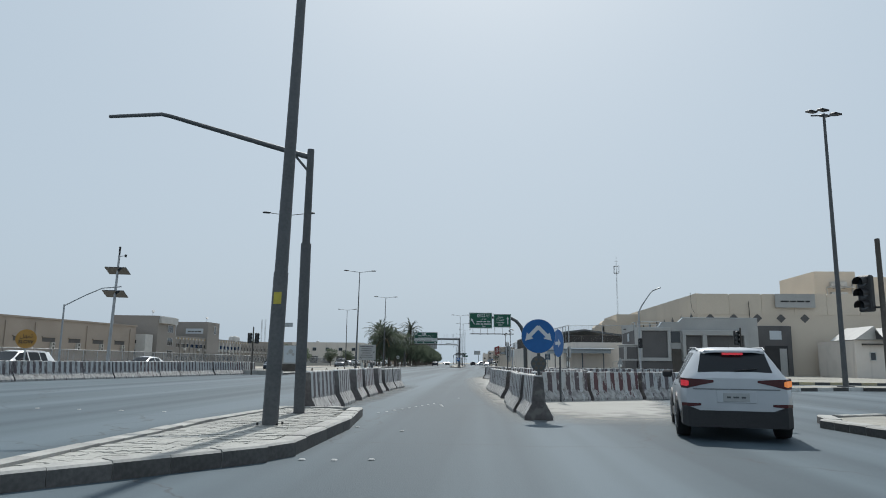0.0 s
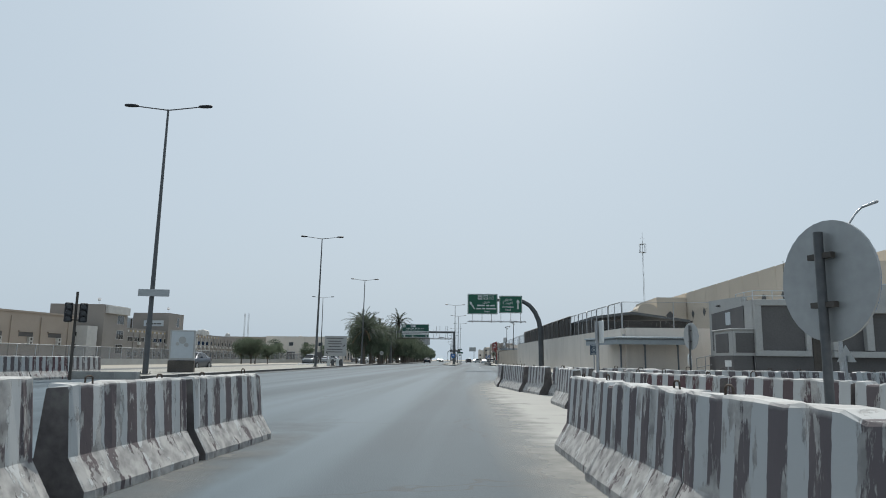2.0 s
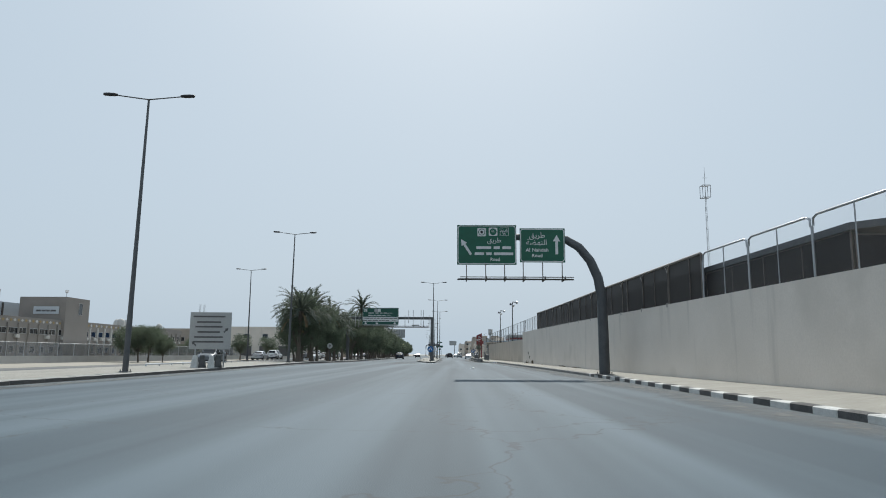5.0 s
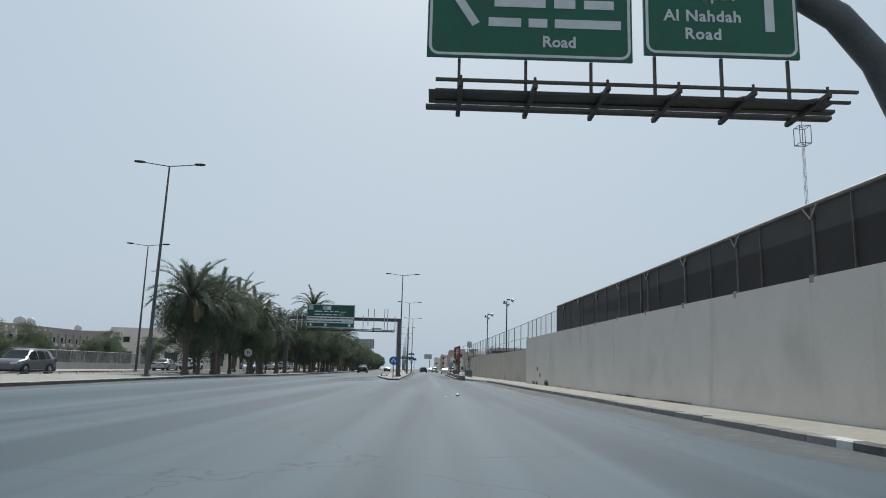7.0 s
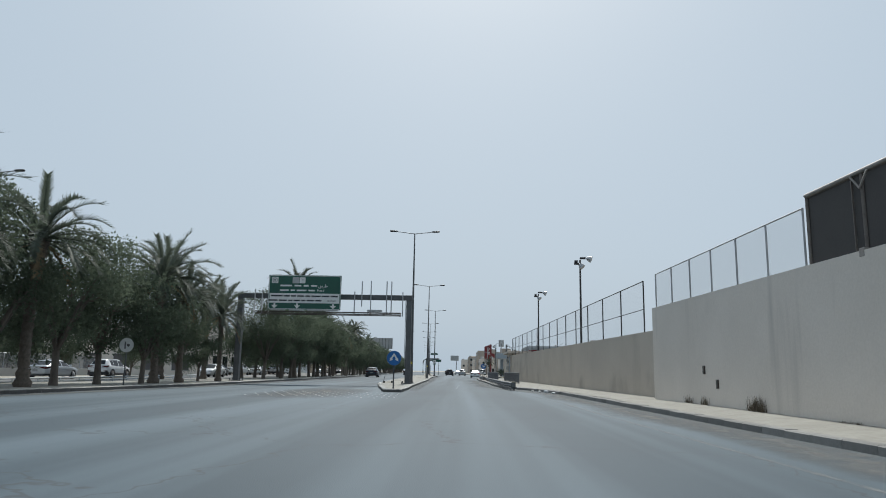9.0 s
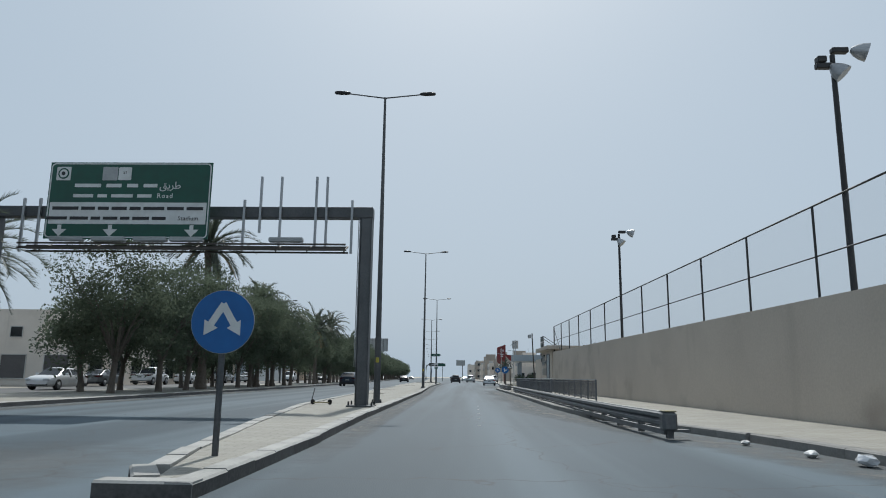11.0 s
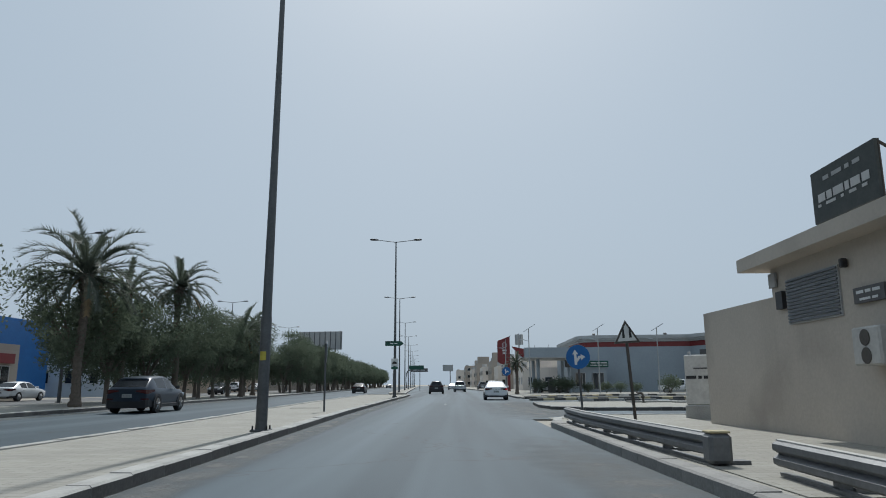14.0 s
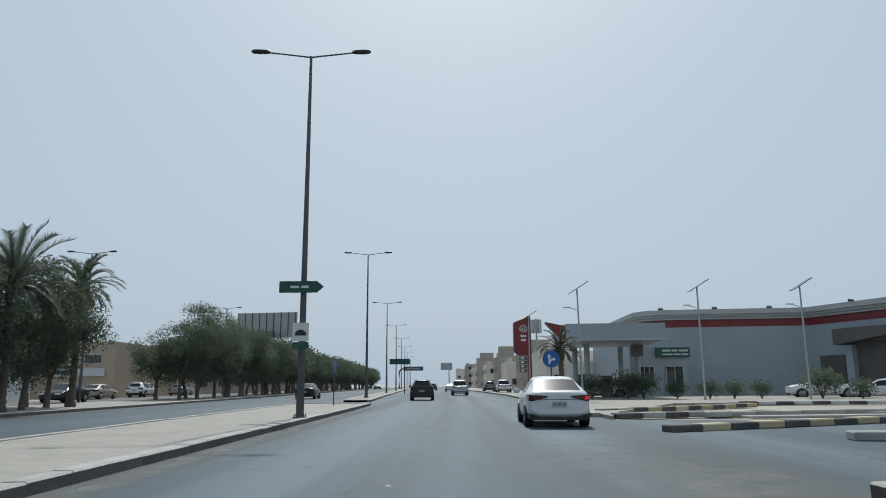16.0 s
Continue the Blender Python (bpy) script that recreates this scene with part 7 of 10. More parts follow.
for x, y in ((9.0, 71.9), (9.75, 68.1), (11.2, 67.95), (13.2, 67.9)):
    bm = bmesh.new()
    rod(bm, (x, y, 0.1), (x, y, 2.48), 0.055, 0.055, 8)
    part("post", bm, M_RAIL_DARK, sh)
    bm = bmesh.new()
    rod(bm, (x, y, 1.95), (x - 0.25, y - 0.3, 2.46), 0.03, 0.03, 6)
    part("bracket", bm, M_RAIL_DARK, sh)
for (xa, ya), (xb, yb) in (((9.0, 71.9), (9.75, 68.1)), ((9.75, 68.1), (13.2, 67.9))):
    for z in (0.35, 0.62):
        bm = bmesh.new()
        rod(bm, (xa, ya, z), (xb, yb, z), 0.03, 0.03, 6)
        part("seat_rail", bm, M_RAIL_DARK, sh)
    for i in range(12):
        k = (i + 0.5) / 12
        bm = bmesh.new()
        rod(bm, (xa + (xb - xa) * k, ya + (yb - ya) * k, 0.1), (xa + (xb - xa) * k, ya + (yb - ya) * k, 0.62), 0.018, 0.018, 5)
        part("bar", bm, M_RAIL_DARK, sh)
bm = bmesh.new()
box(bm, (10.2, 68.97, 2.72), (0.32, 0.03, 0.3))
tagged(obj("wall_plate", bm, M_GREY_CLAD), "small grey plate on the corner wall", "plate")

# school booth with its door, louvre and roof board
booth = thing("gate_booth", Matrix(), "tan rendered gate booth with a flat overhanging roof", "booth")
bm = bmesh.new()
prism(bm, [(6.4, 210.0), (11, 210.0), (11, 218.0), (6.4, 218.0)], -0.05, 3.56)
part("wall", bm, M_WALL_LOW, booth)
bm = bmesh.new()
prism(bm, [(5.9, 209.2), (11.3, 209.2), (11.3, 218.5), (5.9, 218.5)], 3.56, 3.84)
part("roof_slab", bm, M_WALL_LOW, booth)
bm = bmesh.new()
prism(bm, [(6.4, 218.0), (9.5, 218.0), (9.3, 221.6), (6.2, 221.6)], -0.05, 2.97)
part("side_wall", bm, M_WALL_LOW, booth)
bm = bmesh.new()
slab(bm, [(-0.95, -1.5), (0.95, -1.5), (0.95, 1.5), (-0.95, 1.5)], 0.05, west(6.42, 212.6, 1.66))
dr = part("door", bm, M_DOOR, booth, "grey blue double steel door")
for u in (-0.47, 0.47):
    for k in range(6):
        plate(dr, "louvre", [(u - 0.36, -0.02), (u + 0.36, -0.02), (u + 0.36, 0.02), (u - 0.36, 0.02)], west(6.365, 212.6, 0.85 + 0.09 * k), M_RAIL_DARK, 0.02)
plate(dr, "gap", [(-0.012, -1.5), (0.012, -1.5), (0.012, 1.5), (-0.012, 1.5)], west(6.368, 212.6, 1.66), M_BLACK, 0.004)
for u, v, a, b in ((0, 1.54, 2.06, 0.08), (-1.0, 0, 0.08, 3.0), (1.0, 0, 0.08, 3.0)):
    plate(dr, "frame", [(u - a / 2, v - b / 2), (u + a / 2, v - b / 2), (u + a / 2, v + b / 2), (u - a / 2, v + b / 2)], west(6.42, 212.6, 1.66), M_RAIL_DARK, 0.08)
bm = bmesh.new()
slab(bm, [(-0.97, -0.45), (0.97, -0.45), (0.97, 0.45), (-0.97, 0.45)], 0.04, west(6.41, 216.35, 2.78))
lv = part("louvre_window", bm, M_GREY_CLAD, booth, "grey louvred window")
for k in range(13):
    plate(lv, "slat", [(-0.94, -0.018), (0.94, -0.018), (0.94, 0.018), (-0.94, 0.018)], west(6.372, 216.35, 2.38 + 0.067 * k), M_RAIL_DARK, 0.03)
bm = bmesh.new()
box(bm, (6.36, 217.55, 2.85), (0.1, 0.28, 0.36))
part("vent", bm, M_BLACK, booth)
bm = bmesh.new()
box(bm, (6.36, 214.5, 2.6), (0.06, 0.85, 0.26))
np_ = part("name_plate", bm, M_DARK_CLAD, booth, "small dark name plate")
bar_words(np_, west(6.325, 214.5, 2.65), [0.2, 0.15, 0.2], 0.05, M_WHITE, 0.05)
bar_words(np_, west(6.325, 214.5, 2.53), [0.3, 0.15], 0.04, M_WHITE, 0.05)
bm = bmesh.new()
box(bm, (6.36, 217.85, 3.3), (0.05, 0.3, 0.3))
part("number_plate", bm, M_GREY_CLAD, booth)
bm = bmesh.new()
box(bm, (6.22, 214.25, 1.75), (0.35, 0.75, 0.6), bevel=0.03)
ac = part("cooling_unit", bm, M_AC, booth, "old white cooling unit")
for v in (1.6, 1.88):
    plate(ac, "grille", disc_outline(0.13, 16), west(6.042, 214.25, v), M_DARK_STEEL, 0.01)
bm = bmesh.new()
box(bm, (6.32, 215.1, 3.2), (0.12, 0.1, 0.16), bevel=0.02)
part("wall_lamp", bm, M_BLACK, booth)
rb = thing("roof_board", Matrix(), "dark green school name board standing on the booth roof", "sign")
bm = bmesh.new()
slab(bm, [(-0.95, -0.46), (0.95, -0.46), (0.95, 0.46), (-0.95, 0.46)], 0.05, west(6.08, 214.35, 4.37))
f = part("board", bm, M_BOARD_DARK, rb)
bar_words(f, west(6.026, 214.35, 4.64), [0.18, 0.3, 0.12, 0.2], 0.07, M_GREY_CLAD, 0.1)
bar_words(f, west(6.026, 214.35, 4.33), [0.22, 0.16, 0.3, 0.12, 0.26, 0.2], 0.14, M_CORNICE, 0.05)
bar_words(f, west(6.026, 214.4, 4.2), [0.1, 0.3, 0.08, 0.2, 0.14], 0.05, M_CORNICE, 0.16)
for y in (213.45, 215.25):
    bm = bmesh.new()
    rod(bm, (6.12, y, 4.8), (7.6, y, 3.84), 0.025, 0.025, 6)
    part("brace", bm, M_DARK_STEEL, rb)
    bm = bmesh.new()
    rod(bm, (6.12, y, 3.84), (6.12, y, 4.84), 0.025, 0.025, 6)
    part("upright", bm, M_DARK_STEEL, rb)
# telephone cabinet on its plinth
cab = thing("utility_cabinet", pose(7.17, 224.5, 0.0, 0, 0, -35), "grey white steel cabinet on a concrete plinth", "cabinet")
bm = bmesh.new()
box(bm, (0, 0, 1.3), (1.0, 0.8, 1.46), bevel=0.03)
part("body", bm, M_AC, cab)
bm = bmesh.new()
box(bm, (0, 0, 0.32), (1.06, 0.88, 0.5), bevel=0.03)
part("plinth", bm, M_KERB, cab)
for u in (-0.36, 0.3):
    bm = bmesh.new()
    box(bm, (u, -0.3, 2.07), (0.08, 0.08, 0.1), bevel=0.01)
    part("lifting_lug", bm, M_SIGN_BACK, cab)
bar_words(cab, facing(0.0, -0.405, 1.37), [0.3, 0.1, 0.4], 0.09, M_BLACK, 0.06)
bar_words(cab, facing(0.02, -0.405, 1.63), [0.5], 0.04, M_DARK_CLAD, 0.06)

# ---- filling station ----
st = thing("station_building", Matrix(), "pale grey filling station building with a red band and white cornice", "building")
front = [(18.2, 307.2), (18.9, 305.9), (20.3, 305.0), (33.3, 303.6), (46.5, 268.5)]
back = [(60, 270), (60, 330), (18.2, 330)]
bm = bmesh.new()
prism(bm, front + back, -0.1, 6.45)
part("wall", bm, M_STATION, st)
bm = bmesh.new()
prism(bm, front + back, 6.46, 7.15)
part("red_band", bm, M_RED, st, "dull red band below the cornice")
for k, (z0, z1) in enumerate(((7.16, 7.4), (7.41, 7.62), (7.63, 8.1))):
    bm = bmesh.new()
    d = 0.18 + 0.16 * k
    prism(bm, [(18.2 - d, 307.2), (18.9 - d, 305.9 - d), (20.3 - d * 0.4, 305.0 - d), (33.3 - d, 303.6 - d), (46.5 - d, 268.5)] + back, z0, z1)
    part("cornice", bm, M_STATION_TRIM, st)
for i in range(6):
    bm = bmesh.new()
    x = 20 + i * 5
    y = 305.2 - (x - 18) * 0.105 if x < 33 else 303.6 - (x - 33.3) * 2.66
    box(bm, (x, y + 0.2, 8.25), (0.4, 0.3, 0.22), tilt=Matrix.Rotation(radians(30), 4, "X"))
    part("roof_flood", bm, M_BLACK, st)
def oblique(k, z, out=0.0):
    """A place on the slanting wing: k metres along it from the corner."""
    dx, dy = 13.2 / 37.5, -35.1 / 37.5
    return Matrix.Translation((33.3 + dx * k, 303.6 + dy * k, z)) @ Matrix(((dx, 0, dy, 0), (dy, 0, -dx, 0), (0, 1, 0, 0), (0, 0, 0, 1)))
for k, z, w, h, mt in ((2.2, 1.9, 2.6, 3.4, M_DARK_CLAD), (6.5, 2.6, 5.2, 4.2, M_DARK_CLAD), (13.5, 4.6, 3.0, 1.8, M_GLASS), (9.0, 4.4, 1.6, 1.4, M_RED), (17.5, 4.8, 2.2, 1.4, M_DARK_CLAD)):
    bm = bmesh.new()
    slab(bm, round_rect(w, h, 0.03), 0.08, oblique(k, z))
    part("opening", bm, mt, st)
for k in (4.4, 8.9):
    bm = bmesh.new()
    slab(bm, round_rect(0.7, 4.4, 0.03), 0.6, oblique(k, 2.2))
    part("pier", bm, M_STATION, st)
bm = bmesh.new()
slab(bm, [(-3, -0.5), (3, 0.2), (3, 0.9), (-3, 0.9)], 1.4, oblique(6.6, 4.9))
part("awning", bm, M_DARK_CLAD, st)
bm = bmesh.new()
prism(bm, [(15.6, 300.5), (20.6, 300.2), (20.6, 305), (15.6, 305)], -0.05, 4.4)
office = part("office", bm, M_STATION, st)
window(st, facing(17.0, 300.36, 1.8), 1.3, 1.8, bars=2)
window(st, facing(19.4, 300.22, 1.6), 1.5, 2.2, bars=1)
bm = bmesh.new()
box(bm, (19.3, 300.1, 3.9), (3.0, 0.15, 0.85))
sg = part("shop_sign", bm, M_GREEN_OLD, st, "dark green shop sign with pale writing")
bar_words(sg, facing(19.5, 300.0, 4.05), [0.7, 0.5, 0.8], 0.16, M_WHITE, 0.12)
bar_words(sg, facing(19.5, 300.0, 3.72), [0.9, 0.6, 0.6], 0.12, M_WHITE, 0.1)
cn = thing("fuel_canopy", Matrix(), "flat pale grey fuel canopy on round columns", "canopy")
bm = bmesh.new()
prism(bm, [(8.4, 290.2), (15.7, 289.8), (16.2, 300.2), (8.9, 300.6)], 4.5, 5.65)
part("roof", bm, M_STATION, cn)
bm = bmesh.new()
prism(bm, [(8.3, 290.1), (15.8, 289.7), (16.3, 300.3), (8.8, 300.7)], 4.38, 4.49)
part("soffit_edge", bm, M_STATION_TRIM, cn)
bm = bmesh.new()
v = [bm.verts.new(p) for p in ((6.9, 290.3, 5.8), (8.3, 290.2, 5.5), (8.3, 290.2, 4.45), (7.9, 290.3, 4.7), (6.9, 291.3, 5.8), (8.3, 291.3, 5.5), (8.3, 291.3, 4.45), (7.9, 291.3, 4.7))]
for f in ((0, 1, 2, 3), (7, 6, 5, 4), (0, 4, 5, 1), (1, 5, 6, 2), (2, 6, 7, 3), (3, 7, 4, 0)):
    bm.faces.new([v[j] for j in f])
part("corner_fin", bm, M_RED, cn, "dull red slanted fin at the canopy corner")
for x in (10.3, 14.2):
    for y in (292.5, 298):
        bm = bmesh.new()
        rod(bm, (x, y, 0.0), (x, y, 4.3), 0.22, 0.22, 12)
        part("column", bm, M_STATION, cn)
bm = bmesh.new()
box(bm, (14.0, 291.8, 3.7), (0.9, 0.3, 0.9))
part("pump_sign", bm, M_DARK_CLAD, cn)
for x in (10.3, 12.2, 14.2):
    p = thing("fuel_pump", pose(x, 294.6, 0.0), "dark grey fuel pump on the forecourt", "fuel pump", "fuel pumps")
    bm = bmesh.new()
    box(bm, (0, 0, 0.95), (0.85, 0.5, 1.8), bevel=0.05)
    b = part("body", bm, M_DARK_CLAD, p)
    bm = bmesh.new()
    box(bm, (0, -0.27, 1.35), (0.6, 0.03, 0.5))
    part("display", bm, M_GLASS, b)
tot = thing("price_totem", pose(7.9, 317.5, 0.1, 0, 0, 10), "tall red slanted filling station totem with a pale ring mark", "sign")
bm = bmesh.new()
slab(bm, [(-1.15, 4.7), (-0.55, 4.3), (0.45, 4.3), (0.45, 0), (0.85, 0), (0.85, 8.7), (0.7, 8.75), (-1.0, 8.1), (-1.15, 7.9)], 0.4, facing(0, 0.2, 0))
part("panel", bm, M_RED, tot)
plate(tot, "ring_mark", disc_outline(0.42), facing(-0.05, -0.21, 7.35), M_WHITE)
plate(tot, "ring_mark", disc_outline(0.35), facing(-0.05, -0.218, 7.35), M_RED)
for u, a in ((-0.17, 0.07), (0.07, 0.07)):
    plate(tot, "ring_mark", [(u, 7.15), (u + a, 7.15), (u + a, 7.55), (u, 7.55)], facing(0, -0.226, 0), M_WHITE)
for z, w in ((6.5, 0.7), (6.05, 0.6)):
    plate(tot, "text_bar", [(-w / 2, -0.12), (w / 2, -0.12), (w / 2, 0.12), (-w / 2, 0.12)], facing(-0.05, -0.21, z), M_WHITE)
for z in (4.0, 3.55, 3.1, 2.65):
    bm = bmesh.new()
    box(bm, (-0.1, -0.02, z), (0.85, 0.2, 0.36), bevel=0.02)
    pp = part("price_box", bm, M_DARK_CLAD, tot)
    plate(pp, "text_bar", [(-0.3, -0.1), (0.05, -0.1), (0.05, 0.1), (-0.3, 0.1)], facing(-0.1, -0.125, z), M_WHITE)


def solar_lamp(x, y, h):
    th = thing("solar_lamp", pose(x, y, 0.1, 0, random.uniform(-0.8, 0.8), 0), "white solar street lamp with a tilted panel", "street lamp", "solar lamps")
    bm = bmesh.new()
    rod(bm, (0, 0, 0), (0, 0, h), 0.075, 0.05, 10)
    part("pole", bm, M_SIGN_BACK, th)
    bm = bmesh.new()
    box(bm, (0.1, 0, h + 0.12), (1.5, 0.7, 0.05), tilt=Matrix.Rotation(radians(-32), 4, "Y"))
    part("solar_panel", bm, M_GLASS, th, "dark tilted solar panel")
    bm = bmesh.new()
    rod(bm, (0, 0, h - 1.4), (-0.7, 0, h - 1.2), 0.03, 0.03, 6)
    box(bm, (-0.75, 0, h - 1.2), (0.45, 0.18, 0.07))
    part("lamp_arm", bm, M_LIGHT_PANEL, th)


for x, y in ((8.45, 284.7), (16.25, 284.1), (22.95, 283.9), (29.6, 282.6), (7.0, 303.5)):
    solar_lamp(x, y, 7.4)

# painted kerb islands of the forecourt
def kerb_bar(a, b, wide, label, mats):
    th = thing("kerb_island", Matrix(), label, "kerb", "forecourt kerb islands")
    L = math.hypot(b[0] - a[0], b[1] - a[1])
    ang = math.degrees(math.atan2(b[1] - a[1], b[0] - a[0]))
    n = max(1, int(L / 0.95))
    for i in range(n):
        k = (i + 0.5) / n
        bm = bmesh.new()
        box(bm, (0, 0, 0.09), (L / n - 0.012, wide, 0.2), bevel=0.03)
        o = part("kerb_stone", bm, mats[i % len(mats)], th)
        o.matrix_basis = pose(a[0] + (b[0] - a[0]) * k, a[1] + (b[1] - a[1]) * k, random.uniform(-0.01, 0.01), 0, 0, ang)


BY, GY = [M_KERB_BLACK, M_KERB_YELLOW], [M_KERB, M_KERB_YELLOW]
kerb_bar((5.3, 255.8), (13.3, 259.6), 0.45, "black and yellow painted kerb island", BY)
kerb_bar((13.3, 259.8), (22.0, 262.0), 0.45, "black and yellow painted kerb island", BY)
kerb_bar((5.6, 262.9), (12.0, 265.2), 0.6, "broken grey and black kerb island", [M_KERB_BLACK, M_KERB])
kerb_bar((5.9, 267.2), (15.3, 274.5), 0.5, "black and yellow painted kerb island", BY)
kerb_bar((8.3, 253.0), (13.5, 252.2), 0.5, "short dusty kerb island", [M_KERB, M_KERB_BLACK])
kerb_bar((9.0, 263.5), (17.5, 265.8), 0.4, "dusty pale kerb row", [M_KERB])
kerb_bar((16, 278.0), (34, 276.0), 0.45, "black and white painted kerb row", [M_KERB_BLACK, M_KERB_WHITE])
kerb_bar((14, 250.8), (28, 253.0), 0.4, "black and yellow kerb row by the cafe", BY)
for a, b in (((10, 262.4), (16, 263.2)), ((12.5, 266.5), (18.0, 264.6)), ((9.6, 244.2), (12.6, 244.6)), ((12.0, 243.4), (15.5, 244.0))):
    bm = bmesh.new()
    box(bm, (0, 0, 0.0), (math.hypot(b[0] - a[0], b[1] - a[1]), 0.7, 0.09), bevel=0.02)
    o = tagged(obj("loose_slab", bm, M_PAVER), "loose dusty concrete slab lying on the ground", "concrete slab", "loose slabs")
    o.matrix_basis = pose((a[0] + b[0]) / 2, (a[1] + b[1]) / 2, 0.05 if a[1] > 250 else 0.19, 0, 0, math.degrees(math.atan2(b[1] - a[1], b[0] - a[0])))
hy = thing("fire_hydrant", pose(10.3, 243.4, 0.15, 0, -6, 0) @ Matrix.Diagonal((0.76, 0.76, 0.76, 1)), "dark rusty fire hydrant with a bent outlet on the island", "hydrant")
bm = bmesh.new()
tube(bm, [(0, 0, 0), (0, 0, 0.05), (0, 0, 0.055), (0, 0, 0.36), (0, 0, 0.365), (0, 0, 0.5), (0, 0, 0.505), (0, 0, 0.62)], [0.15, 0.15, 0.085, 0.08, 0.14, 0.14, 0.09, 0.09], 12)
part("body", bm, M_DARK_STEEL, hy)
bm = bmesh.new()
tube(bm, [(0, 0, 0.6), (-0.05, 0, 0.7), (-0.16, 0, 0.74), (-0.3, 0, 0.72)], [0.09, 0.085, 0.08, 0.08], 10)
part("bent_outlet", bm, M_DARK_STEEL, hy)
bm = bmesh.new()
rod(bm, (-0.3, 0, 0.72), (-0.36, 0, 0.715), 0.12, 0.12, 10)
part("flange", bm, M_DARK_STEEL, hy)

# coffee pavilion
cf = thing("coffee_pavilion", pose(-125.98, 48.5, 0, 0, 0, -30), "small coffee shop with a dark slatted sign band and glass front", "building")
bm = bmesh.new()
prism(bm, [(24.0, 260.6), (36, 260.6), (36, 268), (24.0, 268)], -0.05, 3.7)
part("wall", bm, M_LIGHT_PANEL, cf)
for x in (28.1, 31.1, 34.1):
    plate(cf, "glass_front", round_rect(2.1, 3.2, 0.02), facing(x, 260.58, 1.75), M_GLASS, 0.03)
bm = bmesh.new()
box(bm, (25.3, 260.2, 2.0), (1.7, 0.25, 2.6), bevel=0.03)
part("poster_board", bm, M_BOARD_DARK, cf, "dark green poster board")
bm = bmesh.new()
prism(bm, [(23.3, 260.0), (36.5, 260.0), (36.5, 268.5), (23.3, 268.5)], 3.7, 5.9)
part("sign_band", bm, M_CONTAINER, cf, "dark brown slatted band")
for i in range(52):
    bm = bmesh.new()
    box(bm, (23.4 + i * 0.25, 259.96, 4.8), (0.09, 0.1, 2.15))
    part("slat", bm, M_CONTAINER, cf)
for x in (23.6, 26.6, 29.6, 32.6, 35.6):
    bm = bmesh.new()
    box(bm, (x, 260.3, 1.85), (0.75, 0.6, 3.7), bevel=0.02)
    part("pier", bm, M_LIGHT_PANEL, cf)
bar_words(cf, facing(27.2, 259.86, 5.15), [1.4, 1.7], 0.4, M_WHITE, 0.25)
lettering("sign_word", "DRIVE THRU", 0.42, facing(27.2, 259.88, 4.35), M_WHITE, cf, gap=1.1, thin=0.01)
plate(cf, "round_mark", disc_outline(0.5), facing(24.5, 259.88, 4.9), M_DARK_CLAD)
bm = bmesh.new()
box(bm, (27.2, 263, 6.9), (4.8, 3.0, 1.9), bevel=0.03)
part("roof_unit", bm, M_BUFF, cf, "tan boxy roof unit")
bm = bmesh.new()
box(bm, (29.1, 261.45, 6.95), (0.9, 0.05, 1.5))
part("roof_unit_grille", bm, M_DARK_STEEL, cf)
th = thing("brown_pylon", pose(19.8, 256.2, 0.0), "narrow dark red pylon on the pavement", "sign")
bm = bmesh.new()
box(bm, (0, 0, 2.15), (0.85, 0.35, 4.3), bevel=0.02)
part("panel", bm, M_PYLON, th)
th = thing("screen_wall", pose(28.7, 275.0, 0.0), "plain grey screen wall beside the forecourt", "wall")
bm = bmesh.new()
box(bm, (0, 0, 1.35), (9.0, 0.25, 2.7), rz=-6)
part("panel", bm, M_LIGHT_PANEL, th)
bm = bmesh.new()
box(bm, (-3.0, -0.1, 1.0), (1.1, 0.12, 2.0))
no = part("sign_panel", bm, M_DARK_CLAD, th)
plate(no, "round_mark", disc_outline(0.33), facing(-3.0, -0.17, 1.35), M_WHITE)
plate(no, "round_mark", disc_outline(0.27), facing(-3.0, -0.178, 1.35), M_DARK_CLAD)
th = thing("menu_board", pose(23.2, 257.2, 0.0), "small lit menu board on a post", "sign")
bm = bmesh.new()
rod(bm, (0, 0, 0), (0, 0, 1.4), 0.06, 0.06, 8)
part("post", bm, M_BLACK, th)
bm = bmesh.new()
box(bm, (0, 0, 1.9), (1.0, 0.15, 1.3), bevel=0.02)
part("board", bm, M_DARK_STEEL, th)

# ---- buildings on the left, far across the service road ----
lh = thing("sports_hall", Matrix(), "long tan hall with recessed windows and cooling units", "building")
hp = [(-96, 70), (-82, 164), (-110, 168), (-124, 74)]
bm = bmesh.new()
prism(bm, hp, -0.1, 8.9)
part("wall", bm, M_HALL, lh)
bm = bmesh.new()
prism(bm, [(-95.8, 69.8), (-81.75, 164.1), (-110, 168.2), (-124.2, 73.9)], 8.9, 9.25)
part("parapet", bm, M_HALL, lh)
hd = Vector((14, 94, 0)).normalized()
def hall_face(k, z):
    return Matrix.Translation((-96 + hd.x * k + 0.02, 70 + hd.y * k, z)) @ Matrix(((hd.x, 0, hd.y, 0), (hd.y, 0, -hd.x, 0), (0, 1, 0, 0), (0, 0, 0, 1)))
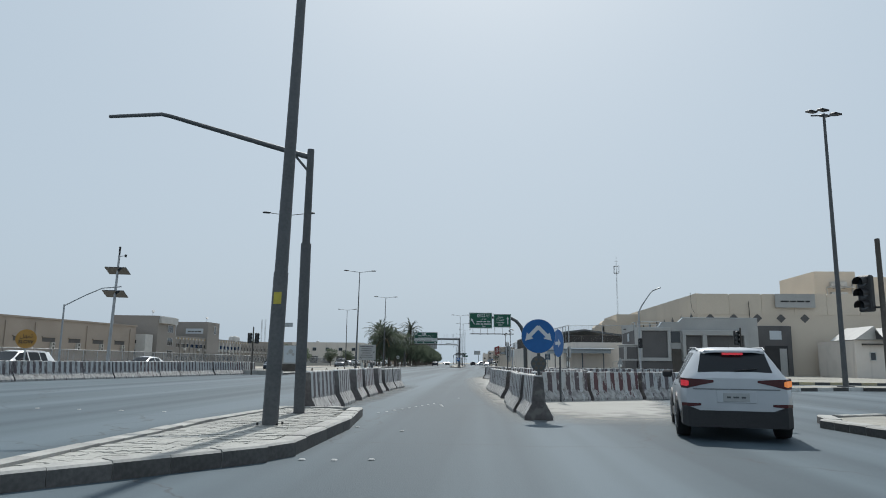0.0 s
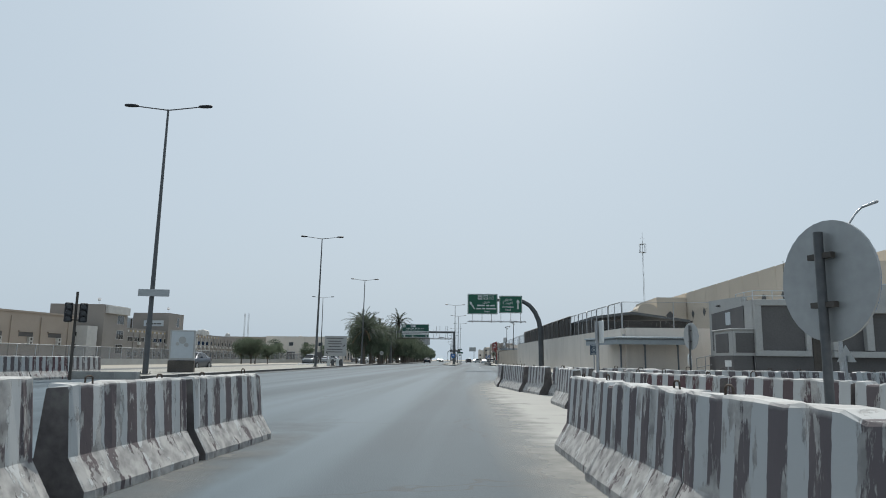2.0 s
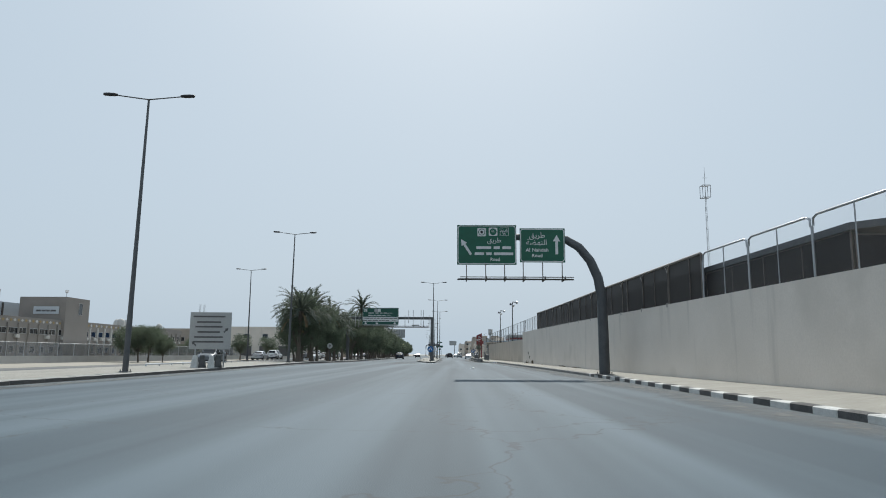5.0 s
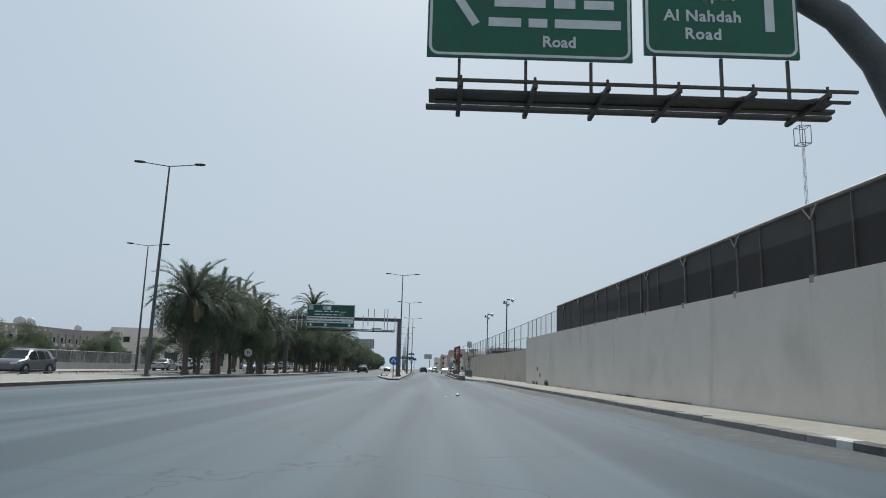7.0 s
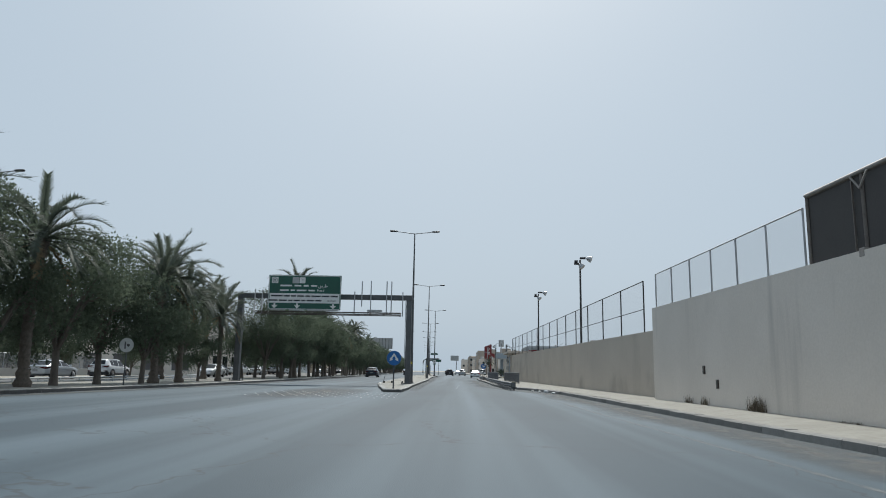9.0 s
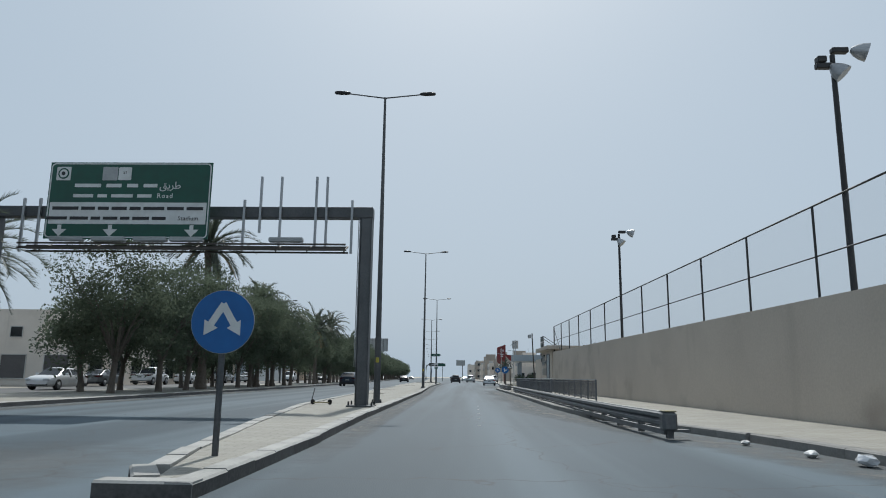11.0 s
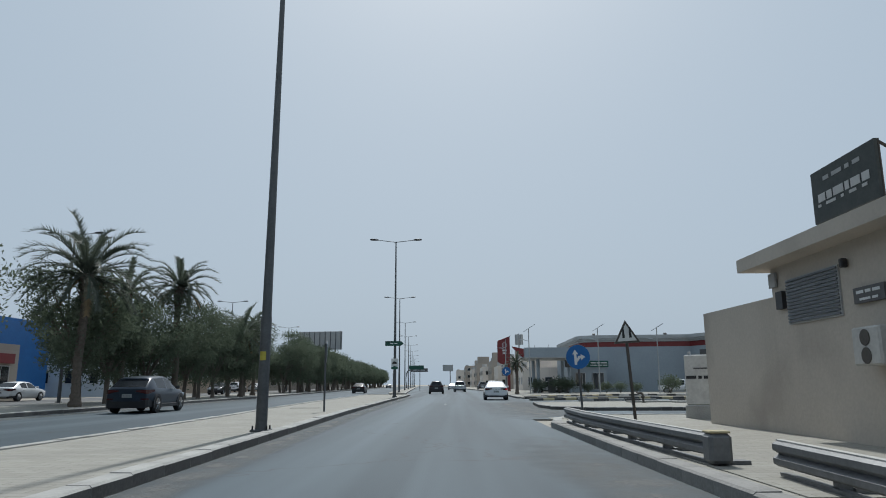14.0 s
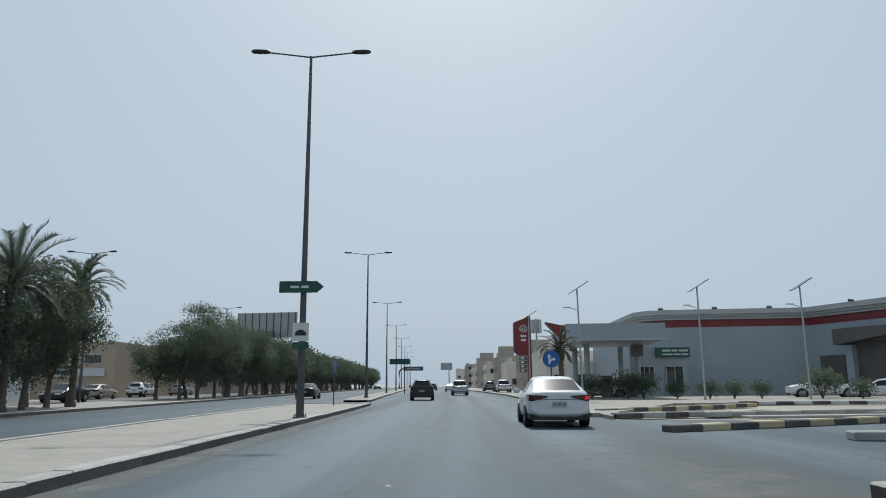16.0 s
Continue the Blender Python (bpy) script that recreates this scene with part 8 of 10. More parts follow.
for i in range(12):
    k = 9 + i * 7.3
    bm = bmesh.new()
    slab(bm, [(-1.7, -0.42), (1.7, -0.42), (1.7, 0.42), (-1.7, 0.42)], 0.05, hall_face(k, 4.9))
    wb_ = part("window_band", bm, M_DARK_CLAD, lh)
    bm = bmesh.new()
    slab(bm, [(-1.95, 0.42), (1.95, 0.42), (1.95, 0.62), (-1.95, 0.62)], 0.35, hall_face(k, 4.9))
    part("window_hood", bm, M_HALL, wb_)
    for dz in (3.3, 4.05):
        bm = bmesh.new()
        slab(bm, [(-0.5, -0.34), (0.5, -0.34), (0.5, 0.34), (-0.5, 0.34)], 0.5, hall_face(k + 0.9, dz))
        ac_ = part("cooling_unit", bm, M_AC, lh)
        bm = bmesh.new()
        slab(bm, disc_outline(0.24, 14), 0.02, hall_face(k + 0.9, dz) @ Matrix.Translation((0, 0, 0.5)))
        part("fan_grille", bm, M_DARK_STEEL, ac_)
    bm = bmesh.new()
    slab(bm, [(-0.2, -4.6), (0.2, -4.6), (0.2, 3.6), (-0.2, 3.6)], 0.22, hall_face(k + 3.6, 4.6))
    part("pilaster", bm, M_HALL, lh)
annex = house("hall_annex", [(-85.5, 164.2), (-79.6, 164.2), (-79.6, 168.0), (-85.5, 168.0)], 7.2, M_CORNICE, "pale stair annex between the hall and the school")
for z in (3.0, 5.4):
    window(annex, facing(-82.0, 164.18, z), 0.5, 0.9)
b1 = house("stair_block", [(-90.5, 168.2), (-79.2, 169.4), (-79.2, 179.5), (-90.5, 179.5)], 12.0, M_SCHOOL, "taller grey brown block beside the hall")
for z in (2.6, 5.7, 9.0):
    window(b1, east(-79.18, 176.5, z), 3.0, 1.9, bars=2)
bm = bmesh.new()
box(bm, (-78.95, 174.6, 11.0), (0.9, 9.4, 1.7), bevel=0.04)
part("corner_box", bm, M_CORNICE, b1, "pale boxed corner of the parapet")
row = house("school_row", [(-79.6, 179.6), (-79.6, 262), (-97, 262), (-97, 179.6)], 7.5, M_SCHOOL, "long two-storey grey brown school wing with rows of windows")
for i in range(26):
    y = 182 + i * 3.1
    if i < 6:
        if i % 3 == 0:
            window(row, east(-79.58, y + 3.0, 5.0), 8.2, 1.0, bars=6)
        if i % 3 == 1:
            bm = bmesh.new()
            box(bm, (-79.3, y + 1.0, 4.0), (0.5, 1.1, 0.6), bevel=0.03)
            part("cooling_unit", bm, M_AC, row)
    else:
        window(row, east(-79.58, y, 5.0), 1.9 if i < 16 else 1.0, 1.1)
        bm = bmesh.new()
        box(bm, (-79.3, y + 0.2, 3.95), (0.5, 0.9, 0.6), bevel=0.03)
        part("cooling_unit", bm, M_AC, row)
    window(row, east(-79.58, y, 1.6), 1.4, 1.2)
    bm = bmesh.new()
    box(bm, (-79.5, y + 1.55, 3.2), (0.35, 0.3, 6.4), bevel=0.02)
    part("pilaster", bm, M_CORNICE if 5 < i < 16 else M_SCHOOL, row)
dia8 = [(0, -0.3), (0.42, 0), (0, 0.3), (-0.42, 0)]
for i in range(52):
    plate(row, "parapet_tile", dia8, east(-79.59, 181.2 + i * 1.1, 6.85), M_TILE if i % 2 else M_CORNICE, 0.03)
# pergola before the ground floor
pg = thing("pergola", Matrix(), "low pale pergola along the school wing", "pergola")
bm = bmesh.new()
box(bm, (-76.6, 212.5, 2.75), (3.4, 30, 0.22), bevel=0.03)
part("roof", bm, M_CORNICE, pg)
for i in range(9):
    bm = bmesh.new()
    box(bm, (-75.2, 198.5 + i * 3.5, 1.3), (0.28, 0.28, 2.7), bevel=0.02)
    part("post", bm, M_SCHOOL, pg)
b2 = house("stair_block", [(-88.5, 200.5), (-79.0, 200.5), (-79.0, 209.5), (-88.5, 209.5)], 12.2, M_SCHOOL, "second taller grey brown block with a pale name board")
bm = bmesh.new()
box(bm, (-82.9, 200.4, 9.5), (5.2, 0.12, 1.5), bevel=0.02)
nb = part("name_board", bm, M_LIGHT_PANEL, b2, "pale name board with dark writing")
bar_words(nb, facing(-82.9, 200.33, 9.4), [1.0, 0.8, 0.7, 1.1], 0.35, M_DARK_CLAD, 0.15)
window(b2, east(-78.98, 206.0, 10.0), 1.4, 2.4)
for x, y, z in ((-82.0, 172.0, 12.0), (-80.5, 203.0, 12.2)):
    th = thing("roof_aerial", pose(x, y, z), "small aerial on a thin pole on the roof", "aerial", "roof aerials")
    bm = bmesh.new()
    rod(bm, (0, 0, -0.6), (0, 0, 1.1), 0.05, 0.04, 6)
    part("pole", bm, M_GALV, th)
    bm = bmesh.new()
    rod(bm, (0, 0, 1.1), (0.15, -0.2, 1.35), 0.25, 0.42, 10)
    part("dish", bm, M_GALV, th)
whall = house("white_hall", [(-104, 192), (-92, 192), (-92, 214), (-104, 214)], 11.2, M_LIGHT_PANEL, "white hall rising behind the school wing")
for k in (194.5, 200.5, 206.5):
    bm = bmesh.new()
    box(bm, (-91.95, k, 5.5), (0.3, 0.4, 11.0))
    part("pilaster", bm, M_DARK_STEEL, whall)
row2 = house("office_row", [(-66, 270), (-66, 340), (-90, 340), (-90, 270)], 8.4, M_BUFF, "long buff office building in the distance")
for i in range(20):
    window(row2, east(-65.98, 273 + i * 3.4, 5.6), 1.3, 1.2)
    window(row2, facing(-68 - (i % 6) * 3.6, 269.98, 5.2 if i < 6 else 2.4), 1.3, 1.2) if i < 12 else None
wb = house("clinic", [(-52, 284), (-40, 284), (-40, 304), (-52, 304)], 7.6, M_LIGHT_PANEL, "pale grey two-storey building with arched windows")
for i in range(4):
    for z in (2.2, 5.6):
        window(wb, facing(-50.4 + i * 2.9, 283.98, z), 1.0, 1.5)
        window(wb, east(-39.98, 286.5 + i * 4.4, z), 1.0, 1.5)
for x, y, z, r in ((-80, 226, 7.6, 0.9), (-82, 228.5, 7.6, 0.9), (-81, 231, 7.6, 0.9), (-82, 252, 7.5, 0.8), (-70, 300, 8.4, 0.9), (-46, 292, 7.6, 0.8)):
    th = thing("water_tank", pose(x, y, z), "round pale roof water tank", "water tank", "roof water tanks")
    bm = bmesh.new()
    tube(bm, [(0, 0, -0.5), (0, 0, 0.8), (0, 0, 1.3), (0, 0, 1.5)], [r, r, r * 0.7, r * 0.2], 14)
    part("tank", bm, M_AC, th)
for x, y, h in ((-134.8, 427, 26.5),):
    th = thing("telecom_tower", pose(x, y, 0), "twin thin lattice tower in the distance", "tower")
    for dx in (-1.1, 1.1):
        bm = bmesh.new()
        for i in range(21):
            rod(bm, (dx - 0.3, 0, i * 1.25), (dx + 0.3, 0, i * 1.25 + 1.25), 0.05, 0.05, 4)
        rod(bm, (dx - 0.3, 0, -0.1), (dx - 0.3, 0, h), 0.08, 0.08, 5)
        rod(bm, (dx + 0.3, 0, -0.1), (dx + 0.3, 0, h), 0.08, 0.08, 5)
        part("lattice", bm, M_GALV, th)
whs = house("white_house", [(-58, 216), (-36, 216), (-36, 238), (-58, 238)], 7.0, M_WALL, "white two-storey house behind the trees")
for i in range(5):
    window(whs, facing(-55 + i * 4.1, 215.98, 4.9), 1.2, 1.0)
    window(whs, facing(-55 + i * 4.1, 215.98, 1.7), 2.4, 2.2, pane=M_DARK_CLAD)
    window(whs, east(-35.98, 218 + i * 4.2, 4.9), 1.2, 1.0)
    window(whs, east(-35.98, 218 + i * 4.2, 1.7), 2.4, 2.2)
shops = house("shop_row", [(-56, 240), (-37, 240), (-37, 262), (-56, 262)], 4.6, M_BUFF, "low buff row of shops behind the trees")
for i in range(5):
    window(shops, east(-36.98, 242 + i * 4.3, 1.6), 3.2, 2.4, pane=M_GLASS, bars=2)
    bm = bmesh.new()
    box(bm, (-36.85, 242 + i * 4.3, 3.4), (0.25, 3.8, 0.8))
    part("shop_sign", bm, (M_GREEN_OLD, M_RED, M_LIGHT_PANEL)[i % 3], shops)
house("blue_shed", [(-62, 268), (-45, 268), (-45, 280), (-62, 280)], 8.0, M_BLUE, "blue clad building behind the trees")
tb = house("brick_shop", [(-56, 318), (-39, 318), (-39, 345), (-56, 345)], 6.4, mat("dull brown facade", (0.42, 0.34, 0.27), (0.36, 0.29, 0.225), rough=0.9, fine=8, coarse=0.3), "dull brown two-storey shop behind the trees")
for i in range(4):
    window(tb, facing(-53.5 + i * 4, 317.98, 4.4), 2.0, 1.0)
bm = bmesh.new()
box(bm, (-46, 317.9, 2.9), (12, 0.2, 0.9))
sg = part("shop_sign", bm, M_LIGHT_PANEL, tb)
bar_words(sg, facing(-47, 317.78, 2.9), [2.0, 1.5, 2.2], 0.35, M_BLUE, 0.4)
# walls and fences before the left buildings
bm = bmesh.new()
wall_line(bm, [(-44, 60), (-47, 140), (-44, 205)], -0.05, 0.75, 0.25)
tagged(obj("wall_left", bm, M_GREY_CLAD), "low pale wall across the service road", "wall", kind="structure")
mesh_fence("grey wire mesh fence on the low wall", [(-44.1, 60), (-47.1, 140), (-44.1, 205)], lambda y: 0.75, lambda y: 2.2, 3.2, M_WIRE_DENSE, M_GALV, r=0.05)
gr = [(-20.8, 108), (-21.5, 122), (-22.5, 136), (-23.4, 158), (-25.2, 188)]
th = thing("low_rail", Matrix(), "low white pipe rail beside the service road", "rail")
for z in (0.12, 0.3):
    bm = bmesh.new()
    tube(bm, [(x, y, z + 0.12) for x, y in gr], 0.05, 6)
    part("rail", bm, M_LIGHT_PANEL, th)
for x, y, a in walk_line(gr, 2.4):
    bm = bmesh.new()
    rod(bm, (x, y, 0), (x, y, 0.44), 0.05, 0.05, 6)
    part("post", bm, M_LIGHT_PANEL, th)

# billboard over the trees
th = thing("billboard", pose(-24.0, 327.0, 0.1, 0, 0, -8), "large pale billboard seen from its ribbed back", "billboard")
bm = bmesh.new()
rod(bm, (0, 0.3, 0), (0, 0.3, 7.3), 0.35, 0.3, 12)
part("column", bm, M_POLE, th)
bm = bmesh.new()
box(bm, (0, 0, 8.8), (8.0, 0.3, 3.2), bevel=0.03)
b = part("panel", bm, M_GREY_CLAD, th)
for i in range(9):
    bm = bmesh.new()
    box(bm, (-3.9 + i * 0.97, -0.2, 8.8), (0.08, 0.1, 3.2))
    part("rib", bm, M_POLE, b)

# ---- distance on the right: plain town houses, narrowing down the road ----
FAR_HOUSES = [(12, 330, 14, 12, 5.2, M_WALL), (13, 346, 12, 16, 7.8, M_WALL), (12.5, 366, 12, 14, 9.0, M_BUFF), (11, 384, 12, 18, 7.4, M_WALL), (10.5, 406, 12, 20, 10.0, M_BUFF), (9, 432, 14, 24, 8.6, M_WALL), (8, 462, 14, 26, 11.0, M_BUFF), (7, 494, 14, 30, 9.2, M_WALL), (5, 530, 16, 40, 12.0, M_BUFF), (1, 580, 18, 60, 11.0, M_WALL)]
for x, y, w, d, h, mt in FAR_HOUSES:
    h *= 0.8
    hs = house("town_house", [(x, y), (x + w, y), (x + w, y + d), (x, y + d)], h, mt, "plain flat-roofed town house along the road", group="far town houses")
    rb = h * 0.25 + 0.9     # stair room, water tank and aerial on the roof
    bm = bmesh.new()
    box(bm, (x + w * (0.2 + 0.05 * (int(y) % 7)), y + d * 0.3, h + rb / 2 - 0.5), (w * 0.3, d * 0.25, rb), bevel=0.02)
    part("stair_room", bm, mt, hs)
    bm = bmesh.new()
    rod(bm, (x + 1.3, y + d * 0.7, h - 0.5), (x + 1.3, y + d * 0.7, h + 1.2), 0.75, 0.75, 12)
    part("water_tank", bm, M_STATION_TRIM, hs)
    bm = bmesh.new()
    rod(bm, (x + w * 0.5, y + 1.0, h - 0.5), (x + w * 0.5, y + 1.0, h + 3.0), 0.06, 0.04, 5)
    part("aerial", bm, M_POLE, hs)
    nf = max(1, int(h / 3.2))
    for f in range(nf):
        for i in range(int(w / 3)):
            window(hs, facing(x + 1.6 + i * 3, y - 0.02, 1.8 + f * 3.1), 1.3, 1.3)
        for i in range(int(d / 4)):
            window(hs, west(x - 0.02, y + 2 + i * 4, 1.8 + f * 3.1), 1.3, 1.3)
for x, y, w, d, h in ((-48, 360, 12, 20, 7), (-52, 395, 12, 30, 8), (-58, 440, 14, 50, 9), (-66, 510, 16, 60, 10)):
    hs = house("town_house", [(x, y), (x + w, y), (x + w, y + d), (x, y + d)], h, M_BUFF, "plain flat-roofed town house along the road", group="far town houses")
    for f in range(2):
        for i in range(int(w / 3)):
            window(hs, facing(x + 1.6 + i * 3, y - 0.02, 1.8 + f * 3.1), 1.3, 1.3)
tw = thing("telecom_tower", pose(13.5, 352, 6.3), "roof mast with antenna panels", "tower")
bm = bmesh.new()
rod(bm, (0, 0, -0.5), (0, 0, 5.5), 0.18, 0.12, 8)
part("mast", bm, M_GALV, tw)
for a in range(6):
    bm = bmesh.new()
    box(bm, (0.7 * math.cos(a * 1.05), 0.7 * math.sin(a * 1.05), 4.2), (0.3, 0.2, 2.2), rz=60 * a)
    part("antenna_panel", bm, M_SIGN_BACK, tw)
# far portal with a dark sign board over the road
th = thing("overhead_gantry", pose(-13.6, 480.0, 0), "far dark overhead sign on a bent post", "road gantry")
bm = bmesh.new()
tube(bm, [(-5.2, 0, 0), (-5.2, 0, 5.6), (-4.8, 0, 6.4), (-4.0, 0, 6.8), (3.0, 0, 6.9)], [0.3, 0.26, 0.24, 0.22, 0.16], 10)
part("column", bm, M_POLE, th)
bm = bmesh.new()
box(bm, (-0.4, -0.3, 6.8), (6.8, 0.12, 1.4), bevel=0.03)
sb = part("sign_board", bm, M_DARK_CLAD, th)
bar_words(sb, facing(-0.4, -0.37, 6.8), [1.4, 0.9, 1.6], 0.35, M_SIGN_BACK, 0.3)
th = thing("overhead_sign", pose(-6.0, 520.0, 0), "far pale blue road sign on a post", "road sign")
bm = bmesh.new()
rod(bm, (4.0, 0, 0), (4.0, 0, 8.0), 0.2, 0.16, 8)
part("column", bm, M_POLE, th)
bm = bmesh.new()
box(bm, (3.0, -0.3, 8.5), (4.6, 0.12, 2.8))
part("sign_board", bm, M_SIGN_BACK, th)
# small street sign by the far median
th = thing("street_plate", pose(-6.3, 327.0, 0.15), "dark green street plate on a pole", "road sign")
bm = bmesh.new()
rod(bm, (0, 0, 0), (0, 0, 4.4), 0.06, 0.06, 8)
part("post", bm, M_POLE, th)
bm = bmesh.new()
box(bm, (-0.6, -0.05, 4.0), (2.6, 0.05, 0.7))
part("plate", bm, M_GREEN_OLD, th)


# ---- trees ----
def leaf_mesh(bm, c, r, count, size, rnd):
    """Small bent leaves scattered through a clump of radius r round c, thicker towards its skin."""
    for _ in range(count):
        d = Vector((rnd.gauss(0, 1), rnd.gauss(0, 1), rnd.gauss(0, 0.8)))
        d.normalize()
        k = rnd.random() ** 0.45
        p = Vector(c) + Vector((d.x * r * k, d.y * r * k, d.z * r * 0.8 * k))
        n = Vector((rnd.gauss(0, 1), rnd.gauss(0, 1), rnd.gauss(0, 1) + 0.5)).normalized()
        u = n.orthogonal().normalized()
        u.rotate(Matrix.Rotation(rnd.uniform(0, 6.28), 3, n))
        w = n.cross(u)
        s = size * rnd.uniform(0.6, 1.3)
        vs = [bm.verts.new(p + u * s), bm.verts.new(p + w * s * 0.45 + n * s * 0.12), bm.verts.new(p - u * s), bm.verts.new(p - w * s * 0.45 + n * s * 0.12)]
        bm.faces.new(vs)


def make_tree(seed, height, spread, leaves, label, clear=1.45, leaf=0.11, group="trees on the verge"):
    rnd = random.Random(seed)
    th = thing("tree", Matrix(), label, "tree", group)
    bm = bmesh.new()
    lean = (rnd.uniform(-0.25, 0.25), rnd.uniform(-0.25, 0.25))
    top = (lean[0], lean[1], clear)
    tube(bm, [(0, 0, -0.1), (lean[0] * 0.2, lean[1] * 0.3, clear * 0.4), top], [0.2, 0.15, 0.14], 9)
    tips = []
    for k in range(7):
        a = k * 2 * math.pi / 7 + rnd.uniform(-0.3, 0.3)
        reach = spread * rnd.uniform(0.35, 0.75)
        zt = clear + (height - clear) * rnd.uniform(0.35, 0.8)
        tip = (lean[0] + reach * math.cos(a), lean[1] + reach * math.sin(a), zt)
        mid = (lean[0] + reach * 0.45 * math.cos(a), lean[1] + reach * 0.45 * math.sin(a), clear + (zt - clear) * 0.55)
        tube(bm, [top, mid, tip], [0.09, 0.06, 0.02], 6)
        tips.append(tip)
        for j in range(2):
            b = a + rnd.uniform(-0.9, 0.9)
            t2 = (mid[0] + 0.9 * math.cos(b), mid[1] + 0.9 * math.sin(b), mid[2] + rnd.uniform(0.3, 1.1))
            tube(bm, [mid, t2], [0.04, 0.012], 5)
            tips.append(t2)
    tips.append((lean[0], lean[1], height - 0.9))
    part("trunk", bm, M_BARK, th)
    bm = bmesh.new()
    clumps = [(t, rnd.uniform(0.75, 1.25)) for t in tips]
    for _ in range(30):
        a, k = rnd.uniform(0, 6.28), rnd.random() ** 0.5
        z = rnd.uniform(clear + 0.1, height - 0.8)
        f = math.sqrt(max(0.1, 1 - ((z - (clear + height) / 2) / ((height - clear) / 2 + 0.4)) ** 2))
        clumps.append(((lean[0] + spread * 0.8 * k * f * math.cos(a), lean[1] + spread * 0.8 * k * f * math.sin(a), z), rnd.uniform(0.6, 1.2)))
    total = sum(r ** 2 for _, r in clumps)
    for c, r in clumps:
        leaf_mesh(bm, c, r, int(leaves * r * r / total), leaf, rnd)
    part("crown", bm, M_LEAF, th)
    return th


def make_palm(seed, height, label, fronds=46, length=3.0, group="date palms"):
    rnd = random.Random(seed)
    th = thing("palm_tree", Matrix(), label, "palm tree", group)
    bm = bmesh.new()
    n = int(height / 0.2)
    tube(bm, [(0.06 * math.sin(i * 0.17), 0.04 * math.sin(i * 0.11), i * height / n) for i in range(n + 1)], [(0.25 if i % 2 else 0.205) + (0.13 if i < 2 else 0.05 if i < 4 else 0) + 0.16 * max(0.0, i / n - 0.86) / 0.14 for i in range(n + 1)], 11)
    part("trunk", bm, M_PALM_BARK, th)
    # cut stubs of old leaves below the crown
    bm = bmesh.new()
    for k in range(34):
        a, z = k * 2.39996, height - 0.1 - 1.3 * k / 34
        p = Vector((0.22 * math.cos(a), 0.22 * math.sin(a), z))
        rod(bm, p, p + Vector((0.17 * math.cos(a), 0.17 * math.sin(a), 0.3)), 0.055, 0.03, 4)
    part("leaf_stubs", bm, M_PALM_BARK, th)
    green, dry = bmesh.new(), bmesh.new()
    for k in range(fronds):
        a = k * 2.39996 + rnd.uniform(-0.25, 0.25)
        t0 = (k + 0.5) / fronds
        up = math.radians(72 - 100 * t0 ** 1.1 + rnd.uniform(-8, 8))
        L = length * rnd.uniform(0.86, 1.1) * (0.82 + 0.18 * math.sin(math.pi * min(1.0, t0 + 0.2)))
        bm = dry if k >= fronds - 3 else green
        p = Vector((0.06 * math.sin(n * 0.17), 0, height - 0.05))
        d = Vector((math.cos(a) * math.cos(up), math.sin(a) * math.cos(up), math.sin(up)))
        side = Vector((-math.sin(a), math.cos(a), 0))
        seg = 16
        spine = [p.copy()]
        sag = rnd.uniform(0.75, 1.25)
        for i in range(seg):
            d = (d + Vector((0, 0, -(0.03 + 0.14 * (i / seg) ** 1.2) * sag))).normalized()
            p = p + d * L / seg
            spine.append(p.copy())
        tube(bm, spine[::2], [0.04 - 0.0045 * i for i in range(len(spine[::2]))], 4)
        for i in range(2, seg + 1):
            for half in (0.0, 0.25, 0.5, 0.75):
                if i == seg and half:
                    continue
                c = spine[i].lerp(spine[min(i + 1, seg)], half)
                fwd = (spine[i] - spine[i - 1]).normalized()
                nrm = side.cross(fwd)
                t = (i + half) / (seg + 1)
                ll = (0.20 + 0.95 * t * (1.12 - t)) * 1.0 * L / 3.0 * rnd.uniform(0.85, 1.1)
                for q in (-1, 1):
                    tip = c + (side * q * 0.62 + fwd * 0.85 + nrm * rnd.uniform(-0.45, -0.05) + Vector((0, 0, -0.12))).normalized() * ll
                    w = fwd * 0.042
                    bm.faces.new([bm.verts.new(c - w), bm.verts.new(c + w), bm.verts.new(tip)])
    part("fronds", green, M_FROND, th)
    part("dry_fronds", dry, M_FROND_DRY, th, "dry brown hanging fronds")
    return th


TREES = [make_tree(11, 7.2, 3.2, 13500, "broad dusty green street tree with a thick round crown", leaf=0.086), make_tree(12, 6.6, 3.0, 12500, "dusty green street tree with an uneven crown", leaf=0.086),
         make_tree(13, 8.2, 3.3, 14000, "tall dusty green street tree with a loose crown", leaf=0.082), make_tree(14, 5.6, 2.5, 6500, "small dense dark green street tree", clear=1.5), make_tree(15, 5.6, 2.5, 2600, "dark green street tree far down the road", clear=1.5, leaf=0.17)]
PALMS = [make_palm(21, 6.6, "date palm with long drooping grey green fronds", length=4.4), make_palm(22, 6.4, "date palm with a full crown of fronds", length=3.5), make_palm(23, 10.2, "very tall date palm with a round crown", fronds=44, length=3.7), make_palm(24, 4.6, "short date palm by the forecourt", fronds=34, length=2.2), make_palm(25, 7.3, "date palm with a full round crown standing among the street trees", fronds=50, length=4.1), make_palm(26, 8.1, "date palm with upright fronds standing among the street trees", fronds=44, length=3.0)]
rnd = random.Random(5)
used = set()


